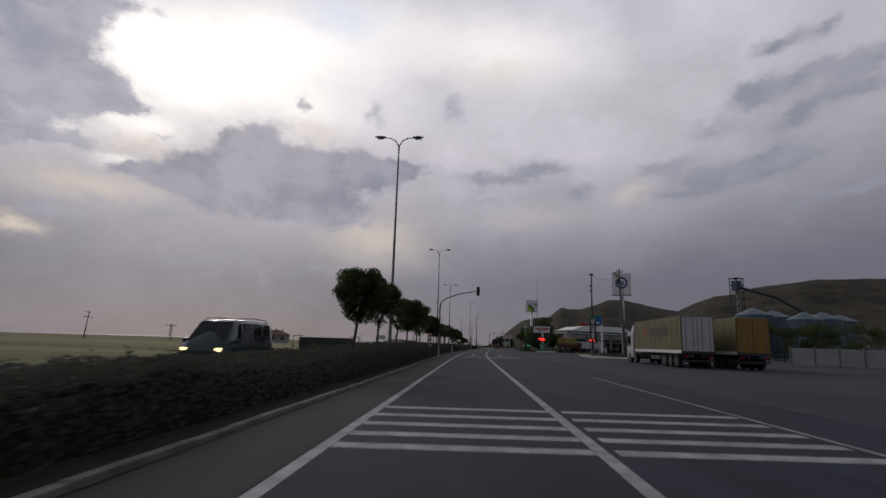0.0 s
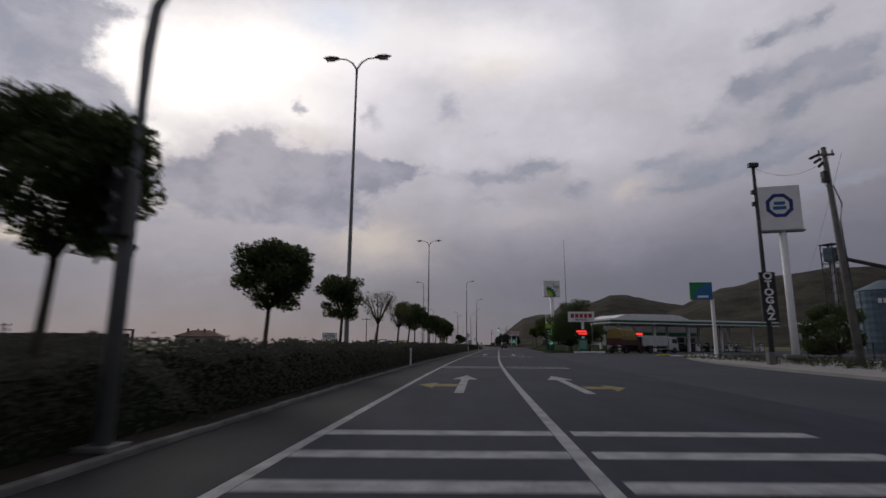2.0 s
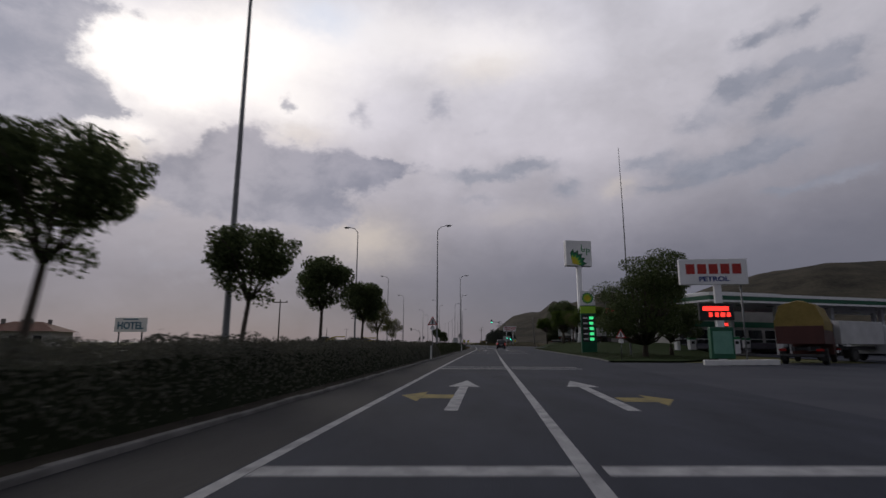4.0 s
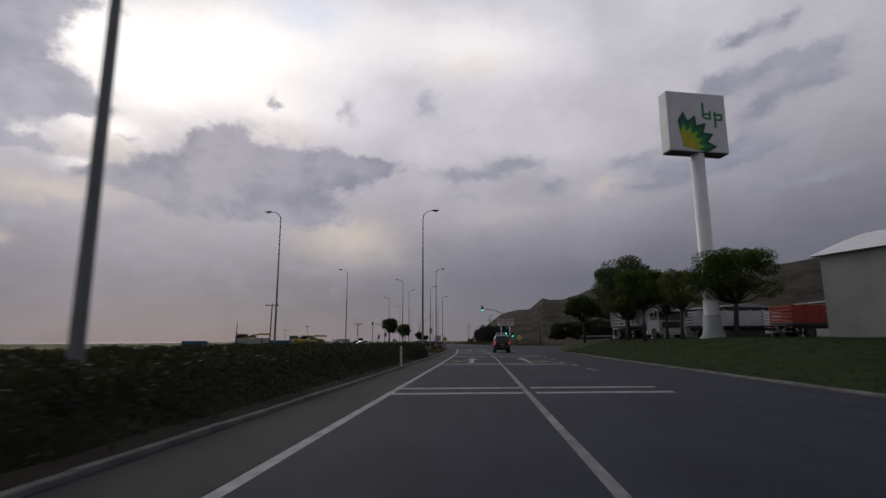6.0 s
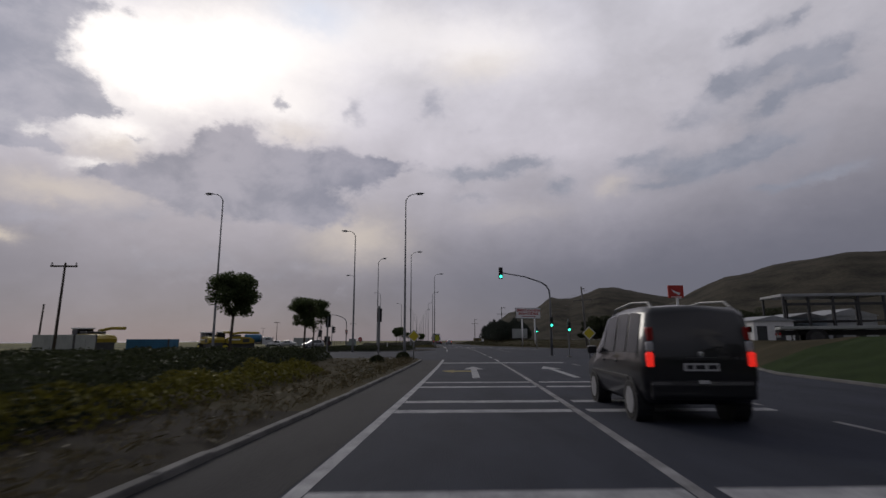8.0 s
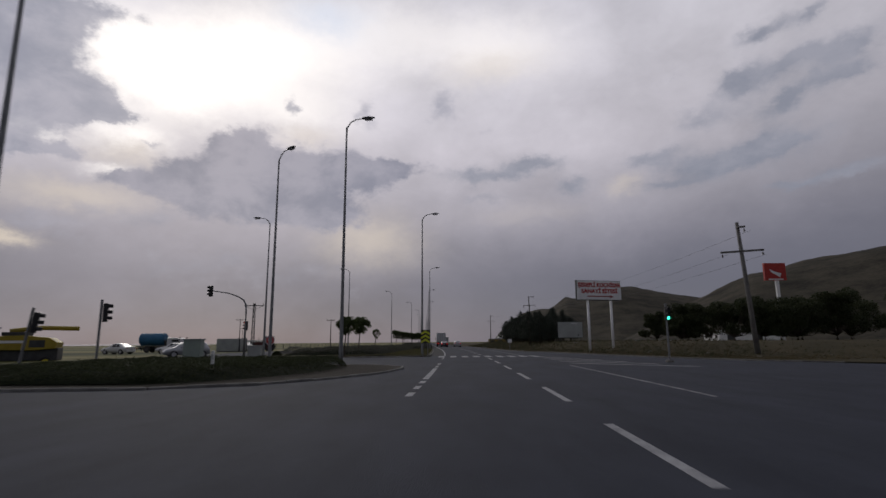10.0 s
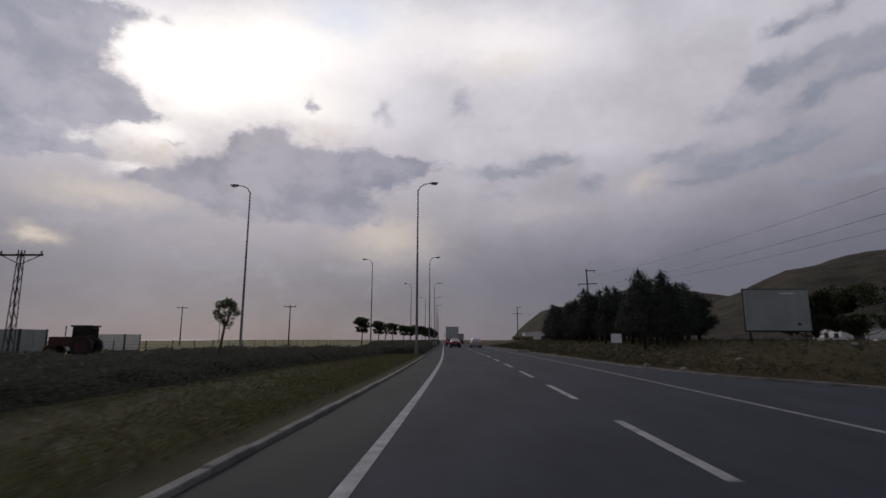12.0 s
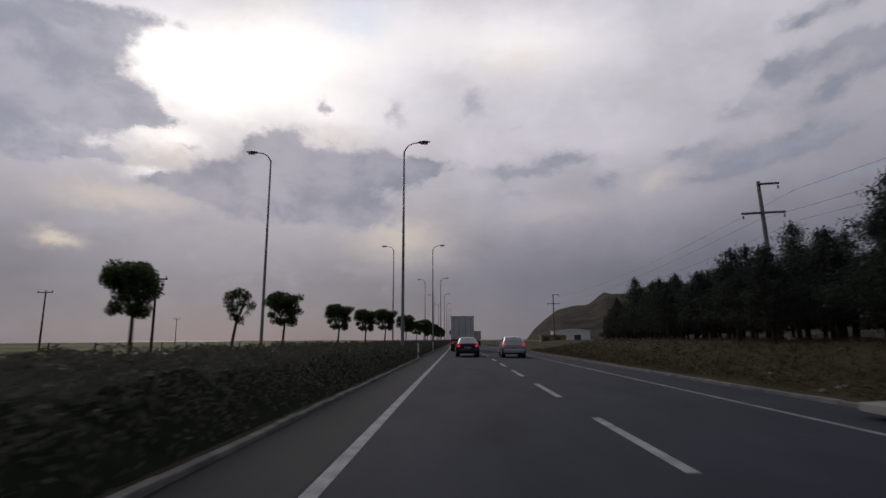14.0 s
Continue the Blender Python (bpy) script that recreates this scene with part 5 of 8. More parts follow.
part("price_box", box(bmesh.new(), 0.15, -0.05, 0.25, 1.35, 0.5, 1.9, 0.05), SIGN_DARK_GREEN, us)
part("price_frame", box(bmesh.new(), 0.15, -0.32, 0.55, 1.1, 0.05, 1.35, 0.02), surface("pale_green_panel", (0.10, 0.26, 0.20), (0.17, 0.36, 0.28), 2, 20, 0.4, bump=0.0), us)
posts(us, [(1.6, 0.1, 0, 4.9)], GALV, 0.05)
for k in range(6):
    o = tagged(part("kerb_block", box(bmesh.new(), 0, 0, 0, 0.72, 0.5, 0.32, 0.03), PAINT_WHITE), "white painted concrete kerb block", "kerb block", "kerb blocks by the station sign")
    o.matrix_basis = put(133.6 + 0.25 * k, 15.4 + 0.85 * k, 0.0, -12 + 4 * (k % 3))


def sunburst(parent, cx, cz, R, y, first, last, n, mats):
    """Rings of pointed petals in part of a circle, one plain shape a ring."""
    for j, (mat, ro, ri) in enumerate(mats):
        b2 = bmesh.new()
        for k in range(n):
            a = radians(first + (last - first) * (k + 0.5) / n)
            w = radians((last - first) / n) * 0.62
            pts = [(0, 0), (ri * R, a - w), (ro * R, a), (ri * R, a + w)]
            b2.faces.new([b2.verts.new((cx + r * math.cos(t), y - 0.004 * j - 0.0005 * k, cz + r * math.sin(t))) for r, t in pts])
        part("petal_ring", b2, mat, parent)


bp = thing("pylon_sign", "tall white square petrol sign with a green and yellow burst", "sign", put(186.0, 16.95, 1.2, 14))
cab = part("cabinet", box(bmesh.new(), -0.1, 0, 12.2, 4.3, 0.95, 4.1, 0.06), PANEL_WHITE, bp)
part("underside", box(bmesh.new(), -0.1, 0, 12.14, 4.2, 0.85, 0.06, 0.01), DARK_STEEL, bp)
sunburst(cab, -1.25, 12.5, 2.45, -0.482, -8, 98, 5, [(SIGN_DARK_GREEN, 1.0, 0.72), (SIGN_GREEN, 0.82, 0.58), (LIME, 0.62, 0.42), (SIGN_YELLOW, 0.50, 0.32)])
bars(cab, [(0.35, 15.1, 0.16, 1.1), (0.65, 14.85, 0.5, 0.14), (0.85, 14.8, 0.14, 0.6), (0.65, 14.55, 0.5, 0.14), (1.2, 14.5, 0.16, 1.1), (1.5, 14.85, 0.5, 0.14), (1.7, 14.7, 0.14, 0.45), (1.5, 14.5, 0.5, 0.14)], SIGN_GREEN, -0.482)
part("mast", tube(bmesh.new(), [(0, 0, 0), (0, 0, 1.0), (0, 0, 12.2)], [0.48, 0.46, 0.42], 20), PANEL_WHITE, bp, smooth=True)
part("footing", tube(bmesh.new(), [(0, 0, -0.3), (0, 0, 0.1), (0, 0, 0.45), (0, 0, 1.6)], [0.95, 0.85, 0.60, 0.50], 20), PANEL_GREY, bp, smooth=True)

pt = thing("price_totem", "green petrol price totem with lit green digits", "sign", put(166.0, 14.4, 0.1, -4))
part("body", box(bmesh.new(), 0, 0, 0.0, 1.75, 0.45, 5.6, 0.05), SIGN_DARK_GREEN, pt)
hd = part("head", box(bmesh.new(), 0, 0, 5.6, 1.75, 0.45, 1.75, 0.05), PANEL_WHITE, pt)
sunburst(hd, 0, 6.48, 0.72, -0.232, 0, 360, 14, [(SIGN_GREEN, 1.0, 0.8), (LIME, 0.8, 0.6), (SIGN_YELLOW, 0.55, 0.4)])
part("band", box(bmesh.new(), 0, -0.005, 4.65, 1.77, 0.46, 0.85, 0.03), LIME, pt)
scr = part("display", box(bmesh.new(), 0, -0.01, 1.3, 1.45, 0.46, 3.2, 0.02), BLACK, pt)
bars(scr, [(0.35, 4.1 - 0.62 * k, 0.5, 0.34) for k in range(5)], LED_GREEN, -0.246, "digit_bar")
bars(scr, [(-0.35, 4.1 - 0.62 * k, 0.5, 0.16) for k in range(5)], PANEL_WHITE, -0.246, "name_bar")

ant = thing("radio_mast", "thin grey whip radio mast", "mast", put(157.1, 17.0, 0.1))
part("mast", tube(bmesh.new(), [(0, 0, 0), (0.02, 0, 8), (0.0, 0, 15), (-0.1, 0, 22.2)], [0.10, 0.08, 0.05, 0.025], 8), GALV, ant)

bb = thing("billboard", "white estate billboard with red lettering on two posts", "billboard", put(304.3, 16.0, 0.0, 14))
pn = part("panel", box(bmesh.new(), 0.12, 0, 5.45, 5.0, 0.42, 1.95, 0.03), PANEL_WHITE, bb)
part("frame", box(bmesh.new(), 0.12, 0.06, 5.39, 5.1, 0.28, 2.07, 0.02), DARK_STEEL, bb)
add_letters(pn, "ŞEREFLİ KOÇHİSAR", 0.56, RED, 0.12, -0.225, 6.95, 0.97, bold=0.022)
add_letters(pn, "SANAYİ SİTESİ", 0.56, RED, 0.12, -0.225, 6.32, 1.10, bold=0.022)
bars(pn, [(0.1, 5.80, 2.8, 0.12)], RED_WORN, -0.222)
b = bmesh.new()
b.faces.new([b.verts.new(p) for p in ((1.3, -0.222, 5.63), (1.7, -0.222, 5.78), (1.3, -0.222, 5.93))])
part("arrow_mark", b, RED_WORN, pn)
posts(bb, [(-1.15, 0.05, -0.1, 5.5), (1.5, 0.05, -0.1, 5.5)], PANEL_WHITE, 0.13)

gbd = thing("billboard", "blank weathered grey billboard on low posts", "billboard", put(324.7, 18.0, 0.0, 3))
pn = part("panel", box(bmesh.new(), 0, 0, 1.75, 3.5, 0.12, 2.15, 0.02), PANEL_GREY, gbd)
part("frame", box(bmesh.new(), 0, 0.07, 1.68, 3.62, 0.08, 2.29, 0.01), DARK_STEEL, gbd)
part("torn_patch", box(bmesh.new(), 1.1, -0.065, 2.0, 0.18, 0.01, 0.16), DARK_STEEL, gbd)
part("torn_patch", box(bmesh.new(), 0.55, -0.065, 3.68, 0.8, 0.01, 0.07), PANEL_WHITE, gbd)
posts(gbd, [(-1.5, 0.1, -0.1, 3.8), (1.5, 0.1, -0.1, 3.8)], DARK_STEEL, 0.06)

sb = thing("notice_board", "small pale notice board on a thin post", "sign", put(324.4, 9.35, 0.05))
part("panel", box(bmesh.new(), 0, -0.04, 1.05, 0.55, 0.03, 0.48, 0.006), PANEL_WHITE, sb)
posts(sb, [(0, 0, -0.1, 1.5)], GALV, 0.03)

cv_s = thing("chevron_sign", "black sign with yellow chevrons pointing up on a post", "road sign", put(295.3, -1.55, 0.05))
pn = part("panel", box(bmesh.new(), 0, -0.05, 1.12, 0.76, 0.03, 1.12, 0.006), BLACK, cv_s)
b = bmesh.new()
for z in (1.12, 1.46, 1.80):
    for sd in (-1, 1):
        b.faces.new([b.verts.new(p) for p in ((0, -0.068, z + 0.40), (0, -0.068, z + 0.20), (sd * 0.37, -0.068, z - 0.02 + 0.02), (sd * 0.37, -0.068, z + 0.18))])
part("chevron", b, HI_YELLOW, pn)
posts(cv_s, [(-0.2, 0, -0.1, 2.2), (0.2, 0, -0.1, 2.2)], GALV, 0.03)

rs = thing("pylon_sign", "red square pylon sign with a white bird shape", "sign", put(369.0, 77.5, 0.0))
pn = part("panel", box(bmesh.new(), 0, 0, 14.6, 5.0, 0.6, 4.0, 0.06), RED, rs)
b = bmesh.new()
b.faces.new([b.verts.new((x, -0.305, z)) for x, z in ((-1.4, 17.3), (-0.4, 16.7), (1.4, 16.2), (0.6, 15.9), (1.0, 15.3), (-0.1, 16.0), (-0.9, 16.4))])
bmesh.ops.triangulate(b, faces=b.faces)
part("bird_mark", b, PANEL_WHITE, pn)
bars(pn, [(0, 14.85, 3.4, 0.25)], PANEL_WHITE, -0.305)
part("mast", box(bmesh.new(), 0.4, 0.1, -0.1, 0.7, 0.5, 14.8, 0.05), PANEL_WHITE, rs)


def plate_sign(m, kind, z, label, size=0.8):
    root = thing("road_sign", label, "road sign", m, "road signs")
    posts(root, [(0, 0, -0.1, z + 0.35)], GALV, 0.032)
    b2 = bmesh.new()
    if kind == "triangle":
        for s, yy, mt in ((1.0, -0.05, RED), (0.72, -0.066, PANEL_WHITE)):
            q = bmesh.new()
            prism(q, [(-0.55 * s * size, z - 0.32 * s * size), (0.55 * s * size, z - 0.32 * s * size), (0, z + 0.62 * s * size)], 1, yy, yy + 0.015)
            part("plate" if s == 1.0 else "field", q, mt, root)
        bars(root, [(0, z + 0.02, 0.10, 0.34)], BLACK, -0.072)
        part("lower_plate", box(bmesh.new(), 0, -0.05, z - 0.85 * size, 0.42 * size, 0.02, 0.42 * size, 0.1 * size), PANEL_WHITE, root)
    elif kind == "diamond":
        for s, yy, mt in ((1.0, -0.05, PANEL_WHITE), (0.84, -0.062, SIGN_YELLOW)):
            q = bmesh.new()
            prism(q, [(0, z - 0.5 * s * size), (0.5 * s * size, z), (0, z + 0.5 * s * size), (-0.5 * s * size, z)], 1, yy, yy + 0.012)
            part("plate" if s == 1.0 else "field", q, mt, root)
    elif kind == "octagon":
        for s, yy, mt in ((1.0, -0.05, PANEL_WHITE), (0.9, -0.062, RED)):
            q = bmesh.new()
            prism(q, [(0.42 * s * size * math.cos(math.pi / 8 + k * math.pi / 4), z + 0.42 * s * size * math.sin(math.pi / 8 + k * math.pi / 4)) for k in range(8)], 1, yy, yy + 0.012)
            part("plate" if s == 1.0 else "field", q, mt, root)
        bars(root, [(-0.15 + 0.1 * k, z, 0.06, 0.16) for k in range(4)], PANEL_WHITE, -0.072)
    elif kind == "striped":
        part("plate", box(bmesh.new(), 0, -0.04, z - 0.55, 0.24, 0.025, 1.05, 0.006), PANEL_WHITE, root)
        for k in range(3):
            q = bmesh.new()
            zz = z - 0.50 + 0.38 * k
            q.faces.new([q.verts.new(p) for p in ((-0.118, -0.058, zz), (0.118, -0.058, zz - 0.04 + 0.12), (0.118, -0.058, zz + 0.26), (-0.118, -0.058, zz + 0.16))])
            part("stripe", q, RED, root)
    b2.free()
    return root


plate_sign(put(145.3, -1.95, 0.1), "triangle", 2.75, "red-rimmed white triangular warning sign on a post", 0.75)
plate_sign(put(141.5, 12.2, 0.1), "triangle", 1.75, "red-rimmed white triangular warning sign on the lawn", 0.7)
plate_sign(put(236.4, -1.75, 0.05), "diamond", 1.5, "yellow diamond priority sign on the median", 0.8)
plate_sign(put(240.0, 10.4, 0.0), "diamond", 1.75, "yellow diamond priority sign at the corner", 0.95)
plate_sign(put(296.0, -15.0, 0.05), "octagon", 1.45, "red octagonal stop sign beside the crossing", 1.0)
plate_sign(put(47.5, -1.9, 0.1), "striped", 1.52, "red and white striped marker panel in the hedge")

mp = thing("marker_post", "white plastic roadside marker post", "marker post", put(54.4, -1.62, 0.08), "marker posts along the median")
part("post", box(bmesh.new(), 0, 0, 0, 0.11, 0.06, 0.98, 0.02), PAINT_WHITE, mp)
part("reflector", box(bmesh.new(), 0, -0.032, 0.68, 0.05, 0.008, 0.17), PANEL_GREY, mp)
for y, d in ((82.4, -1.8), (142.0, -1.7), (179.9, -1.6), (268.5, -7.4), (379.2, -1.45), (399.6, -1.4)):
    copy_thing(mp, put(y, d, 0.04))

# power line along the right
power_pole(put(288.3, 22.8, 0.0, -4) @ pose(0, 0, 0, 0, -3, 0), 10.0, [(9.55, 0.3, 0.2), (7.7, 1.55, 0)], "leaning concrete power pole with crossarms", CONCRETE, 0.2, True)
power_pole(put(380.0, 23.3, 0.35, -3) @ pose(0, 0, 0, 0, -2, 0), 12.0, [(11.7, 0.75, 0.6), (9.6, 1.5, 0)], "concrete power pole with crossarms above the pines", CONCRETE, 0.2, True)
power_pole(put(470.0, 24.5, 0.0), 12.0, [(11.7, 0.75, 0.6), (9.6, 1.5, 0)], "concrete power pole far along the line", CONCRETE, 0.2, True)


def wires(name, ends, sag, label, r=0.009):
    """Slack wires between pairs of points."""
    b2 = bmesh.new()
    for a, c in ends:
        a, c = Vector(a), Vector(c)
        tube(b2, [a.lerp(c, t) - Vector((0, 0, sag * 4 * t * (1 - t))) for t in [k / 12 for k in range(13)]], r, 4, cap=False)
    return tagged(part(name, b2, DARK_STEEL), label, "power line")


A = [at(288.3, 22.8 + o, z) for o, z in ((1.45, 7.55), (-1.45, 7.55), (0.5, 9.4))]
B = [at(379.0, 23.5 + o, z) for o, z in ((1.45, 9.3), (-1.45, 9.3), (1.2, 11.4))]
C = [at(470.0, 24.5 + o, z) for o, z in ((1.45, 9.3), (-1.45, 9.3), (1.2, 11.4))]
wires("power_line", list(zip(A, B)), 1.2, "slack overhead wires between the power poles")
wires("power_line", list(zip(B, C)), 1.2, "slack overhead wires between the far power poles")
wires("power_line", [(at(84.0, 25.2, 13.6), at(84.9, 20.5, 12.9)), (at(84.0, 25.8, 13.7), at(150.0, 60.0, 11.0))], 0.9, "overhead wires from the roadside pole")

# poles on the left, over the plain
power_pole(put(247.8, -32.5, 0.0) @ pose(0, 0, 0, 0, 1, 0), 7.9, [(7.5, 1.15, 0)], "leaning wooden power pole with one crossarm", WOOD_POLE, 0.13)
power_pole(put(259.9, -43.1, 0.0) @ pose(0, 0, 0, 0, 2, 0), 5.2, [], "bare wooden pole stump", WOOD_POLE, 0.12)
power_pole(put(146.0, -108.0, 0.0) @ pose(0, 0, 0, 0, 5, 0), 7.2, [(6.9, 0.8, -0.4), (5.6, 1.3, 0)], "leaning pole with two crossarms on the plain", WOOD_POLE, 0.16)
power_pole(put(185.0, -30.0, 0.0), 7.7, [(7.2, 1.2, 0)], "dark wooden power pole beyond the oncoming road", WOOD_POLE, 0.13)
power_pole(put(420, -62, 0.0), 9.0, [(8.6, 1.2, 0)], "distant wooden power pole on the plain", WOOD_POLE, 0.15)
power_pole(put(520, -95, 0.0), 9.0, [(8.6, 1.2, 0)], "distant wooden power pole on the plain", WOOD_POLE, 0.15)
power_pole(put(392, -28, 0.0), 7.5, [(7.1, 1.1, 0)], "distant wooden power pole on the plain", WOOD_POLE, 0.14)


def lattice_mast(m, top, w, label):
    root = thing("lattice_mast", label, "lattice mast", m)
    b2 = bmesh.new()
    for sx in (-1, 1):
        for sy in (-1, 1):
            tube(b2, [(sx * w, sy * w, -0.1), (sx * w * 0.55, sy * w * 0.55, top)], 0.035, 5)
    part("corner_frame", b2, DARK_STEEL, root)
    b2 = bmesh.new()
    n = max(5, int(top / 0.8))
    for k in range(n):
        z0, z1 = top * k / n, top * (k + 1) / n
        u0, u1 = w * (1 - 0.45 * k / n), w * (1 - 0.45 * (k + 1) / n)
        s = 1 if k % 2 else -1
        for f in ((lambda u, v: (u, v)), (lambda u, v: (v, u))):
            for q in (-1, 1):
                x, y = f(s * u0, q * u0)
                x2, y2 = f(-s * u1, q * u1)
                tube(b2, [(x, y, z0), (x2, y2, z1)], 0.022, 4)
    part("lattice", b2, DARK_STEEL, root)
    part("crossarm", box(bmesh.new(), 0, 0, top - 0.4, 3.0, 0.12, 0.12), DARK_STEEL, root)
    b2 = bmesh.new()
    tube(b2, [(-1.4, 0, top - 0.35), (0, 0, top - 1.0), (1.4, 0, top - 0.35)], 0.03, 5)
    part("brace", b2, DARK_STEEL, root)
    b2 = bmesh.new()
    for x in (-1.4, 0, 1.4):
        insulator(b2, x, 0, top - 0.3)
    part("insulator_row", b2, PORCELAIN, root)
    return root


lattice_mast(put(331.0, -28.8, 0.0), 7.3, 0.21, "small dark lattice power mast with a crossarm")
lattice_mast(put(145.4, -84.0, 0.0), 4.4, 0.30, "short dark lattice mast on the plain")

ht = thing("hotel_sign", "white roadside hotel sign with blue letters", "sign", put(146.8, -26.8, 0.0))
pn = part("panel", box(bmesh.new(), 0, 0, 2.0, 2.75, 0.12, 1.15, 0.02), PANEL_WHITE, ht)
add_letters(pn, "HOTEL", 0.78, TEAL, 0, -0.07, 2.48, 0.92, bold=0.02)
bars(pn, [(0, 3.02, 1.3, 0.09)], TEAL, -0.068)
posts(ht, [(-1.0, 0.05, -0.1, 2.1), (1.0, 0.05, -0.1, 2.1)], DARK_STEEL, 0.06)

# ---------------------------------------------------------------- vehicles


def paint(name, c, metal=0.3, rough=0.38):
    return surface(name, tuple(v * 0.85 for v in c), c, 1.5, 40, rough, metal=metal, bump=0.02, coat=0.6)


GLASS_DARK = surface("tinted_glass", (0.006, 0.007, 0.008), (0.014, 0.015, 0.017), 1, 10, 0.08, bump=0.0, spec=0.4)
CHROME = surface("bright_metal", (0.45, 0.45, 0.46), (0.6, 0.6, 0.6), 3, 30, 0.25, metal=0.9, bump=0.0)
RIM = surface("alloy_rim", (0.34, 0.34, 0.35), (0.46, 0.46, 0.47), 3, 30, 0.4, metal=0.15, bump=0.0)
LENS_RED = surface("red_lens", (0.22, 0.008, 0.008), (0.32, 0.015, 0.012), 3, 30, 0.2, bump=0.0)
LENS_CLEAR = surface("clear_lens", (0.35, 0.35, 0.36), (0.5, 0.5, 0.5), 3, 30, 0.15, bump=0.0)
PLATE = surface("number_plate_white", (0.42, 0.42, 0.42), (0.55, 0.55, 0.55), 3, 30, 0.5, bump=0.0)


def wheel(parent, x, y, r, w, rim=None, hub=True):
    tyre = bmesh.new()
    n = 20
    prof = [(-w / 2, r * 0.62), (-w / 2, r * 0.92), (-w * 0.38, r), (w * 0.38, r), (w / 2, r * 0.92), (w / 2, r * 0.62)]
    rings = [[tyre.verts.new((x + u, y + q * math.cos(a), r + q * math.sin(a))) for a in [2 * math.pi * k / n for k in range(n)]] for u, q in prof]
    for a, b2 in zip(rings, rings[1:]):
        for k in range(n):
            tyre.faces.new((a[k], a[(k + 1) % n], b2[(k + 1) % n], b2[k]))
    wh = part("wheel", tyre, RUBBER, parent)
    sd = 1 if x > 0 else -1
    b3 = bmesh.new()
    for k in range(5):
        a = 2 * math.pi * k / 5
        pts = [(0.12, a - 0.5), (0.60, a - 0.22), (0.60, a + 0.22), (0.12, a + 0.5)]
        b3.faces.new([b3.verts.new((x + sd * (w * 0.44 + 0.022), y + q * r * math.cos(t), r + q * r * math.sin(t))) for q, t in pts])
    bmesh.ops.create_cone(b3, cap_ends=True, segments=18, radius1=r * 0.66, radius2=r * 0.66, depth=0.03, matrix=Matrix.Translation((x + sd * w * 0.44, y, r)) @ pose(0, 0, 0, 0, 90, 0))
    part("rim", b3, rim or RIM, wh)
    return wh


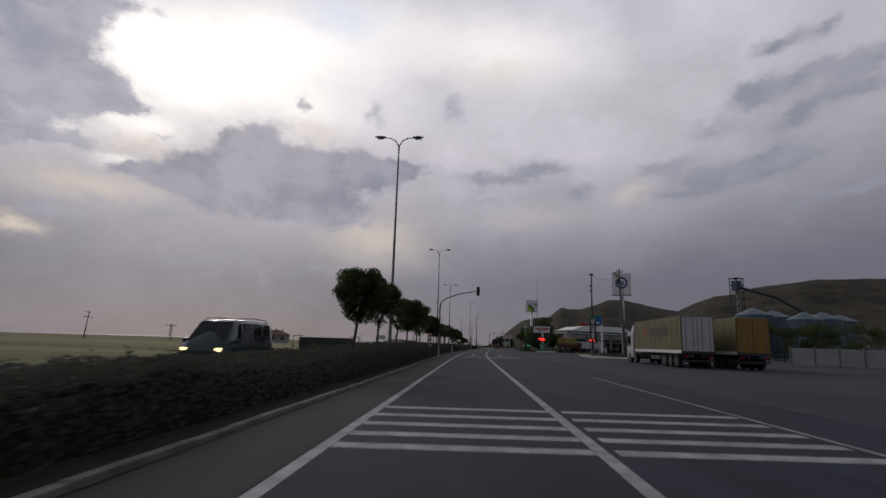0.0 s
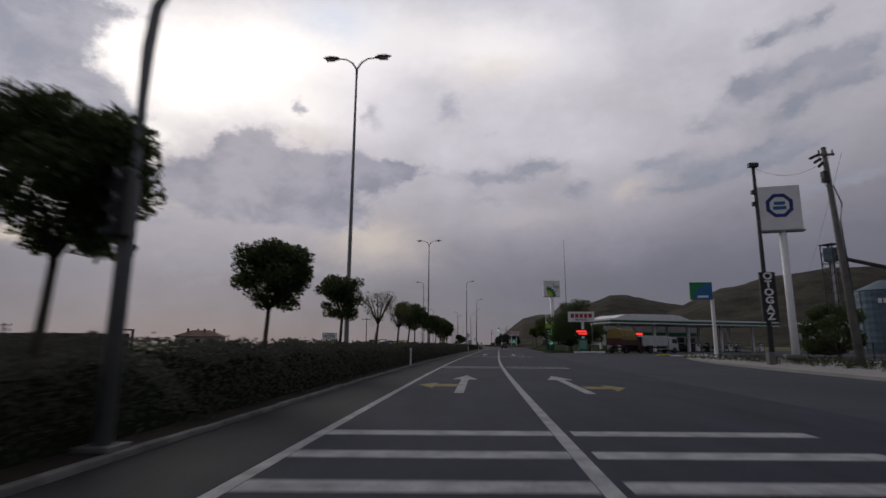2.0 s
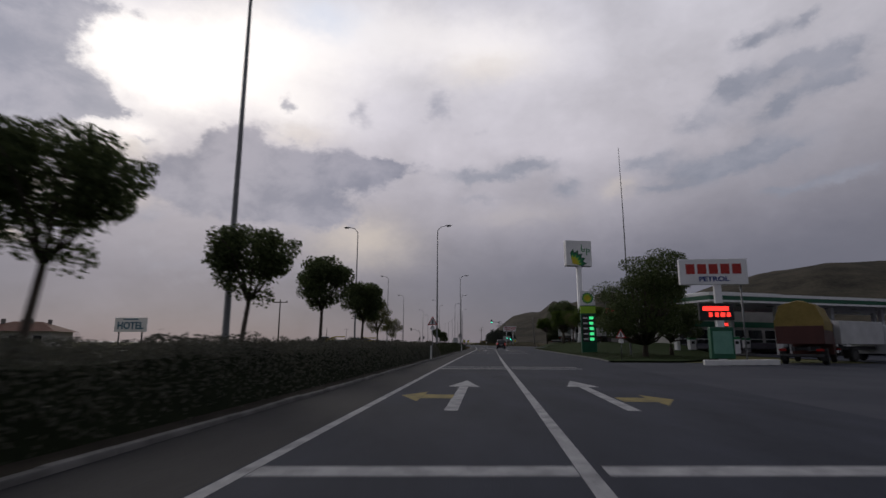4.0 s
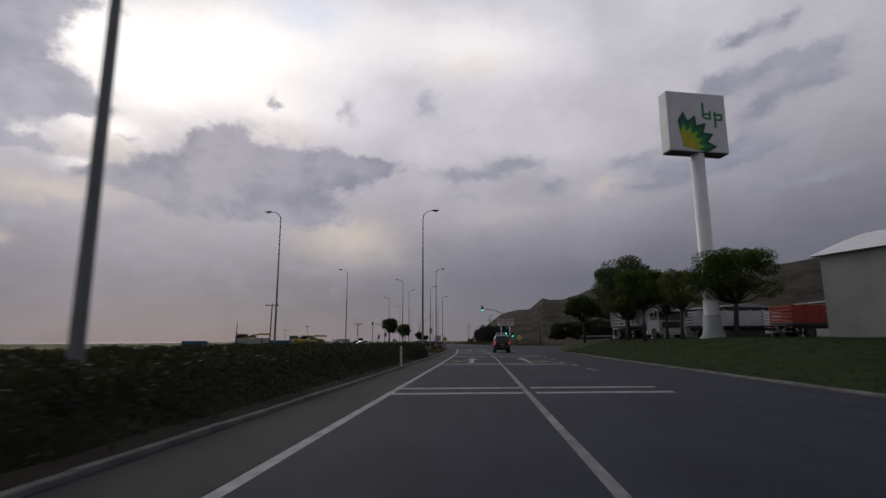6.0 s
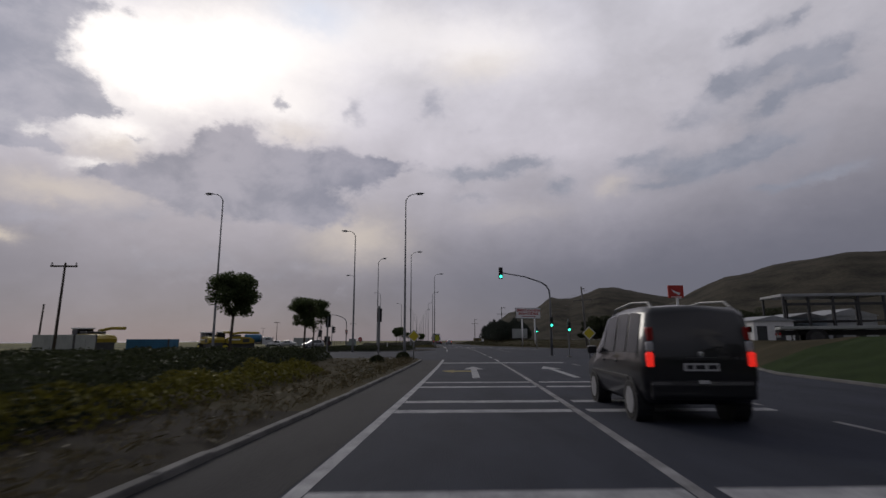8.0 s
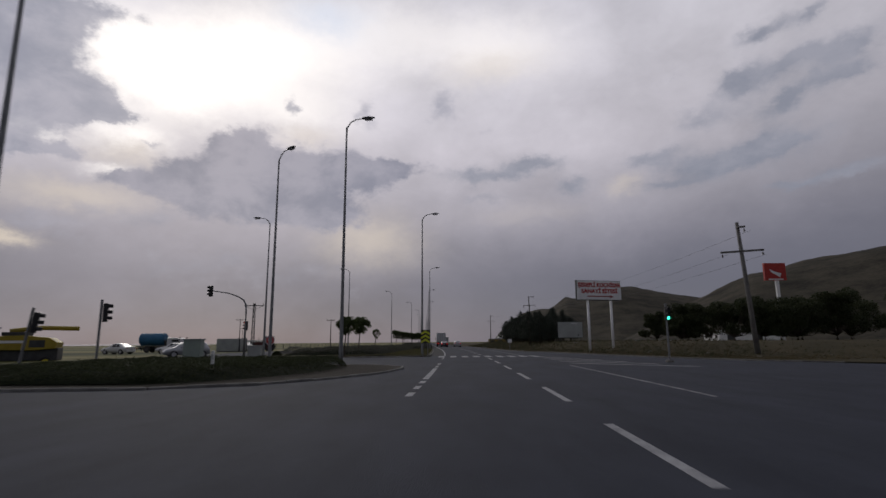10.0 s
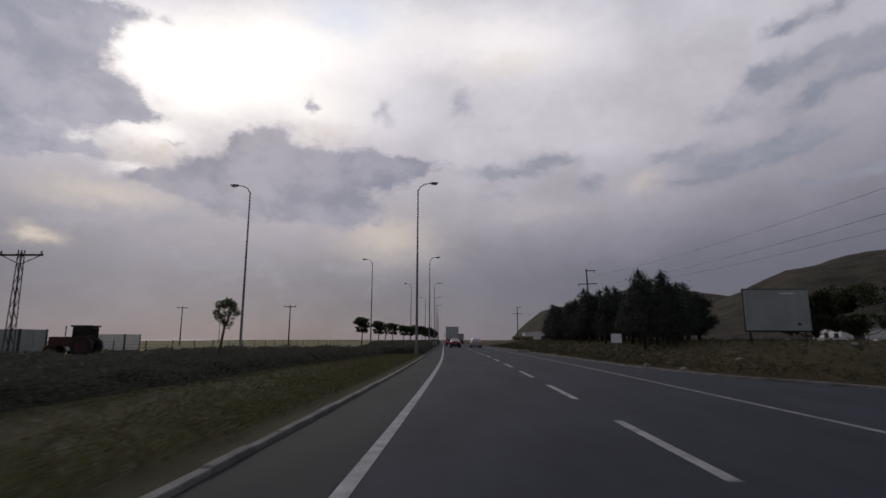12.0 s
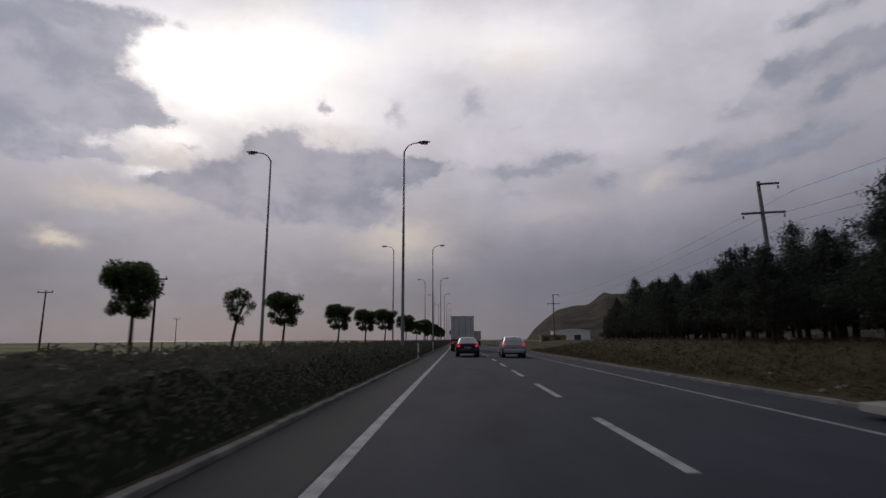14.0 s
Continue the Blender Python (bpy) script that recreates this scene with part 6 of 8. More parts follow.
def car(m, sections, label, colour, windows, rear, front, wheels, tail=None, category="car", rear_glass=None, roof_rails=False, tail_boxes=(), plate=None, extras=True, name="car", head=None):
    """A car built from cross-sections: y, underside, belt, roof, then the half widths at sill, belt and roof."""
    root = thing(name, label, category, m)
    b2 = bmesh.new()
    rings = []
    for y, zb, zt, zr, wb, wt, wr in sections:
        half = [(0, zb), (wb * 0.9, zb), (wb, zb + 0.08), (wt, zb + (zt - zb) * 0.55), (wt * 0.985, zt), (wr + (wt - wr) * 0.12, zt + (zr - zt) * 0.86), (wr * 0.86, zr - (zr - zt) * 0.02), (0, zr + 0.02)]
        ring = half + [(-u, v) for u, v in reversed(half[1:-1])]
        rings.append([b2.verts.new((u, y, v)) for u, v in ring])
    n = len(rings[0])
    for a, c in zip(rings, rings[1:]):
        for k in range(n):
            b2.faces.new((a[k], c[k], c[(k + 1) % n], a[(k + 1) % n]))
    b2.faces.new(list(reversed(rings[0])))
    b2.faces.new(rings[-1])
    bmesh.ops.recalc_face_normals(b2, faces=b2.faces)
    body = part("body", b2, colour, root, smooth=False)
    for p in body.data.polygons:
        p.use_smooth = len(p.vertices) == 4

    def at_section(y):
        ys = [s[0] for s in sections]
        return [float(np.interp(y, ys, [s[i] for s in sections])) for i in range(1, 7)]

    def side_pt(y, v, sd, out=0.012):
        zb, zt, zr, wb, wt, wr = at_section(y)
        z = zt + (zr - zt) * (0.06 + 0.80 * v)
        w = wt * 0.985 + (wr + (wt - wr) * 0.12 - wt * 0.985) * (0.06 + 0.80 * v) / 0.86
        return (sd * (w + out), y, z)

    for y0, y1, s0, s1 in windows:
        for sd in (-1, 1):
            q = bmesh.new()
            k = 4
            cols = [[q.verts.new(side_pt(ya + (yb - ya) * 0.0, v, sd)) for v, ya, yb in ((0.0, y, y), (0.5, y, y), (1.0, y, y))] for y in [y0 + (y1 - y0) * j / k for j in range(k + 1)]]
            for j, c in enumerate(cols):
                y = y0 + (y1 - y0) * j / k
                for i, v in enumerate((0.0, 0.5, 1.0)):
                    yy = y + (s0 * (1 - j / k) + s1 * j / k) * v
                    c[i].co = side_pt(yy, v, sd)
            for a, c in zip(cols, cols[1:]):
                for i in range(2):
                    q.faces.new((a[i], c[i], c[i + 1], a[i + 1]))
            part("window", q, GLASS_DARK, root)
    for pts, nm in ((rear, "rear_window"), (front, "windscreen")):
        if pts:
            q = bmesh.new()
            prism_pts = [q.verts.new(p) for p in pts]
            q.faces.new(prism_pts)
            part(nm, q, GLASS_DARK, root)
    for y, r, w in wheels:
        tw = at_section(y)[4]
        for sd in (-1, 1):
            arch = bmesh.new()
            tube(arch, [(sd * (tw - 0.26), y, r), (sd * (tw + 0.004), y, r)], r * 1.16, 20)
            part("wheel_arch", arch, BLACK, root)
            wheel(root, sd * (tw - w / 2 + 0.015), y, r, w)
    for x, y, z, sx, sy, sz, mat, nm in tail_boxes:
        for sd in (-1, 1):
            part(nm, box(bmesh.new(), sd * x, y, z, sx, sy, sz, min(sx, sy, sz) * 0.3), mat, root)
    s0 = sections[0]
    if extras:
        zb = sections[1][1]
        part("bumper", box(bmesh.new(), 0, sections[0][0] + 0.05, zb + 0.02, sections[1][4] * 1.96, 0.22, 0.28, 0.06), colour if tail is None else tail, root)
        pl = part("number_plate", box(bmesh.new(), 0, plate[0], plate[1], 0.52, 0.02, 0.115, 0.005), PLATE, root)
        bars(pl, [(-0.17, plate[1] + 0.058, 0.09, 0.06), (-0.02, plate[1] + 0.058, 0.14, 0.06), (0.16, plate[1] + 0.058, 0.13, 0.06)], BLACK, plate[0] - 0.012, "plate_bar")
        for sd in (-1, 1):
            yq = [s for s in sections if s[3] - s[2] > 0.2][-1][0] - 0.1
            part("mirror", box(bmesh.new(), sd * (at_section(yq)[4] + 0.1), yq, at_section(yq)[1] + 0.02, 0.18, 0.10, 0.16, 0.03), colour, root)
    if roof_rails:
        for sd in (-1, 1):
            ys = [s[0] for s in sections if s[3] > 1.6]
            tube_pts = [(sd * 0.60, ys[0] + 0.15, at_section(ys[0] + 0.15)[2] - 0.02), (sd * 0.60, ys[0] + 0.35, at_section(ys[0] + 0.3)[2] + 0.07), (sd * 0.60, (ys[0] + ys[-1]) / 2, at_section((ys[0] + ys[-1]) / 2)[2] + 0.08), (sd * 0.60, ys[-1] - 0.2, at_section(ys[-1] - 0.2)[2] + 0.06), (sd * 0.60, ys[-1], at_section(ys[-1])[2] - 0.02)]
            part("roof_rail", tube(bmesh.new(), tube_pts, 0.02, 6), GALV, root)
    return root


MPV = [(0.0, 0.42, 0.92, 0.96, 0.72, 0.80, 0.72), (0.05, 0.36, 1.0, 1.66, 0.78, 0.84, 0.70), (0.16, 0.30, 1.02, 1.77, 0.80, 0.86, 0.71), (0.8, 0.26, 1.02, 1.82, 0.81, 0.865, 0.71), (1.6, 0.25, 1.01, 1.82, 0.81, 0.865, 0.71),
       (2.45, 0.25, 0.99, 1.77, 0.81, 0.865, 0.69), (3.0, 0.25, 0.97, 1.38, 0.81, 0.86, 0.66), (3.35, 0.26, 0.95, 1.04, 0.81, 0.85, 0.66), (3.95, 0.28, 0.80, 0.86, 0.78, 0.82, 0.62), (4.2, 0.34, 0.58, 0.64, 0.66, 0.70, 0.5)]
DARK_PAINT = paint("black_car_paint", (0.009, 0.009, 0.011), 0.0, 0.32)
mpv_tails = [(0.745, 0.04, 0.86, 0.11, 0.14, 0.22, TAIL_ON, "tail_lamp"), (0.735, 0.05, 1.08, 0.11, 0.12, 0.16, LENS_CLEAR, "reversing_lamp"), (0.715, 0.08, 1.24, 0.10, 0.12, 0.22, LENS_RED, "upper_tail_lamp")]
van = car(put(210.4, 5.0, 0.0), MPV, "black compact people carrier with lit tail lamps driving along the lane", DARK_PAINT,
          [(0.30, 0.86, 0.04, -0.02), (0.95, 1.55, 0.0, 0.0), (1.65, 2.35, 0.0, -0.02), (2.42, 2.98, -0.0, -0.52)],
          [(-0.60, 0.035, 1.06), (0.60, 0.035, 1.06), (0.56, 0.075, 1.64), (-0.56, 0.075, 1.64)], [(-0.66, 3.30, 1.06), (0.66, 3.30, 1.06), (0.60, 2.58, 1.73), (-0.60, 2.58, 1.73)],
          [(0.72, 0.315, 0.20), (3.30, 0.315, 0.20)], None, "van", roof_rails=True, tail_boxes=mpv_tails, plate=(-0.005, 0.80), name="people_carrier")
part("tailgate_handle", box(bmesh.new(), 0, -0.01, 0.95, 0.5, 0.04, 0.05, 0.01), BLACK, van)
part("badge", box(bmesh.new(), 0, -0.015, 1.0, 0.09, 0.02, 0.09, 0.02), CHROME, van)
part("tow_cover", box(bmesh.new(), 0.0, -0.07, 0.62, 0.16, 0.02, 0.05, 0.005), PLATE, van)
part("rear_wiper", tube(bmesh.new(), [(-0.05, 0.01, 1.08), (0.3, 0.0, 1.16)], 0.012, 5), BLACK, van)
part("antenna", tube(bmesh.new(), [(0, 2.2, 1.8), (0, 2.05, 2.02)], 0.006, 5), BLACK, van)
for sd in (-1, 1):
    part("side_strip", box(bmesh.new(), sd * 0.868, 1.9, 0.62, 0.02, 2.3, 0.07, 0.008), BLACK, van)
    for yy in (1.5, 2.38):
        part("door_handle", box(bmesh.new(), sd * 0.872, yy, 0.88, 0.03, 0.16, 0.035, 0.01), DARK_STEEL, van)

HATCH = [(0.0, 0.36, 0.80, 0.86, 0.66, 0.76, 0.62), (0.06, 0.30, 0.88, 1.02, 0.72, 0.82, 0.64), (0.45, 0.24, 0.90, 1.40, 0.76, 0.84, 0.60), (0.9, 0.22, 0.90, 1.47, 0.77, 0.845, 0.60), (1.8, 0.22, 0.89, 1.47, 0.77, 0.845, 0.60), (2.5, 0.22, 0.88, 1.28, 0.77, 0.84, 0.58), (2.95, 0.23, 0.87, 0.95, 0.77, 0.83, 0.58), (3.7, 0.26, 0.70, 0.76, 0.74, 0.79, 0.55), (3.95, 0.3, 0.5, 0.56, 0.6, 0.66, 0.45)]
SILVER = paint("silver_car_paint", (0.42, 0.43, 0.44), 0.5, 0.35)
WHITE_CAR = paint("white_car_paint", (0.62, 0.62, 0.61), 0.0, 0.35)


def hatchback(m, colour, label, lit=True):
    return car(m, HATCH, label, colour, [(0.55, 1.0, 0.02, 0.0), (1.06, 1.75, 0.0, 0.0), (1.82, 2.55, 0.0, -0.42)],
               [(-0.60, 0.10, 0.96), (0.60, 0.10, 0.96), (0.54, 0.44, 1.36), (-0.54, 0.44, 1.36)], [(-0.64, 2.88, 0.98), (0.64, 2.88, 0.98), (0.55, 2.12, 1.42), (-0.55, 2.12, 1.42)],
               [(0.62, 0.30, 0.18), (3.05, 0.30, 0.18)], None, "car", tail_boxes=[(0.66, 0.06, 0.74, 0.16, 0.12, 0.24, TAIL_ON if lit else LENS_RED, "tail_lamp")], plate=(-0.01, 0.60))


hatchback(put(380.0, 5.2, 0.0), SILVER, "silver hatchback with lit tail lamps driving along the lane")
SEDAN = [(0.0, 0.36, 0.84, 0.90, 0.68, 0.78, 0.66), (0.10, 0.28, 0.92, 0.98, 0.74, 0.84, 0.70), (0.62, 0.24, 0.93, 1.00, 0.77, 0.86, 0.66), (1.15, 0.22, 0.92, 1.38, 0.78, 0.865, 0.58), (1.7, 0.22, 0.91, 1.44, 0.78, 0.865, 0.58), (2.4, 0.22, 0.90, 1.40, 0.78, 0.865, 0.58), (3.05, 0.22, 0.89, 0.99, 0.78, 0.85, 0.60), (4.0, 0.26, 0.72, 0.78, 0.75, 0.80, 0.56), (4.35, 0.3, 0.5, 0.56, 0.6, 0.66, 0.45)]
BLUE_DARK = paint("dark_blue_car_paint", (0.016, 0.020, 0.034), 0.4, 0.3)


def sedan(m, colour, label, lit=True):
    return car(m, SEDAN, label, colour, [(1.05, 1.62, 0.3, 0.0), (1.68, 2.35, 0.0, 0.0), (2.42, 2.95, 0.0, -0.45)],
               [(-0.60, 0.68, 1.02), (0.60, 0.68, 1.02), (0.52, 1.14, 1.36), (-0.52, 1.14, 1.36)], [(-0.64, 3.0, 1.0), (0.64, 3.0, 1.0), (0.54, 2.45, 1.36), (-0.54, 2.45, 1.36)],
               [(0.85, 0.31, 0.19), (3.45, 0.31, 0.19)], None, "car", tail_boxes=[(0.66, 0.05, 0.72, 0.20, 0.12, 0.18, TAIL_ON if lit else LENS_RED, "tail_lamp")], plate=(-0.012, 0.62))


sedan(put(382.0, 2.0, 0.0), BLUE_DARK, "dark blue saloon with lit tail lamps driving along the lane")
MINIBUS = [(0.0, 0.42, 0.95, 1.0, 0.74, 0.82, 0.72), (0.06, 0.36, 1.0, 1.80, 0.80, 0.86, 0.70), (0.3, 0.30, 1.02, 1.93, 0.82, 0.88, 0.72), (2.0, 0.28, 1.02, 1.95, 0.82, 0.88, 0.72), (3.3, 0.28, 1.02, 1.90, 0.82, 0.88, 0.70), (3.95, 0.30, 1.02, 1.40, 0.82, 0.87, 0.68), (4.3, 0.32, 0.98, 1.10, 0.80, 0.85, 0.66), (4.6, 0.36, 0.7, 0.76, 0.70, 0.76, 0.55)]
TEAL_PAINT = paint("blue_green_car_paint", (0.018, 0.045, 0.050), 0.3, 0.35)
car(put(23.2, -7.6, 0.0, 180), MINIBUS, "dark blue-green minibus with one lamp lit on the oncoming road", TEAL_PAINT, [(0.35, 1.1, 0.0, 0.0), (1.2, 2.1, 0.0, 0.0), (2.2, 3.0, 0.0, 0.0), (3.1, 3.75, 0.0, -0.45)],
    [(-0.6, 0.03, 1.1), (0.6, 0.03, 1.1), (0.56, 0.06, 1.72), (-0.56, 0.06, 1.72)], [(-0.68, 4.27, 1.12), (0.68, 4.27, 1.12), (0.62, 3.48, 1.84), (-0.62, 3.48, 1.84)],
    [(0.85, 0.33, 0.2), (3.7, 0.33, 0.2)], None, "minibus", roof_rails=True, tail_boxes=[(0.62, 4.50, 0.72, 0.26, 0.14, 0.16, HEADLAMP, "headlamp")], plate=(0.0, 0.7), name="minibus")


def truck(m, label, cab_mat, body, length, body_mat, width=2.5, top=4.0, rear_mat=None, articulated=True, cab_h=3.0, deflector=True, tail_lit=False, deck=1.25, marks=(), axles=None):
    """A lorry that faces +y with its rear at 0: cab, chassis, wheels and a body of the given kind."""
    root = thing("lorry", label, "lorry", m)
    cab_y = length + (0.75 if articulated else 0.25)
    cl = 2.2
    w = width * 0.49
    b2 = bmesh.new()
    prism(b2, [(cab_y, 0.55), (cab_y + cl - 0.05, 0.55), (cab_y + cl, 0.8), (cab_y + cl - 0.02, 1.55), (cab_y + cl - 0.32, cab_h - 0.12), (cab_y + cl - 0.6, cab_h), (cab_y + 0.1, cab_h), (cab_y, cab_h - 0.12)], 0, -w, w, 0.06)
    cab2 = part("cab", b2, cab_mat, root)
    q = bmesh.new()
    q.faces.new([q.verts.new(p) for p in ((-w + 0.14, cab_y + cl + 0.008, 1.62), (w - 0.14, cab_y + cl + 0.008, 1.62), (w - 0.2, cab_y + cl - 0.262, cab_h - 0.22), (-w + 0.2, cab_y + cl - 0.262, cab_h - 0.22))])
    part("windscreen", q, GLASS_DARK, cab2)
    for sd in (-1, 1):
        q = bmesh.new()
        q.faces.new([q.verts.new((sd * (w + 0.008), y, z)) for y, z in ((cab_y + 0.75, 1.65), (cab_y + cl - 0.2, 1.65), (cab_y + cl - 0.45, cab_h - 0.3), (cab_y + 0.75, cab_h - 0.3))])
        part("side_window", q, GLASS_DARK, cab2)
        part("mirror", box(bmesh.new(), sd * (w + 0.22), cab_y + cl - 0.1, 1.9, 0.16, 0.1, 0.55, 0.03), BLACK, cab2)
        part("headlamp", box(bmesh.new(), sd * (w - 0.3), cab_y + cl - 0.01, 0.75, 0.38, 0.08, 0.2, 0.03), LENS_CLEAR, cab2)
        part("step", box(bmesh.new(), sd * (w - 0.06), cab_y + 1.2, 0.35, 0.1, 0.7, 0.14, 0.02), BLACK, cab2)
    part("grille", box(bmesh.new(), 0, cab_y + cl + 0.0, 0.95, w * 1.5, 0.05, 0.55, 0.02), BLACK, cab2)
    part("bumper", box(bmesh.new(), 0, cab_y + cl - 0.02, 0.35, w * 1.98, 0.2, 0.4, 0.05), cab_mat, cab2)
    if deflector:
        b2 = bmesh.new()
        prism(b2, [(cab_y + 0.2, cab_h + 0.002), (cab_y + cl - 0.75, cab_h + 0.002), (cab_y + 0.75, cab_h + 0.62), (cab_y + 0.35, cab_h + 0.78), (cab_y + 0.2, cab_h + 0.75)], 0, -w * 0.85, w * 0.85, 0.05)
        part("wind_deflector", b2, cab_mat, cab2)
    b2 = bmesh.new()
    for sd in (-1, 1):
        box(b2, sd * 0.42, (cab_y + 1.0) / 2, deck - 0.42, 0.16, cab_y + 1.0, 0.26, 0.0)
    for k in range(5):
        box(b2, 0, 0.5 + k * (cab_y / 5), deck - 0.38, 0.84, 0.12, 0.18, 0.0)
    part("chassis", b2, DARK_STEEL, root)
    if body in ("tarp", "box"):
        b2 = box(bmesh.new(), 0, length / 2, deck, width, length, top - deck, 0.03)
        bd = part("body", b2, body_mat, root)
        if body == "tarp":
            for sd in (-1, 1):
                part("side_rail", box(bmesh.new(), sd * (width / 2 + 0.005), length / 2, deck - 0.12, 0.05, length, 0.24, 0.01), PAINT_WHITE, root)
                for k in range(9):
                    part("strap", box(bmesh.new(), sd * (width / 2 + 0.012), 0.7 + k * (length - 1.4) / 8, deck + 0.12, 0.012, 0.06, top - deck - 0.3), body_mat, bd)
        for x, y, wd, h, z, mt in marks:
            for sd in (-1, 1):
                part("mark", box(bmesh.new(), sd * (width / 2 + 0.02), y, z, 0.012, wd, h), mt, bd)
        if rear_mat:
            for sd in (-1, 1):
                dr = part("rear_door", box(bmesh.new(), sd * width * 0.235, -0.03, deck + 0.06, width * 0.455, 0.05, top - deck - 0.12, 0.015), rear_mat, root)
                for xx in (0.32, -0.25):
                    part("lock_bar", tube(bmesh.new(), [(sd * (width * 0.235 + xx), -0.075, deck + 0.1), (sd * (width * 0.235 + xx), -0.075, top - 0.12)], 0.022, 6), GALV, dr)
                    part("latch", box(bmesh.new(), sd * (width * 0.235 + xx), -0.08, deck + 0.75, 0.12, 0.04, 0.06), GALV, dr)
            part("rear_frame", box(bmesh.new(), 0, 0.0, top - 0.1, width + 0.02, 0.09, 0.12, 0.01), GALV, root)
            part("rear_sill", box(bmesh.new(), 0, 0.0, deck - 0.14, width + 0.02, 0.12, 0.2, 0.01), DARK_STEEL, root)
    elif body == "stake":
        part("deck", box(bmesh.new(), 0, length / 2, deck - 0.1, width, length, 0.14, 0.02), DARK_STEEL, root)
        for sd in (-1, 1):
            for k in range(5):
                part("side_board", box(bmesh.new(), sd * (width / 2 - 0.04), length / 2, deck + 0.08 + 0.30 * k, 0.05, length, 0.2, 0.01), body_mat, root)
            for k in range(7):
                part("stake", box(bmesh.new(), sd * (width / 2 + 0.01), 0.1 + k * (length - 0.2) / 6, deck, 0.06, 0.1, 1.6, 0.01), body_mat, root)
        for k in range(5):
            part("tail_board", box(bmesh.new(), 0, 0.02, deck + 0.08 + 0.30 * k, width - 0.1, 0.05, 0.2, 0.01), body_mat, root)
    elif body == "flat":
        part("deck", box(bmesh.new(), 0, length / 2, deck - 0.12, width, length, 0.16, 0.02), body_mat, root)
        part("headboard", box(bmesh.new(), 0, length - 0.05, deck + 0.04, width, 0.08, 0.9, 0.02), body_mat, root)
    elif body == "load":
        part("side_wall", box(bmesh.new(), 0, length / 2, deck, width, length, 1.1, 0.03), body_mat, root)
        rng2 = np.random.default_rng(int(length * 100))
        b2 = bmesh.new()
        nx, ny = 8, 14
        vs = [[b2.verts.new((-width / 2 * 1.03 + width * 1.03 * i / nx, 0.05 + (length - 0.1) * j / ny, deck + 1.05 + (top - deck - 1.05) * (math.sin(math.pi * (0.12 + 0.76 * i / nx)) ** 0.4) * (0.92 + 0.10 * rng2.uniform()) * (1.0 if 0 < i < nx else 0.35))) for i in range(nx + 1)] for j in range(ny + 1)]
        for j in range(ny):
            for i in range(nx):
                b2.faces.new((vs[j][i], vs[j][i + 1], vs[j + 1][i + 1], vs[j + 1][i]))
        lowv = [[b2.verts.new((x, v.co.y, deck + 0.85)) for v in (r[k] for r in vs)] for k, x in ((0, -width / 2 * 1.03), (nx, width / 2 * 1.03))]
        for col, k in zip(lowv, (0, nx)):
            for j in range(ny):
                b2.faces.new((vs[j][k], vs[j + 1][k], col[j + 1], col[j]))
        for j in (0, ny):
            b2.faces.new([vs[j][i] for i in range(nx + 1)] + [lowv[1][j], lowv[0][j]])
        part("tarpaulin", b2, rear_mat or body_mat, root)
    ax = axles or ([1.3, 2.6, 3.9, cab_y - 0.6, cab_y + cl - 0.95] if articulated else [1.6, cab_y + cl - 0.95])
    for y in ax:
        for sd in (-1, 1):
            wheel(root, sd * (width / 2 - 0.18), y, 0.50, 0.32, DARK_STEEL)
        part("axle", tube(bmesh.new(), [(-width / 2 + 0.3, y, 0.5), (width / 2 - 0.3, y, 0.5)], 0.07, 8), DARK_STEEL, root)
    for sd in (-1, 1):
        part("tail_lamp", box(bmesh.new(), sd * (width / 2 - 0.3), 0.0, deck - 0.42, 0.4, 0.08, 0.14, 0.02), TAIL_ON if tail_lit else LENS_RED, root)
        part("mudguard", box(bmesh.new(), sd * (width / 2 - 0.2), 0.75, 0.25, 0.35, 0.03, 0.6), RUBBER, root)
    part("underrun_bar", box(bmesh.new(), 0, 0.05, 0.5, width * 0.9, 0.1, 0.14, 0.02), DARK_STEEL, root)
    if articulated:
        for sd in (-1, 1):
            part("landing_leg", box(bmesh.new(), sd * 0.75, length * 0.68, 0.15, 0.12, 0.12, deck - 0.3), DARK_STEEL, root)
            part("side_guard", box(bmesh.new(), sd * (width / 2 - 0.1), length * 0.52, 0.55, 0.05, length * 0.2, 0.3, 0.01), DARK_STEEL, root)
            part("fuel_tank", box(bmesh.new(), sd * (width / 2 - 0.32), cab_y + 0.4, 0.45, 0.5, 1.0, 0.5, 0.12), GALV, root)
    return root


OLIVE = surface("olive_tarpaulin", (0.095, 0.082, 0.030), (0.150, 0.128, 0.050), 0.5, 12, 0.65, bump=0.25)
OCHRE = surface("ochre_doors", (0.24, 0.135, 0.022), (0.34, 0.20, 0.04), 0.8, 14, 0.6, bump=0.1)
CAB_WHITE = paint("white_cab_paint", (0.52, 0.53, 0.55), 0.0, 0.4)
DIRTY_WHITE = surface("dirty_white_panel", (0.42, 0.425, 0.43), (0.64, 0.645, 0.65), 0.7, 12, 0.6, bump=0.08)
PRINT_DARK = surface("faded_dark_print", (0.035, 0.028, 0.018), (0.070, 0.056, 0.032), 1.5, 20, 0.7, bump=0.1)
truck(put(41.3, 19.35, 0.0), "white tractor and olive tarpaulin trailer with white rear doors, parked", CAB_WHITE, "tarp", 11.9, OLIVE, rear_mat=DIRTY_WHITE, marks=[(0, 8.6, 0.7, 0.75, 2.55, RED_WORN), (0, 5.2, 4.6, 0.7, 2.55, PRINT_DARK)])
truck(put(41.0, 23.5, 0.0), "olive tarpaulin trailer with ochre rear doors, parked alongside", CAB_WHITE, "tarp", 11.9, OLIVE, rear_mat=OCHRE)
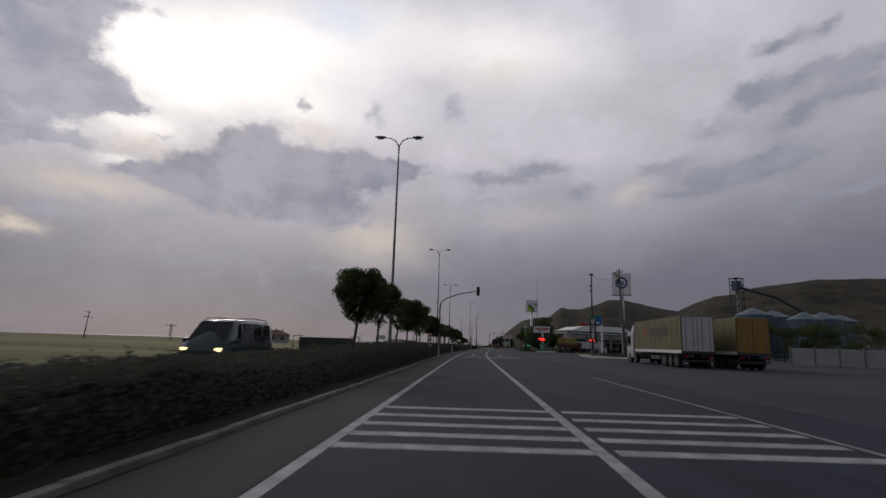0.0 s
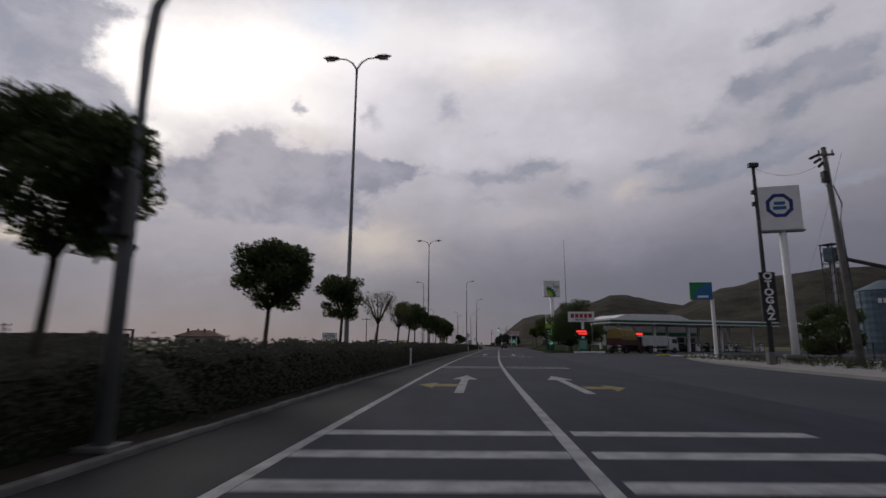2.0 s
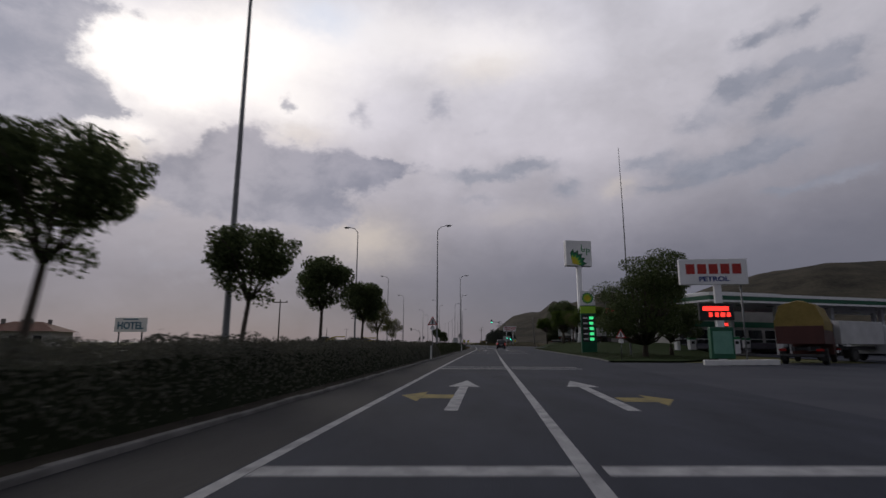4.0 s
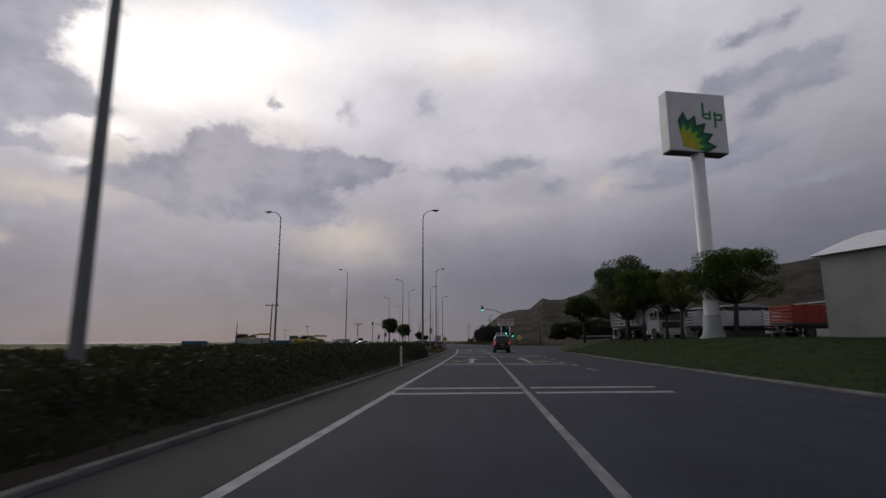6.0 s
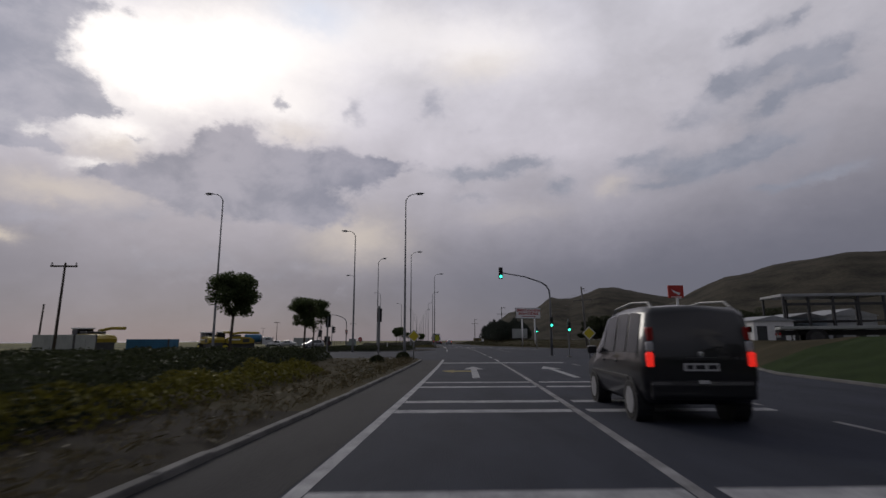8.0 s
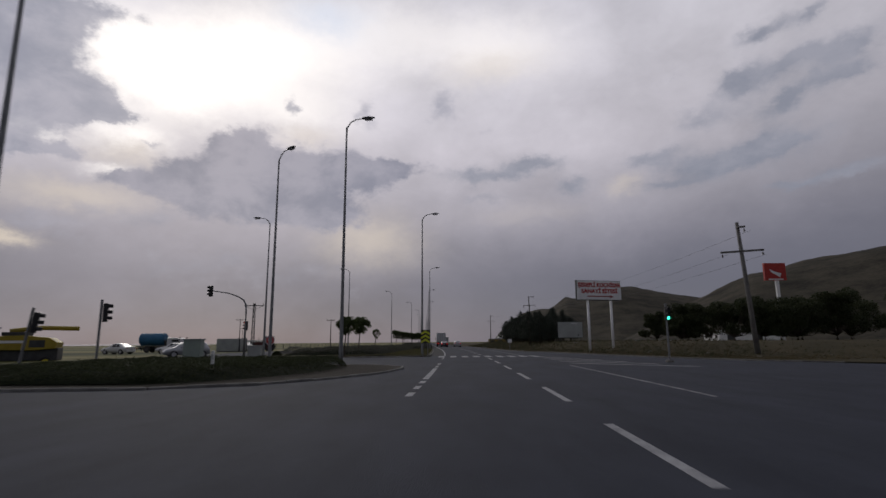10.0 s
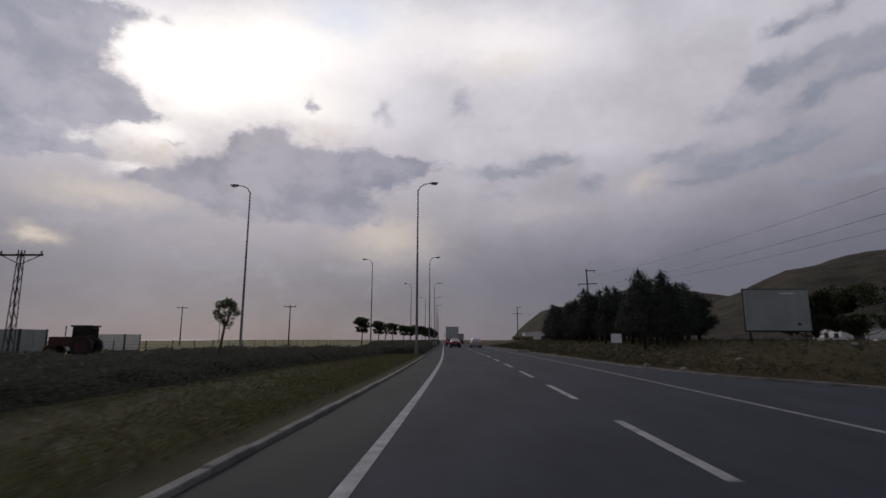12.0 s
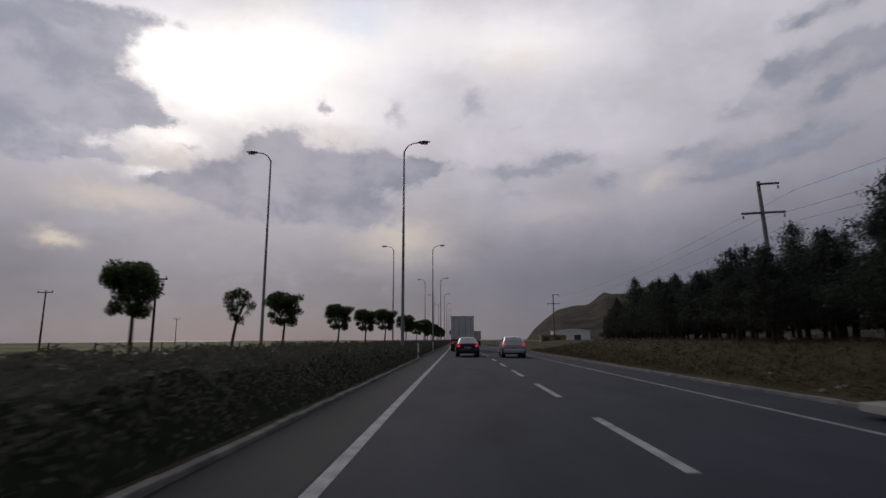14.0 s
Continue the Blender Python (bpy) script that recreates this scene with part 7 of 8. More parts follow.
truck(put(400.0, 1.75, 0.0), "white box lorry driving ahead in the inner lane", CAB_WHITE, "box", 7.2, DIRTY_WHITE, width=2.5, top=3.75, rear_mat=DIRTY_WHITE, articulated=False, tail_lit=True)
truck(put(450.0, 4.9, 0.0), "grey tank lorry far ahead in the lane", CAB_WHITE, "box", 6.0, PANEL_GREY, width=2.4, top=3.0, articulated=False, deflector=False)
HAY = surface("yellow_tarpaulin", (0.17, 0.125, 0.03), (0.28, 0.21, 0.06), 1.0, 10, 0.8, bump=0.4)
MAROON = surface("maroon_sides", (0.050, 0.016, 0.014), (0.085, 0.028, 0.022), 1.0, 18, 0.6, bump=0.1)
truck(put(135.0, 21.6, 0.0, -35), "dark lorry loaded under a yellow tarpaulin beside the station", MAROON, "load", 6.2, MAROON, top=3.9, rear_mat=HAY, articulated=False, deflector=False, cab_h=2.7)
truck(put(141.0, 26.8, 0.0, -60), "white tipper lorry standing on the station forecourt", CAB_WHITE, "box", 5.5, DIRTY_WHITE, top=2.9, articulated=False, deflector=False, cab_h=2.7)
truck(put(208.5, 17.6, 1.36, 190), "white lorry with a grey stake-sided body behind the trees", CAB_WHITE, "stake", 7.0, PANEL_GREY, articulated=False, cab_h=2.6)
truck(put(205.0, 23.6, 1.34, -84), "pale stake-sided trailer lorry in the yard", DIRTY_WHITE, "stake", 8.0, DIRTY_WHITE, articulated=False, deflector=False, cab_h=2.7)
truck(put(196.5, 27.6, 1.34, -80), "red stake-sided lorry in the yard", RED_WORN, "stake", 7.5, RED_WORN, articulated=False, deflector=False, cab_h=2.8)
truck(put(231.0, 18.6, 0.86, -114), "white recovery lorry with a flat bed", CAB_WHITE, "flat", 5.6, PANEL_GREY, width=2.2, articulated=False, deflector=False, cab_h=2.3, deck=1.05)
truck(put(227.0, 27.0, 1.18, 122), "small white flatbed lorry parked in the yard", CAB_WHITE, "flat", 3.6, PAINT_WHITE, width=2.0, articulated=False, deflector=False, cab_h=2.0, deck=0.95)
hatchback(put(301.0, -22.5, 0.0, 125), SILVER, "silver car on the oncoming road by the gap", False)
for y, d, a, c, lb in ((322, -42, 75, WHITE_CAR, "white saloon parked on the far side"), (326, -36, 100, WHITE_CAR, "white saloon parked by the tank lorry"), (318, -31.5, 85, SILVER, "grey saloon parked beyond the oncoming road"), (343, -33.5, 20, WHITE_CAR, "white saloon parked near the trailers"), (30, 40, 60, SILVER, "battered grey saloon by the wall"), (26, 36.5, 85, DIRTY_WHITE, "old dirty saloon by the wall"), (352, 47, 80, WHITE_CAR, "white car among the pines"), (362, 44, 95, DARK_PAINT, "dark car among the pines")):
    sedan(put(y, d, -0.06 if d < 0 or y > 300 else 0.0, a), c, lb, False)

# ---------------------------------------------------------------- trees on the right


def broad_tree(m, seed, height, bottom, rx, n, leaf, mat, label, trunk_r=0.16, lean=0.0, flat=0.5, clumps=16):
    """A larger tree: a leaning trunk with limbs and a crown made of separate leafy clumps."""
    rng = np.random.default_rng(seed)
    rnd = random.Random(seed)
    root = thing("tree", label, "tree", m, "trees by the road")
    b2 = bmesh.new()
    fork = Vector((lean * bottom, 0, bottom * 0.85))
    tube(b2, [(0, 0, -0.2), (lean * bottom * 0.4, 0.03, bottom * 0.4), tuple(fork)], [trunk_r * 1.25, trunk_r, trunk_r * 0.85], 10)
    cs = []
    for k in range(clumps):
        a = rnd.uniform(0, 2 * math.pi)
        v = rnd.uniform(0.0, 1.0)
        r = rx * math.sqrt(rnd.uniform(0.05, 1.0)) * (1.0 - flat * 0.75 * max(0, v - 0.35))
        c = Vector((fork.x + r * math.cos(a), r * math.sin(a), bottom + (height - bottom) * (0.12 + 0.76 * v)))
        cs.append((c, rx * rnd.uniform(0.28, 0.46)))
        mid = fork.lerp(c, 0.5) + Vector((0, 0, -0.12 * (c - fork).length))
        tube(b2, [fork, mid, c], [trunk_r * 0.5, trunk_r * 0.3, trunk_r * 0.1], 6)
    part("trunk", b2, BARK, root, smooth=True)
    per = n // clumps
    P = []
    for c, r in cs:
        q = rng.normal(size=(per, 3))
        q /= np.linalg.norm(q, axis=1)[:, None]
        q *= (r * rng.uniform(0.25, 1.0, (per, 1)) ** 0.45)
        q[:, 2] *= 0.62
        P.append(q + np.array(c))
    cr = new("crown", leaf_mesh("crown", np.concatenate(P), leaf, mat, rng))
    cr.parent = root
    return root


broad_tree(put(203.0, 16.6, 1.3), 31, 8.0, 2.2, 3.0, 30000, 0.07, LEAF, "tall dark open-crowned tree on the lawn", 0.24, -0.05, 0.5, 34)
broad_tree(put(213.0, 19.4, 1.3), 36, 8.6, 2.0, 3.0, 36000, 0.075, LEAF, "dark spreading tree behind the lawn", 0.3, -0.1, 0.5, 40)
broad_tree(put(194.5, 15.3, 1.36), 32, 5.3, 2.7, 2.1, 26000, 0.06, LEAF_BRIGHT, "bright green round-crowned tree on the lawn", 0.13, 0.0, 0.7, 30)
broad_tree(put(198.5, 18.6, 1.36), 39, 5.6, 2.7, 2.3, 24000, 0.06, LEAF_BRIGHT, "bright green tree in front of the lorries", 0.13, 0.0, 0.7, 28)
broad_tree(put(185.5, 18.2, 1.36), 33, 5.6, 2.5, 2.5, 28000, 0.06, LEAF_BRIGHT, "bright green umbrella-shaped tree by the petrol pylon", 0.15, 0.05, 0.7, 32)
broad_tree(put(214.3, 14.9, 1.2), 34, 5.2, 2.6, 1.75, 26000, 0.06, LEAF_BRIGHT, "green umbrella-shaped tree at the end of the lawn", 0.13, -0.05, 0.7, 30)
broad_tree(put(188.7, 16.0, 1.36), 35, 4.7, 2.2, 1.4, 7000, 0.055, LEAF_YOUNG, "thin-leaved forked tree on the lawn", 0.11, 0.05, 0.4, 16)
broad_tree(put(152.0, 17.0, 0.02), 37, 10.2, 1.3, 4.0, 52000, 0.085, LEAF, "big dark tree beside the station sign", 0.26, 0.05, 0.4, 64)
broad_tree(put(98.3, 33.2, 0.05), 44, 5.2, 0.7, 2.5, 16000, 0.085, LEAF, "dense dark bushy tree beside the paved island", 0.16, 0.0, 0.4, 26)
broad_tree(put(158.0, 21.5, 0.1), 38, 6.6, 1.6, 3.0, 12000, 0.11, LEAF, "dark tree beside the station forecourt", 0.2, 0.0, 0.4, 20)
for y, d, h, r, s in ((92, 45, 4.5, 2.4, 41), (96, 41, 5.2, 2.6, 40), (102, 46, 5.4, 2.8, 49), (105, 60, 7.5, 3.8, 63), (112, 70, 8.0, 4.2, 64), (100, 68, 7.5, 3.8, 65), (118, 62, 7.0, 3.6, 66), (108, 80, 8.0, 4.2, 67), (98, 50, 5.0, 2.8, 42), (88, 43, 3.6, 2.0, 43), (104, 36, 2.6, 1.5, 44), (82, 78, 7, 3.6, 45), (90, 88, 7, 4, 46), (70, 66, 6.5, 3.6, 47), (62, 74, 6.5, 3.6, 48)):
    broad_tree(put(y, d, 0.0), s, h, h * 0.22, r, 6000, 0.13, LEAF, "dark bushy tree beyond the lot", 0.15, 0.0, 0.4, 12)
for y, d, h, r, s in ((352, 52, 7.5, 4.0, 51), (346, 62, 8, 4.5, 52), (360, 68, 8.5, 4.5, 53), (350, 78, 8, 4.5, 54), (372, 58, 8, 4.2, 55), (366, 48, 6.5, 3.2, 56), (338, 40, 4.5, 2.4, 57), (345, 90, 9, 5, 58), (262, 150, 8, 5, 61), (342, 43, 6.5, 3.4, 81), (340, 50, 7.5, 3.8, 82), (344, 57, 8.5, 4.2, 83), (338, 66, 8.5, 4.2, 84), (336, 58, 7.0, 3.8, 85), (352, 70, 9.0, 4.6, 86), (333, 74, 8.0, 4.2, 87)):
    broad_tree(put(y, d, verge_rise(y, d) + 0.05 if y > 284 else -0.05), s, h, h * 0.1, r, 12000, 0.16, LEAF_GREEN_HEDGE, "dark broad tree by the industrial estate", 0.18, 0.0, 0.4, 24)


def pine(seed, h, r):
    """A ragged pine: a bare lower trunk, uneven whorls of limbs with needles clumped at their tips, a thin leader."""
    rng = np.random.default_rng(seed)
    root = thing("pine_tree", "dark ragged pine tree on the dry verge", "pine tree", None, "pine trees on the verge")
    b2 = bmesh.new()
    bend = rng.uniform(-0.12, 0.12, 2)
    top = Vector((bend[0] * 1.5, bend[1] * 1.5, h))
    tube(b2, [(0, 0, -0.2), (bend[0], bend[1], h * 0.5), tuple(top)], [0.15, 0.09, 0.015], 8)
    P = []
    n = 15
    for k in range(n):
        v = k / (n - 1)
        z = h * (0.14 + 0.80 * v)
        base = Vector((bend[0] * min(1.5, 2 * z / h), bend[1] * min(1.5, 2 * z / h), z))
        girth = r * (1.0 - v ** 1.5) ** 0.75 * rng.uniform(0.65, 1.15) + 0.16
        for j in range(5 if v < 0.8 else 3):
            a = rng.uniform(0, 2 * math.pi)
            L = girth * rng.uniform(0.55, 1.2)
            e = base + Vector((math.cos(a) * L, math.sin(a) * L, L * rng.uniform(0.10, 0.55)))
            tube(b2, [tuple(base), tuple(base.lerp(e, 0.6) - Vector((0, 0, 0.05 * L))), tuple(e)], [0.028, 0.016, 0.006], 4)
            m2 = int(22 + 40 * L)
            t = rng.uniform(0.2, 1.0, (m2, 1))
            P.append(np.array([base]) * (1 - t) + np.array([e]) * t + rng.normal(size=(m2, 3)) * 0.10)
            m3 = int(46 + 40 * L)
            P.append(np.array([e]) + rng.normal(size=(m3, 3)) * np.array([[0.22, 0.22, 0.17]]))
    m4 = 60
    P.append(np.array([top]) + np.stack([rng.normal(size=m4) * 0.05, rng.normal(size=m4) * 0.05, rng.uniform(-0.7, 0.15, m4)], 1))
    part("trunk", b2, BARK, root, smooth=True)
    cr = new("crown", leaf_mesh("crown", np.concatenate(P), 0.11, LEAF_PINE, rng, slim=0.2))
    cr.parent = root
    return root


PINES = [pine(71, 5.6, 1.7), pine(72, 6.6, 1.6), pine(73, 4.9, 1.9), pine(74, 6.0, 1.5)]
rp = random.Random(17)
spots = []
for k in range(2000):
    y = rp.uniform(329, 445)
    d = float(np.interp(y, [327, 370, 410, 445], [14.0, 15.5, 22.5, 30.0])) + rp.uniform(0, 11) ** 1.0
    if d + 1.5 < 14.7 + 0.70 * (y - 327) and all((y - a) ** 2 + (d - c) ** 2 > 4.4 for a, c in spots) and len(spots) < 130:
        spots.append((y, d))
spots[0:0] = [(333.5, 15.0), (332.0, 13.6), (338.5, 15.0), (344, 14.6), (352.5, 15.5)]
for k, (y, d) in enumerate(spots):
    src = PINES[k % 4]
    sc = rp.uniform(0.68, 1.06) * float(np.interp(y, [330, 350, 375], [0.76, 0.92, 1.08]))
    m = put(y, d, verge_rise(y, d) + 0.05, rp.uniform(0, 360)) @ Matrix.Scale(sc, 4)
    if k < 4:
        src.matrix_basis = m
    else:
        c = copy_thing(src, m)
        c.scale = (sc, sc, sc)

# ---------------------------------------------------------------- filling station, silos and yard buildings

METAL_SHEET = surface("corrugated_sheet", (0.26, 0.27, 0.28), (0.38, 0.39, 0.40), 0.6, 8, 0.55, metal=0.2, bump=0.3, stretch=(1, 1, 0.2))
RENDER_WALL = surface("pale_render", (0.30, 0.29, 0.27), (0.44, 0.43, 0.40), 0.5, 14, 0.9, bump=0.2)
ROOF_TILE = surface("red_roof_tiles", (0.10, 0.042, 0.028), (0.17, 0.075, 0.050), 1.2, 12, 0.85, bump=0.5)
SILO_BLUE = surface("blue_grey_silo_sheet", (0.065, 0.105, 0.135), (0.12, 0.17, 0.20), 0.4, 5, 0.5, metal=0.3, bump=0.3, stretch=(1, 1, 4))

cdir = math.degrees(math.atan2(11.0, 37.5))
CAN = Matrix.Translation((37.0, 157.5, 0)) @ pose(0, 0, 0, 0, 0, cdir)
cn = thing("station_canopy", "long white and green petrol station canopy on white columns", "canopy", CAN)
part("soffit", box(bmesh.new(), 21.5, 6.5, 5.65, 42.6, 12.6, 0.12, 0.02), PANEL_WHITE, cn)
part("roof_deck", box(bmesh.new(), 21.5, 6.5, 6.5, 42.4, 12.4, 0.12, 0.02), METAL_SHEET, cn)
for nm, z, h, mt in (("fascia_lower", 5.60, 0.22, PANEL_WHITE), ("fascia_green", 5.82, 0.46, SIGN_DARK_GREEN), ("fascia_upper", 6.28, 0.32, PANEL_WHITE)):
    for x, y, sx, sy in ((21.5, 0.0, 43.2, 0.16), (21.5, 13.0, 43.2, 0.16), (0.0, 6.5, 0.16, 12.84), (43.0, 6.5, 0.16, 12.84)):
        part(nm, box(bmesh.new(), x, y, z, sx, sy, h, 0.02), mt, cn)
for k in range(5):
    for y in (3.2, 9.8):
        part("column", box(bmesh.new(), 4 + 8.7 * k, y, 0, 0.5, 0.5, 5.7, 0.04), PANEL_WHITE, cn)
for k in range(9):
    for y in (3.5, 9.5):
        part("canopy_lamp", box(bmesh.new(), 3 + 4.6 * k, y, 5.56, 0.6, 0.6, 0.08, 0.02), LAMP_GLASS, cn)
for k in range(5):
    for y in (3.2, 9.8):
        pu = thing("fuel_pump", "white and green fuel pump under the canopy", "fuel pump", CAN @ pose(6.2 + 8.7 * k, y, 0), "fuel pumps")
        part("cabinet", box(bmesh.new(), 0, 0, 0.15, 0.9, 0.5, 1.9, 0.05), PANEL_WHITE, pu)
        part("band", box(bmesh.new(), 0, 0, 1.72, 0.93, 0.53, 0.3, 0.03), SIGN_GREEN, pu)
        part("screen", box(bmesh.new(), 0, -0.255, 1.2, 0.5, 0.02, 0.35), BLACK, pu)
        part("plinth", box(bmesh.new(), 0, 0, 0, 1.6, 1.0, 0.16, 0.03), CONCRETE, pu)
        part("hose", tube(bmesh.new(), [(0.42, -0.2, 1.5), (0.6, -0.3, 0.7), (0.5, -0.3, 0.5), (0.46, -0.27, 1.1)], 0.025, 6), BLACK, pu)
stn = thing("station_shop", "white station shop with a curved white roof and glass front", "shop", CAN @ pose(10.0, 17.0, 0))
part("wall", box(bmesh.new(), 13, 5, 0, 26, 10, 6.6, 0.04), RENDER_WALL, stn)
b2 = bmesh.new()
prism(b2, [(-0.4 + 26.8 * k / 14, 6.6 + 2.1 * min(1.0, 1.5 * math.sin(math.pi * k / 14)) + 0.004) for k in range(15)], 1, -0.5, 10.5)
part("roof", b2, PANEL_WHITE, stn)
part("green_band", box(bmesh.new(), 13, -0.03, 3.6, 25.8, 0.08, 0.8, 0.02), SIGN_DARK_GREEN, stn)
for k in range(8):
    wdw = part("window", box(bmesh.new(), 1.9 + 3.15 * k, -0.02, 0.5, 2.5, 0.08, 2.7, 0.02), GLASS_DARK, stn)
    part("window_frame", box(bmesh.new(), 1.9 + 3.15 * k, -0.05, 1.85, 2.56, 0.06, 0.08), PANEL_WHITE, wdw)
bars(stn, [(9.0, 4.0, 2.2, 0.4)], LED_RED, -0.085, "lit_sign_bar")

for k, (x, y, r, h) in enumerate(((93.0, 158.0, 5.0, 12.5), (104.0, 166.0, 5.0, 12.5), (115.0, 160.0, 5.0, 12.0), (126.0, 168.0, 5.0, 12.0), (102.0, 149.0, 4.5, 11.0))):
    sl = thing("grain_silo", "blue-grey ribbed steel grain silo with a cone roof", "silo", pose(x, y, 0, 0, 0, 14 * k), "grain silos")
    b2 = bmesh.new()
    n = 28
    rings = []
    for j in range(19):
        rr = r * (1.0 if j % 2 else 0.992)
        rings.append([b2.verts.new((rr * math.cos(2 * math.pi * i / n), rr * math.sin(2 * math.pi * i / n), h * j / 18)) for i in range(n)])
    for a, c in zip(rings, rings[1:]):
        for i in range(n):
            b2.faces.new((a[i], a[(i + 1) % n], c[(i + 1) % n], c[i]))
    part("shell", b2, SILO_BLUE, sl)
    b2 = bmesh.new()
    bmesh.ops.create_cone(b2, cap_ends=True, segments=n, radius1=r * 1.03, radius2=0.5, depth=2.2, matrix=Matrix.Translation((0, 0, h + 1.105)))
    part("roof", b2, SILO_BLUE, sl)
    for i in range(10):
        a = 2 * math.pi * i / 10
        part("stiffener", tube(bmesh.new(), [(r * 1.01 * math.cos(a), r * 1.01 * math.sin(a), 0), (r * 1.01 * math.cos(a), r * 1.01 * math.sin(a), h)], 0.06, 4), GALV, sl)
    if k == 0:
        for j in range(5):
            a = radians(222 + 9.5 * j)
            part("white_mark", box(bmesh.new(), 0, 0, 0, 0.62, 0.06, 0.95), PAINT_WHITE, sl).matrix_basis = pose((r + 0.05) * math.cos(a), (r + 0.05) * math.sin(a), 9.8, 0, 0, math.degrees(a) + 90)
tw = thing("elevator_tower", "tall lattice grain elevator tower with a head house", "tower", pose(104.2, 186.0, 0, 0, 0, 20))
b2 = bmesh.new()
for sx in (-1, 1):
    for sy in (-1, 1):
        tube(b2, [(sx * 1.5, sy * 1.5, 0), (sx * 1.5, sy * 1.5, 27.5)], 0.14, 6)
part("corner_frame", b2, DARK_STEEL, tw)
b2 = bmesh.new()
for k in range(11):
    z = 2.5 * k
    for a, c in (((-1.5, -1.5), (1.5, -1.5)), ((1.5, -1.5), (1.5, 1.5)), ((1.5, 1.5), (-1.5, 1.5)), ((-1.5, 1.5), (-1.5, -1.5))):
        tube(b2, [(*a, z), (*c, z + 2.5)], 0.07, 4)
        tube(b2, [(*a, z), (*c, z)], 0.07, 4)
part("lattice", b2, DARK_STEEL, tw)
part("head_house", box(bmesh.new(), 0, 0, 23.0, 2.4, 2.2, 3.6, 0.05), SILO_BLUE, tw)
part("elevator_leg", box(bmesh.new(), 0.4, 0, 0, 0.9, 0.7, 26.0, 0.04), METAL_SHEET, tw)
part("conveyor", tube(bmesh.new(), [(0, 0, 24.5), (7.5, -9, 20.5), (13, -15, 15.0)], 0.5, 8), DARK_STEEL, tw)
part("platform_rail", box(bmesh.new(), 0, 0, 27.4, 3.6, 3.6, 0.12), DARK_STEEL, tw)


def shed(m, w, l, h, label, wall_mat, roof_mat, rise=1.2, name="shed", doors=2, windows=3):
    root = thing(name, label, "building", m)
    part("wall", box(bmesh.new(), 0, 0, 0, w, l, h, 0.03), wall_mat, root)
    b3 = bmesh.new()
    prism(b3, [(-w / 2 - 0.3, h + 0.004), (w / 2 + 0.3, h + 0.004), (w / 2 + 0.3, h + 0.12), (0, h + rise), (-w / 2 - 0.3, h + 0.12)], 1, -l / 2 - 0.3, l / 2 + 0.3)
    part("roof", b3, roof_mat, root)
    for k in range(doors):
        part("door", box(bmesh.new(), -w * 0.3 + k * w * 0.45, -l / 2 - 0.02, 0, min(2.6, w * 0.25), 0.06, min(3.0, h * 0.75), 0.02), DARK_STEEL, root)
    for k in range(windows):
        wd = part("window", box(bmesh.new(), -w / 2 - 0.02, -l / 2 + l * (k + 0.5) / windows, h * 0.45, 0.06, min(1.5, l / windows * 0.5), h * 0.28, 0.02), GLASS_DARK, root)
        part("window_sill", box(bmesh.new(), -w / 2 - 0.06, -l / 2 + l * (k + 0.5) / windows, h * 0.45 - 0.08, 0.14, min(1.6, l / windows * 0.55), 0.07), CONCRETE, wd)
    return root


shed(pose(118, 100, 0, 0, 0, 10), 30, 18, 6.5, "large pale shed with a blue roof behind the lot", RENDER_WALL, SILO_BLUE, 2.5)
shed(pose(95, 92, 0, 0, 0, -5), 12, 9, 4.2, "low pale building behind the lot", RENDER_WALL, PAINT_WHITE, 0.8)
shed(put(303, 61, verge_rise(303, 61), 4), 8, 7, 3.6, "white workshop building of the industrial estate", PAINT_WHITE, METAL_SHEET, 1.0)
shed(put(312, 74, verge_rise(312, 74), 10), 9, 7, 4.6, "pale blue workshop building of the industrial estate", surface("pale_blue_wall", (0.24, 0.29, 0.33), (0.34, 0.39, 0.43), 0.6, 12, 0.8, bump=0.1), METAL_SHEET, 1.0)
shed(put(322, 91, verge_rise(322, 91), 6), 13, 8, 5.4, "grey workshop hall of the industrial estate", METAL_SHEET, METAL_SHEET, 1.6)
shed(pose(98, 180, 0, 0, 0, 37), 8, 14, 6.2, "long white-roofed store beside the silos", RENDER_WALL, PANEL_WHITE, 1.2)
shed(pose(70, 215, 1.2, 0, 0, 0), 16, 10, 4.5, "grey yard building behind the lorries", PANEL_GREY, METAL_SHEET, 1.0)
shed(pose(54, 226, 1.2, 0, 0, 12), 7, 12, 4.2, "dark grey yard shed behind the trees", DARK_STEEL, METAL_SHEET, 0.5)
shed(pose(122, 428, 0, 0, 0, 0), 20, 10, 4.0, "pale low building beyond the pines", PAINT_WHITE, METAL_SHEET, 0.8)
shed(pose(62, 560, 0, 0, 0, 0), 14, 10, 4.5, "white roadside building in the distance", PAINT_WHITE, PAINT_WHITE, 0.8)
shed(pose(52, 540, 0, 0, 0, 0), 9, 6, 2.6, "low ochre shed in the distance", HAY, METAL_SHEET, 0.4)

op = thing("open_shed", "open steel yard shelter with a pale roof", "shelter", pose(88.0, 301.0, 0, 0, 0, -10))
part("roof", box(bmesh.new(), 6, 3, 9.3, 18, 9, 0.5, 0.05), METAL_SHEET, op)
for k in range(5):
    for y in (-1.2, 7.2):
        part("column", box(bmesh.new(), -2.6 + 4.3 * k, y, 0, 0.35, 0.35, 9.35, 0.02), DARK_STEEL, op)
part("beam", box(bmesh.new(), 6, -1.2, 7.6, 17.6, 0.25, 0.5, 0.02), DARK_STEEL, op)
part("loft_floor", box(bmesh.new(), 6, 3, 4.6, 17, 8, 0.25, 0.02), DARK_STEEL, op)

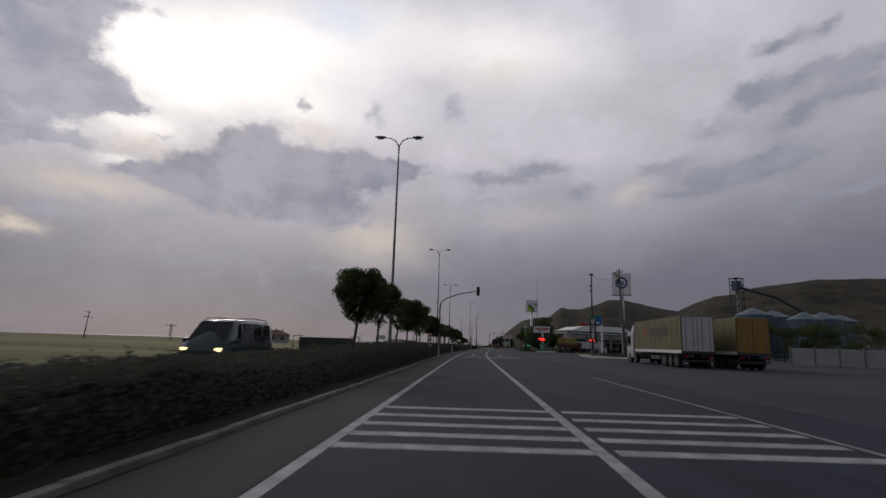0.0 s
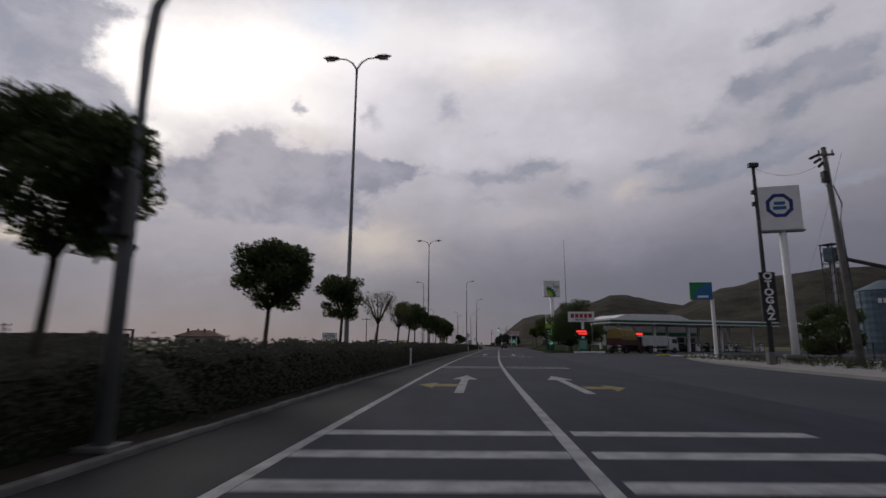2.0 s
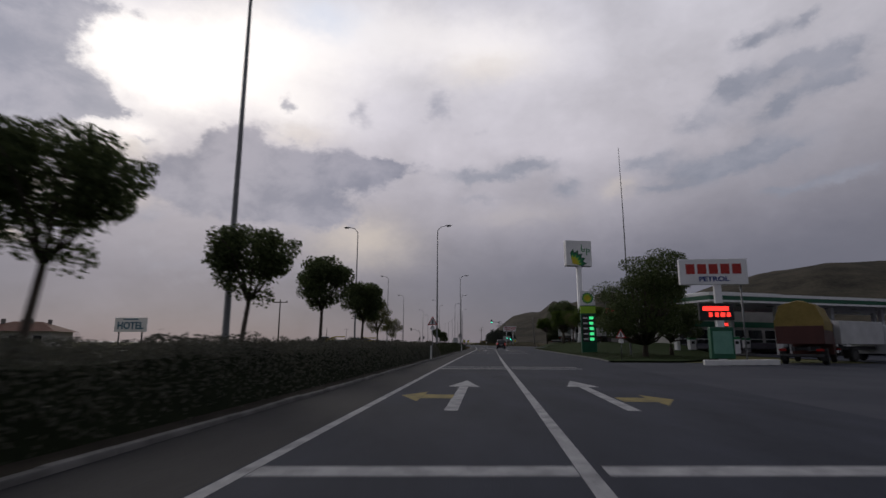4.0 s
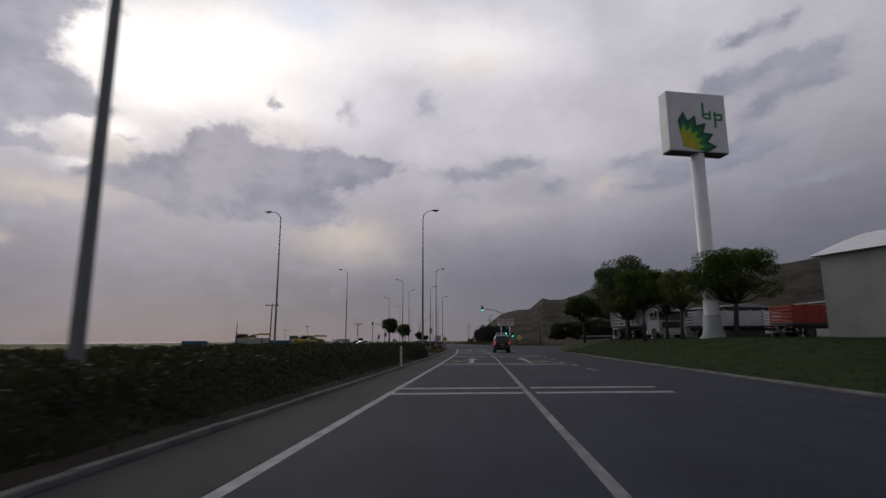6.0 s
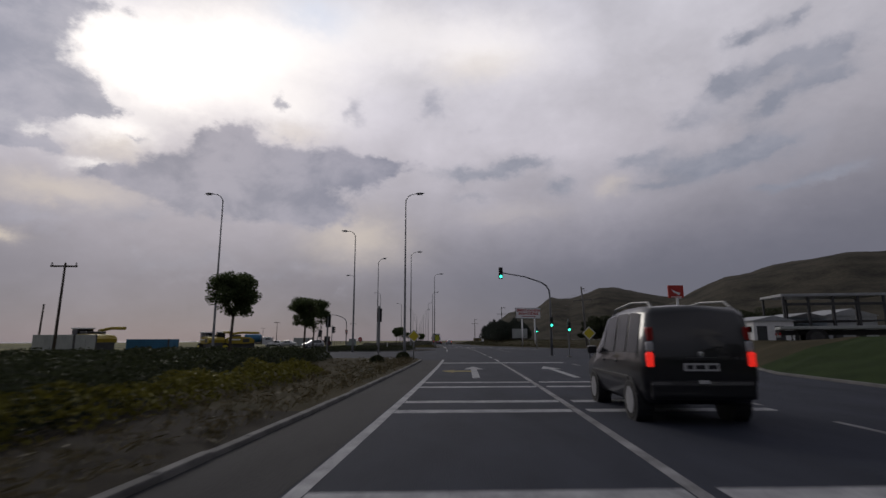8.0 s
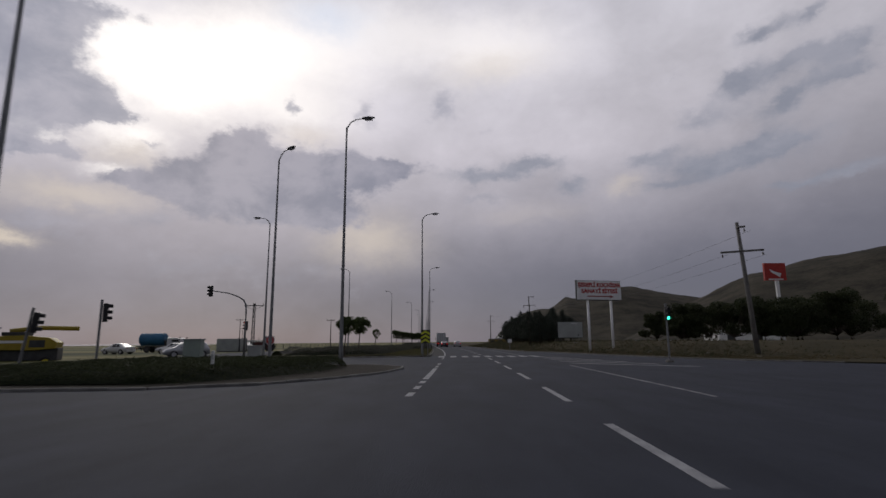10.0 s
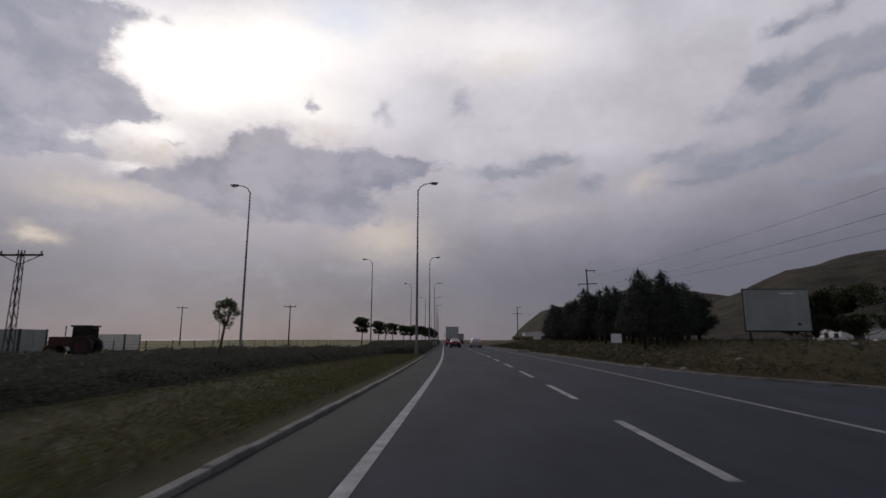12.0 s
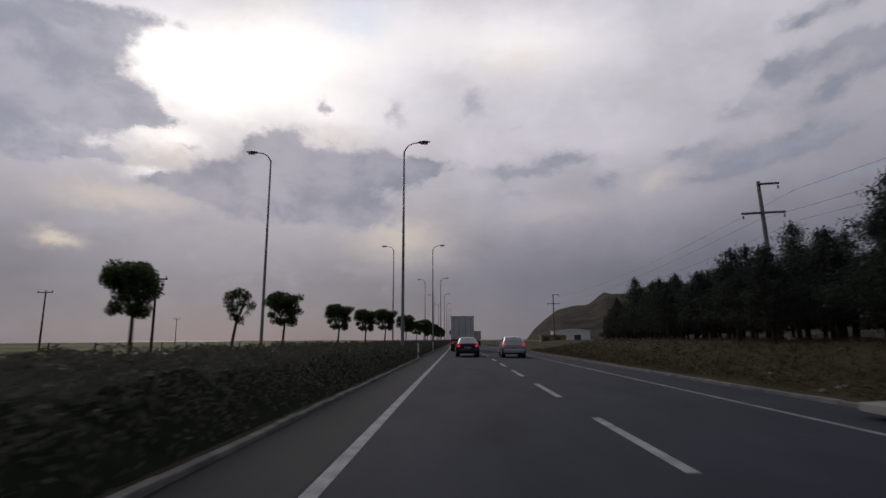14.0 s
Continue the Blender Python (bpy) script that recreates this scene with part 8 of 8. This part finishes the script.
wl = thing("yard_wall", "long grey concrete panel wall at the edge of the lot", "wall", Matrix.Translation(at(66, 41)) @ pose(0, 0, 0, 0, 0, -22), kind="structure")
for k in range(16):
    part("wall_panel", box(bmesh.new(), 1.25 + 2.5 * k, 0, 0, 2.42, 0.14, 2.1, 0.02), PANEL_GREY, wl)
    part("wall_post", box(bmesh.new(), 2.5 * k, 0, 0, 0.2, 0.24, 2.3, 0.02), CONCRETE, wl)

gt = thing("yard_fence", "dark steel mesh fence with a white notice by the lot", "fence", put(100, 31.5, 0.02, -80))
for k in range(8):
    part("post", tube(bmesh.new(), [(0, 1.6 * k, 0), (0, 1.6 * k, 1.7)], 0.045, 8), DARK_STEEL, gt)
for z in (0.3, 1.0, 1.6):
    part("rail", tube(bmesh.new(), [(0, 0, z), (0, 11.2, z)], 0.03, 6), DARK_STEEL, gt)
for k in range(56):
    part("bar", tube(bmesh.new(), [(0, 0.1 + 0.2 * k, 0.25), (0, 0.1 + 0.2 * k, 1.6)], 0.012, 4), DARK_STEEL, gt)
part("notice", box(bmesh.new(), -0.06, 2.4, 0.9, 0.03, 0.8, 0.7, 0.01), PAINT_WHITE, gt)

rg = random.Random(33)
heap = thing("flattened_barrier", "heap of yellow and white plastic barriers on the asphalt", "barrier", put(112, 24.5, 0.0))
for k in range(9):
    o = part("barrier_piece", box(bmesh.new(), 0, 0, 0, 1.4, 0.3, 0.16, 0.04), SIGN_YELLOW if k % 2 else PAINT_WHITE, heap)
    o.matrix_basis = pose(rg.uniform(-2.4, 2.4), rg.uniform(-0.8, 0.8), 0.02 * k, 0, rg.uniform(-4, 4), rg.uniform(-40, 40))

# ---------------------------------------------------------------- across the oncoming road


def combine(m, label, mat=None):
    root = thing("combine_harvester", label, "combine harvester", m, "combine harvesters")
    mat = mat or surface("harvester_yellow", (0.24, 0.175, 0.014), (0.38, 0.285, 0.028), 0.8, 14, 0.55, bump=0.05)
    b3 = bmesh.new()
    prism(b3, [(0.3, 1.7), (1.8, 1.55), (4.8, 1.6), (5.0, 2.4), (4.2, 2.75), (2.6, 2.8), (0.8, 2.6), (0.2, 2.2)], 0, -1.3, 1.3, 0.06)
    part("body", b3, mat, root)
    part("chassis", box(bmesh.new(), 0, 2.6, 0.7, 2.0, 4.9, 1.05, 0.06), DARK_STEEL, root)
    for sd in (-1, 1):
        part("side_grille", box(bmesh.new(), sd * 1.31, 1.6, 1.8, 0.05, 1.1, 0.6, 0.02), DARK_STEEL, root)
        part("side_stripe", box(bmesh.new(), sd * 1.31, 3.5, 2.15, 0.04, 1.9, 0.22, 0.01), PAINT_WHITE, root)
    cb = part("cab", box(bmesh.new(), 0, 5.6, 1.7, 1.9, 1.3, 1.7, 0.1), GLASS_DARK, root)
    part("cab_roof", box(bmesh.new(), 0, 5.55, 3.4, 2.1, 1.6, 0.18, 0.06), PAINT_WHITE, cb)
    part("grain_tank", box(bmesh.new(), 0, 3.3, 2.78, 2.2, 1.7, 0.3, 0.05), DARK_STEEL, root)
    part("unloader", tube(bmesh.new(), [(1.2, 4.2, 3.2), (1.5, 2.0, 3.5), (1.5, -0.8, 3.45)], 0.2, 8), mat, root)
    part("feeder", box(bmesh.new(), 0, 6.4, 0.7, 1.2, 1.6, 0.7, 0.05), mat, root)
    part("header", box(bmesh.new(), 0, 7.3, 0.3, 4.2, 0.8, 0.7, 0.08), DARK_STEEL, root)
    for sd in (-1, 1):
        wheel(root, sd * 1.25, 4.9, 0.85, 0.6, SIGN_YELLOW)
        wheel(root, sd * 1.1, 0.9, 0.5, 0.4, SIGN_YELLOW)
    part("axle", tube(bmesh.new(), [(-1.1, 4.9, 0.85), (1.1, 4.9, 0.85)], 0.12, 8), DARK_STEEL, root)
    part("axle", tube(bmesh.new(), [(-1.0, 0.9, 0.5), (1.0, 0.9, 0.5)], 0.1, 8), DARK_STEEL, root)
    return root


CB = combine(put(268, -41, -0.6, 62), "yellow combine harvester parked beyond the road")
copy_thing(CB, put(292, -38.0, -0.75, 40))
copy_thing(CB, put(297, -33.5, -0.75, 115))


CONT_BLUE = surface("blue_container", (0.02, 0.10, 0.19), (0.035, 0.15, 0.27), 0.7, 12, 0.6, bump=0.1)


def container(m, w, l, h, mat, label, ribs=14):
    root = thing("container", label, "container", m)
    part("box", box(bmesh.new(), 0, 0, 0.12, w, l, h, 0.02), mat, root)
    for k in range(ribs):
        y = -l / 2 + l * (k + 0.5) / ribs
        for sd in (-1, 1):
            part("rib", box(bmesh.new(), sd * (w / 2 + 0.012), y, 0.22, 0.035, l / ribs * 0.45, h - 0.2), mat, root)
    for sd in (-1, 1):
        part("door", box(bmesh.new(), sd * w * 0.24, -l / 2 - 0.02, 0.2, w * 0.46, 0.05, h - 0.15, 0.01), mat, root)
        part("corner_post", box(bmesh.new(), sd * (w / 2), -l / 2, 0.0, 0.14, 0.14, h + 0.14), DARK_STEEL, root)
    part("skid", box(bmesh.new(), 0, 0, 0.0, w * 0.9, l * 0.98, 0.13), DARK_STEEL, root)
    return root


container(put(258, -39, -0.08, 75), 2.4, 5.5, 1.9, PANEL_GREY, "grey container standing on the plain")
container(put(276, -40, -0.08, 85), 2.2, 6.0, 1.5, CONT_BLUE, "low blue container beside the harvesters")
container(put(262, -52, -0.08, 85), 2.2, 4.0, 1.4, CONT_BLUE, "low blue container on the plain")
container(put(338, -34.5, -0.08, 80), 2.3, 4.0, 2.0, PANEL_GREY, "grey box trailer beyond the oncoming road")
container(put(357, -38.2, -0.08, 80), 2.3, 5.0, 1.8, PAINT_WHITE, "white container at the edge of the plain")
fb = container(put(79, -20.2, -0.05, 86), 2.4, 7.5, 1.6, DARK_STEEL, "dark flat trailer body beyond the oncoming road")
part("end_frame", tube(bmesh.new(), [(0, 5.2, 0.1), (0, 5.2, 1.9), (0, 3.7, 1.95)], 0.07, 6), DARK_STEEL, fb)
part("end_frame", tube(bmesh.new(), [(0, -5.0, 0.1), (0, -5.0, 1.9), (0, -3.7, 1.95)], 0.07, 6), DARK_STEEL, fb)

tk = truck(put(336, -48.5, -0.08, -88), "white lorry with a big blue tank", CAB_WHITE, "flat", 4.4, DARK_STEEL, width=2.3, articulated=False, deflector=False, cab_h=2.3, deck=1.0)
b2 = bmesh.new()
for j, (y, r) in enumerate(((0.15, 0.85), (0.35, 1.05), (3.9, 1.05), (4.1, 0.85))):
    ring = [b2.verts.new((r * math.cos(a), y, 2.05 + r * 0.95 * math.sin(a))) for a in [2 * math.pi * i / 18 for i in range(18)]]
    if j:
        for i in range(18):
            b2.faces.new((last[i], last[(i + 1) % 18], ring[(i + 1) % 18], ring[i]))
    else:
        b2.faces.new(ring)
    last = ring
b2.faces.new(last)
part("tank", b2, CONT_BLUE, tk, "big blue tank")

tr = thing("tractor", "old dark tractor standing beyond the oncoming road", "tractor", put(338, -27.6, -0.08, 100))
part("hood", box(bmesh.new(), 0, 2.4, 0.8, 0.8, 1.7, 0.75, 0.1), MAROON, tr)
part("cab", box(bmesh.new(), 0, 0.8, 0.95, 1.3, 1.4, 1.35, 0.08), GLASS_DARK, tr)
part("cab_roof", box(bmesh.new(), 0, 0.8, 2.3, 1.5, 1.6, 0.14, 0.05), DARK_STEEL, tr)
part("exhaust", tube(bmesh.new(), [(0.3, 2.4, 1.5), (0.3, 2.4, 2.4)], 0.04, 6), DARK_STEEL, tr)
for sd in (-1, 1):
    wheel(tr, sd * 0.85, 0.6, 0.78, 0.42, MAROON)
    wheel(tr, sd * 0.7, 2.9, 0.45, 0.28, MAROON)
    part("mudguard", box(bmesh.new(), sd * 0.85, 0.6, 1.52, 0.45, 1.0, 0.06, 0.02), MAROON, tr)
part("axle", tube(bmesh.new(), [(-0.7, 0.6, 0.78), (0.7, 0.6, 0.78)], 0.12, 8), DARK_STEEL, tr)
part("axle", tube(bmesh.new(), [(-0.6, 2.9, 0.45), (0.6, 2.9, 0.45)], 0.08, 8), DARK_STEEL, tr)

hs = thing("house", "low house with a hipped red tile roof on the plain", "house", pose(-62, 196, 0, 0, 0, 12))
part("wall", box(bmesh.new(), 0, 0, -0.1, 11, 8, 2.9, 0.03), RENDER_WALL, hs)
b2 = bmesh.new()
vs = [b2.verts.new(p) for p in ((-6.2, -4.7, 2.8), (6.2, -4.7, 2.8), (6.2, 4.7, 2.8), (-6.2, 4.7, 2.8), (-2.2, 0, 4.5), (2.2, 0, 4.5))]
for f in ((0, 1, 5, 4), (1, 2, 5), (2, 3, 4, 5), (3, 0, 4), (3, 2, 1, 0)):
    b2.faces.new([vs[i] for i in f])
rf = part("roof", b2, ROOF_TILE, hs)
for x, y in ((-3.2, -1.0), (-1.2, 1.0), (0.9, -0.9), (3.0, 0.8)):
    part("chimney", box(bmesh.new(), x, y, 3.5, 0.5, 0.5, 1.4, 0.03), CONCRETE, rf)
for x in (-3.5, 0, 3.5):
    part("window", box(bmesh.new(), x, -4.02, 1.0, 1.2, 0.08, 1.1, 0.02), GLASS_DARK, hs)

fn = thing("field_fence", "wire fence on thin posts along the plain", "fence", None)
for k in range(34):
    y = 338 + 6.2 * k
    p = at(y, -33.7 - 0.02 * (y - 338), -0.1)
    o = part("post", tube(bmesh.new(), [(0, 0, 0), (0.02, 0, 1.25)], 0.06, 6), WOOD_POLE, fn)
    o.location = p
b2 = bmesh.new()
for z in (0.45, 0.8, 1.1):
    tube(b2, [at(338 + 12.4 * k, -33.7 - 0.02 * 12.4 * k, z - 0.1) for k in range(17)], 0.012, 3, cap=False)
part("wire", b2, DARK_STEEL, fn)

cbx = thing("switch_cabinet", "pale green roadside switch cabinet on a plinth", "cabinet", put(279.6, -13.6, 0.06))
part("body", box(bmesh.new(), 0, 0, 0.15, 0.95, 0.5, 1.25, 0.03), surface("pale_green_cabinet", (0.22, 0.27, 0.24), (0.32, 0.37, 0.33), 1, 14, 0.6, bump=0.05), cbx)
part("lid", box(bmesh.new(), 0, 0, 1.4, 1.05, 0.6, 0.07, 0.02), PANEL_GREY, cbx)
part("plinth", box(bmesh.new(), 0, 0, -0.05, 1.0, 0.55, 0.21, 0.02), CONCRETE, cbx)
cby = thing("switch_cabinet", "grey roadside switch cabinet beside the stop sign", "cabinet", put(298.0, -17.0, 0.05))
part("body", box(bmesh.new(), 0, 0, 0, 1.1, 0.6, 0.95, 0.03), PANEL_GREY, cby)
part("lid", box(bmesh.new(), 0, 0, 0.95, 1.2, 0.7, 0.07, 0.02), PANEL_GREY, cby)

# round clipped shrubs on the median nose and stones along the verge
SHRUBS = [(301, -13.0, 0.55), (303, -11.6, 0.5), (300.5, -15.8, 0.45), (238.0, -2.6, 0.45), (232, -3.4, 0.4), (312.7, -8.0, 0.5)]
for k, (y, d, r) in enumerate(SHRUBS):
    rng = np.random.default_rng(300 + k)
    q = rng.normal(size=(1500, 3))
    q /= np.linalg.norm(q, axis=1)[:, None]
    q *= r * rng.uniform(0.5, 1.05, (1500, 1)) ** 0.4
    q[:, 2] = np.abs(q[:, 2] * 0.9) + 0.04
    o = new("shrub", leaf_mesh("shrub", q, 0.05, LEAF_GREEN_HEDGE, rng))
    o.matrix_basis = put(y, d, 0.08)
    tagged(o, "small rounded green shrub on the median", "shrub", "shrubs on the median")
STONE = surface("field_stone", (0.14, 0.13, 0.115), (0.26, 0.245, 0.22), 3, 25, 0.95, bump=0.5, rand=0.5)
stones = []
for k in range(3):
    b2 = bmesh.new()
    bmesh.ops.create_icosphere(b2, subdivisions=2, radius=0.5)
    for v in b2.verts:
        v.co *= 1 + 0.35 * noise.noise(v.co * 2.1 + Vector((k * 7, 0, 0)))
        v.co.z *= 0.55
    stones.append(finish(b2, STONE, "stone"))
for k in range(60):
    y = rg.uniform(282, 400)
    o = new("stone", stones[k % 3])
    s = rg.uniform(0.12, 0.4)
    ds = right_edge(y) + 0.5 + rg.expovariate(0.4)
    o.matrix_basis = put(y, ds, 0.10 + verge_rise(y, ds), rg.uniform(0, 360)) @ Matrix.Scale(s, 4)
    tagged(o, "pale rough stone on the dry verge", "stone", "stones on the verge")
slab = tagged(part("broken_slab", prism(bmesh.new(), [(-0.9, -0.4), (0.2, -0.5), (1.0, -0.1), (0.7, 0.4), (-0.5, 0.45)], 2, 0.0, 0.14, 0.02), PAVING), "broken pale concrete slab on the verge", "slab")
slab.matrix_basis = put(351.5, 8.4, 0.1, 20)

# ---------------------------------------------------------------- small things
yl = thing("yard_lamp", "slim yard lamp with one bent arm behind the trees", "street lamp", put(205.0, 25.2, 1.3))
part("pole", tube(bmesh.new(), [(0, 0, 0), (0, 0, 8.4)], [0.08, 0.05], 8), GALV, yl)
part("arm", tube(bmesh.new(), [(0, 0, 8.35), (0.4, 0, 8.75), (0.9, 0, 8.9)], 0.035, 6), GALV, yl)
part("lamp_head", box(bmesh.new(), 1.15, 0, 8.8, 0.6, 0.25, 0.14, 0.04), GALV, yl)

kk = thing("kiosk", "white rounded cabin with windows beside the fence", "kiosk", Matrix.Translation((41.5, 91.0, 0.0)) @ pose(0, 0, 0, 0, 0, -20))
b = bmesh.new()
prism(b, [(-2.0, 0.25), (2.0, 0.25), (2.05, 2.4), (1.8, 2.85), (1.3, 3.05), (-1.3, 3.05), (-1.8, 2.85), (-2.05, 2.4)], 1, -1.1, 1.1, 0.05)
cabin = part("cabin", b, CAB_WHITE, kk)
for x in (-1.2, 0.0, 1.2):
    part("window", box(bmesh.new(), x, -1.105, 1.35, 0.95, 0.04, 0.85, 0.03), GLASS_DARK, cabin)
part("skid", box(bmesh.new(), 0, 0, 0, 3.6, 1.8, 0.28, 0.03), DARK_STEEL, kk)
fr = thing("rail_fence", "dark low steel rail fence with a white notice", "fence", Matrix.Translation((38.0, 84.0, 0.0)) @ pose(0, 0, 0, 0, 0, -14))
for k in range(10):
    part("post", box(bmesh.new(), 2.0 * k, 0, 0, 0.12, 0.12, 1.75, 0.01), DARK_STEEL, fr)
for z in (0.35, 0.95, 1.55):
    part("rail", box(bmesh.new(), 9.0, 0, z, 18.0, 0.06, 0.09, 0.01), DARK_STEEL, fr)
part("notice", box(bmesh.new(), 1.0, -0.1, 0.75, 1.3, 0.03, 0.75, 0.01), PAINT_WHITE, fr)
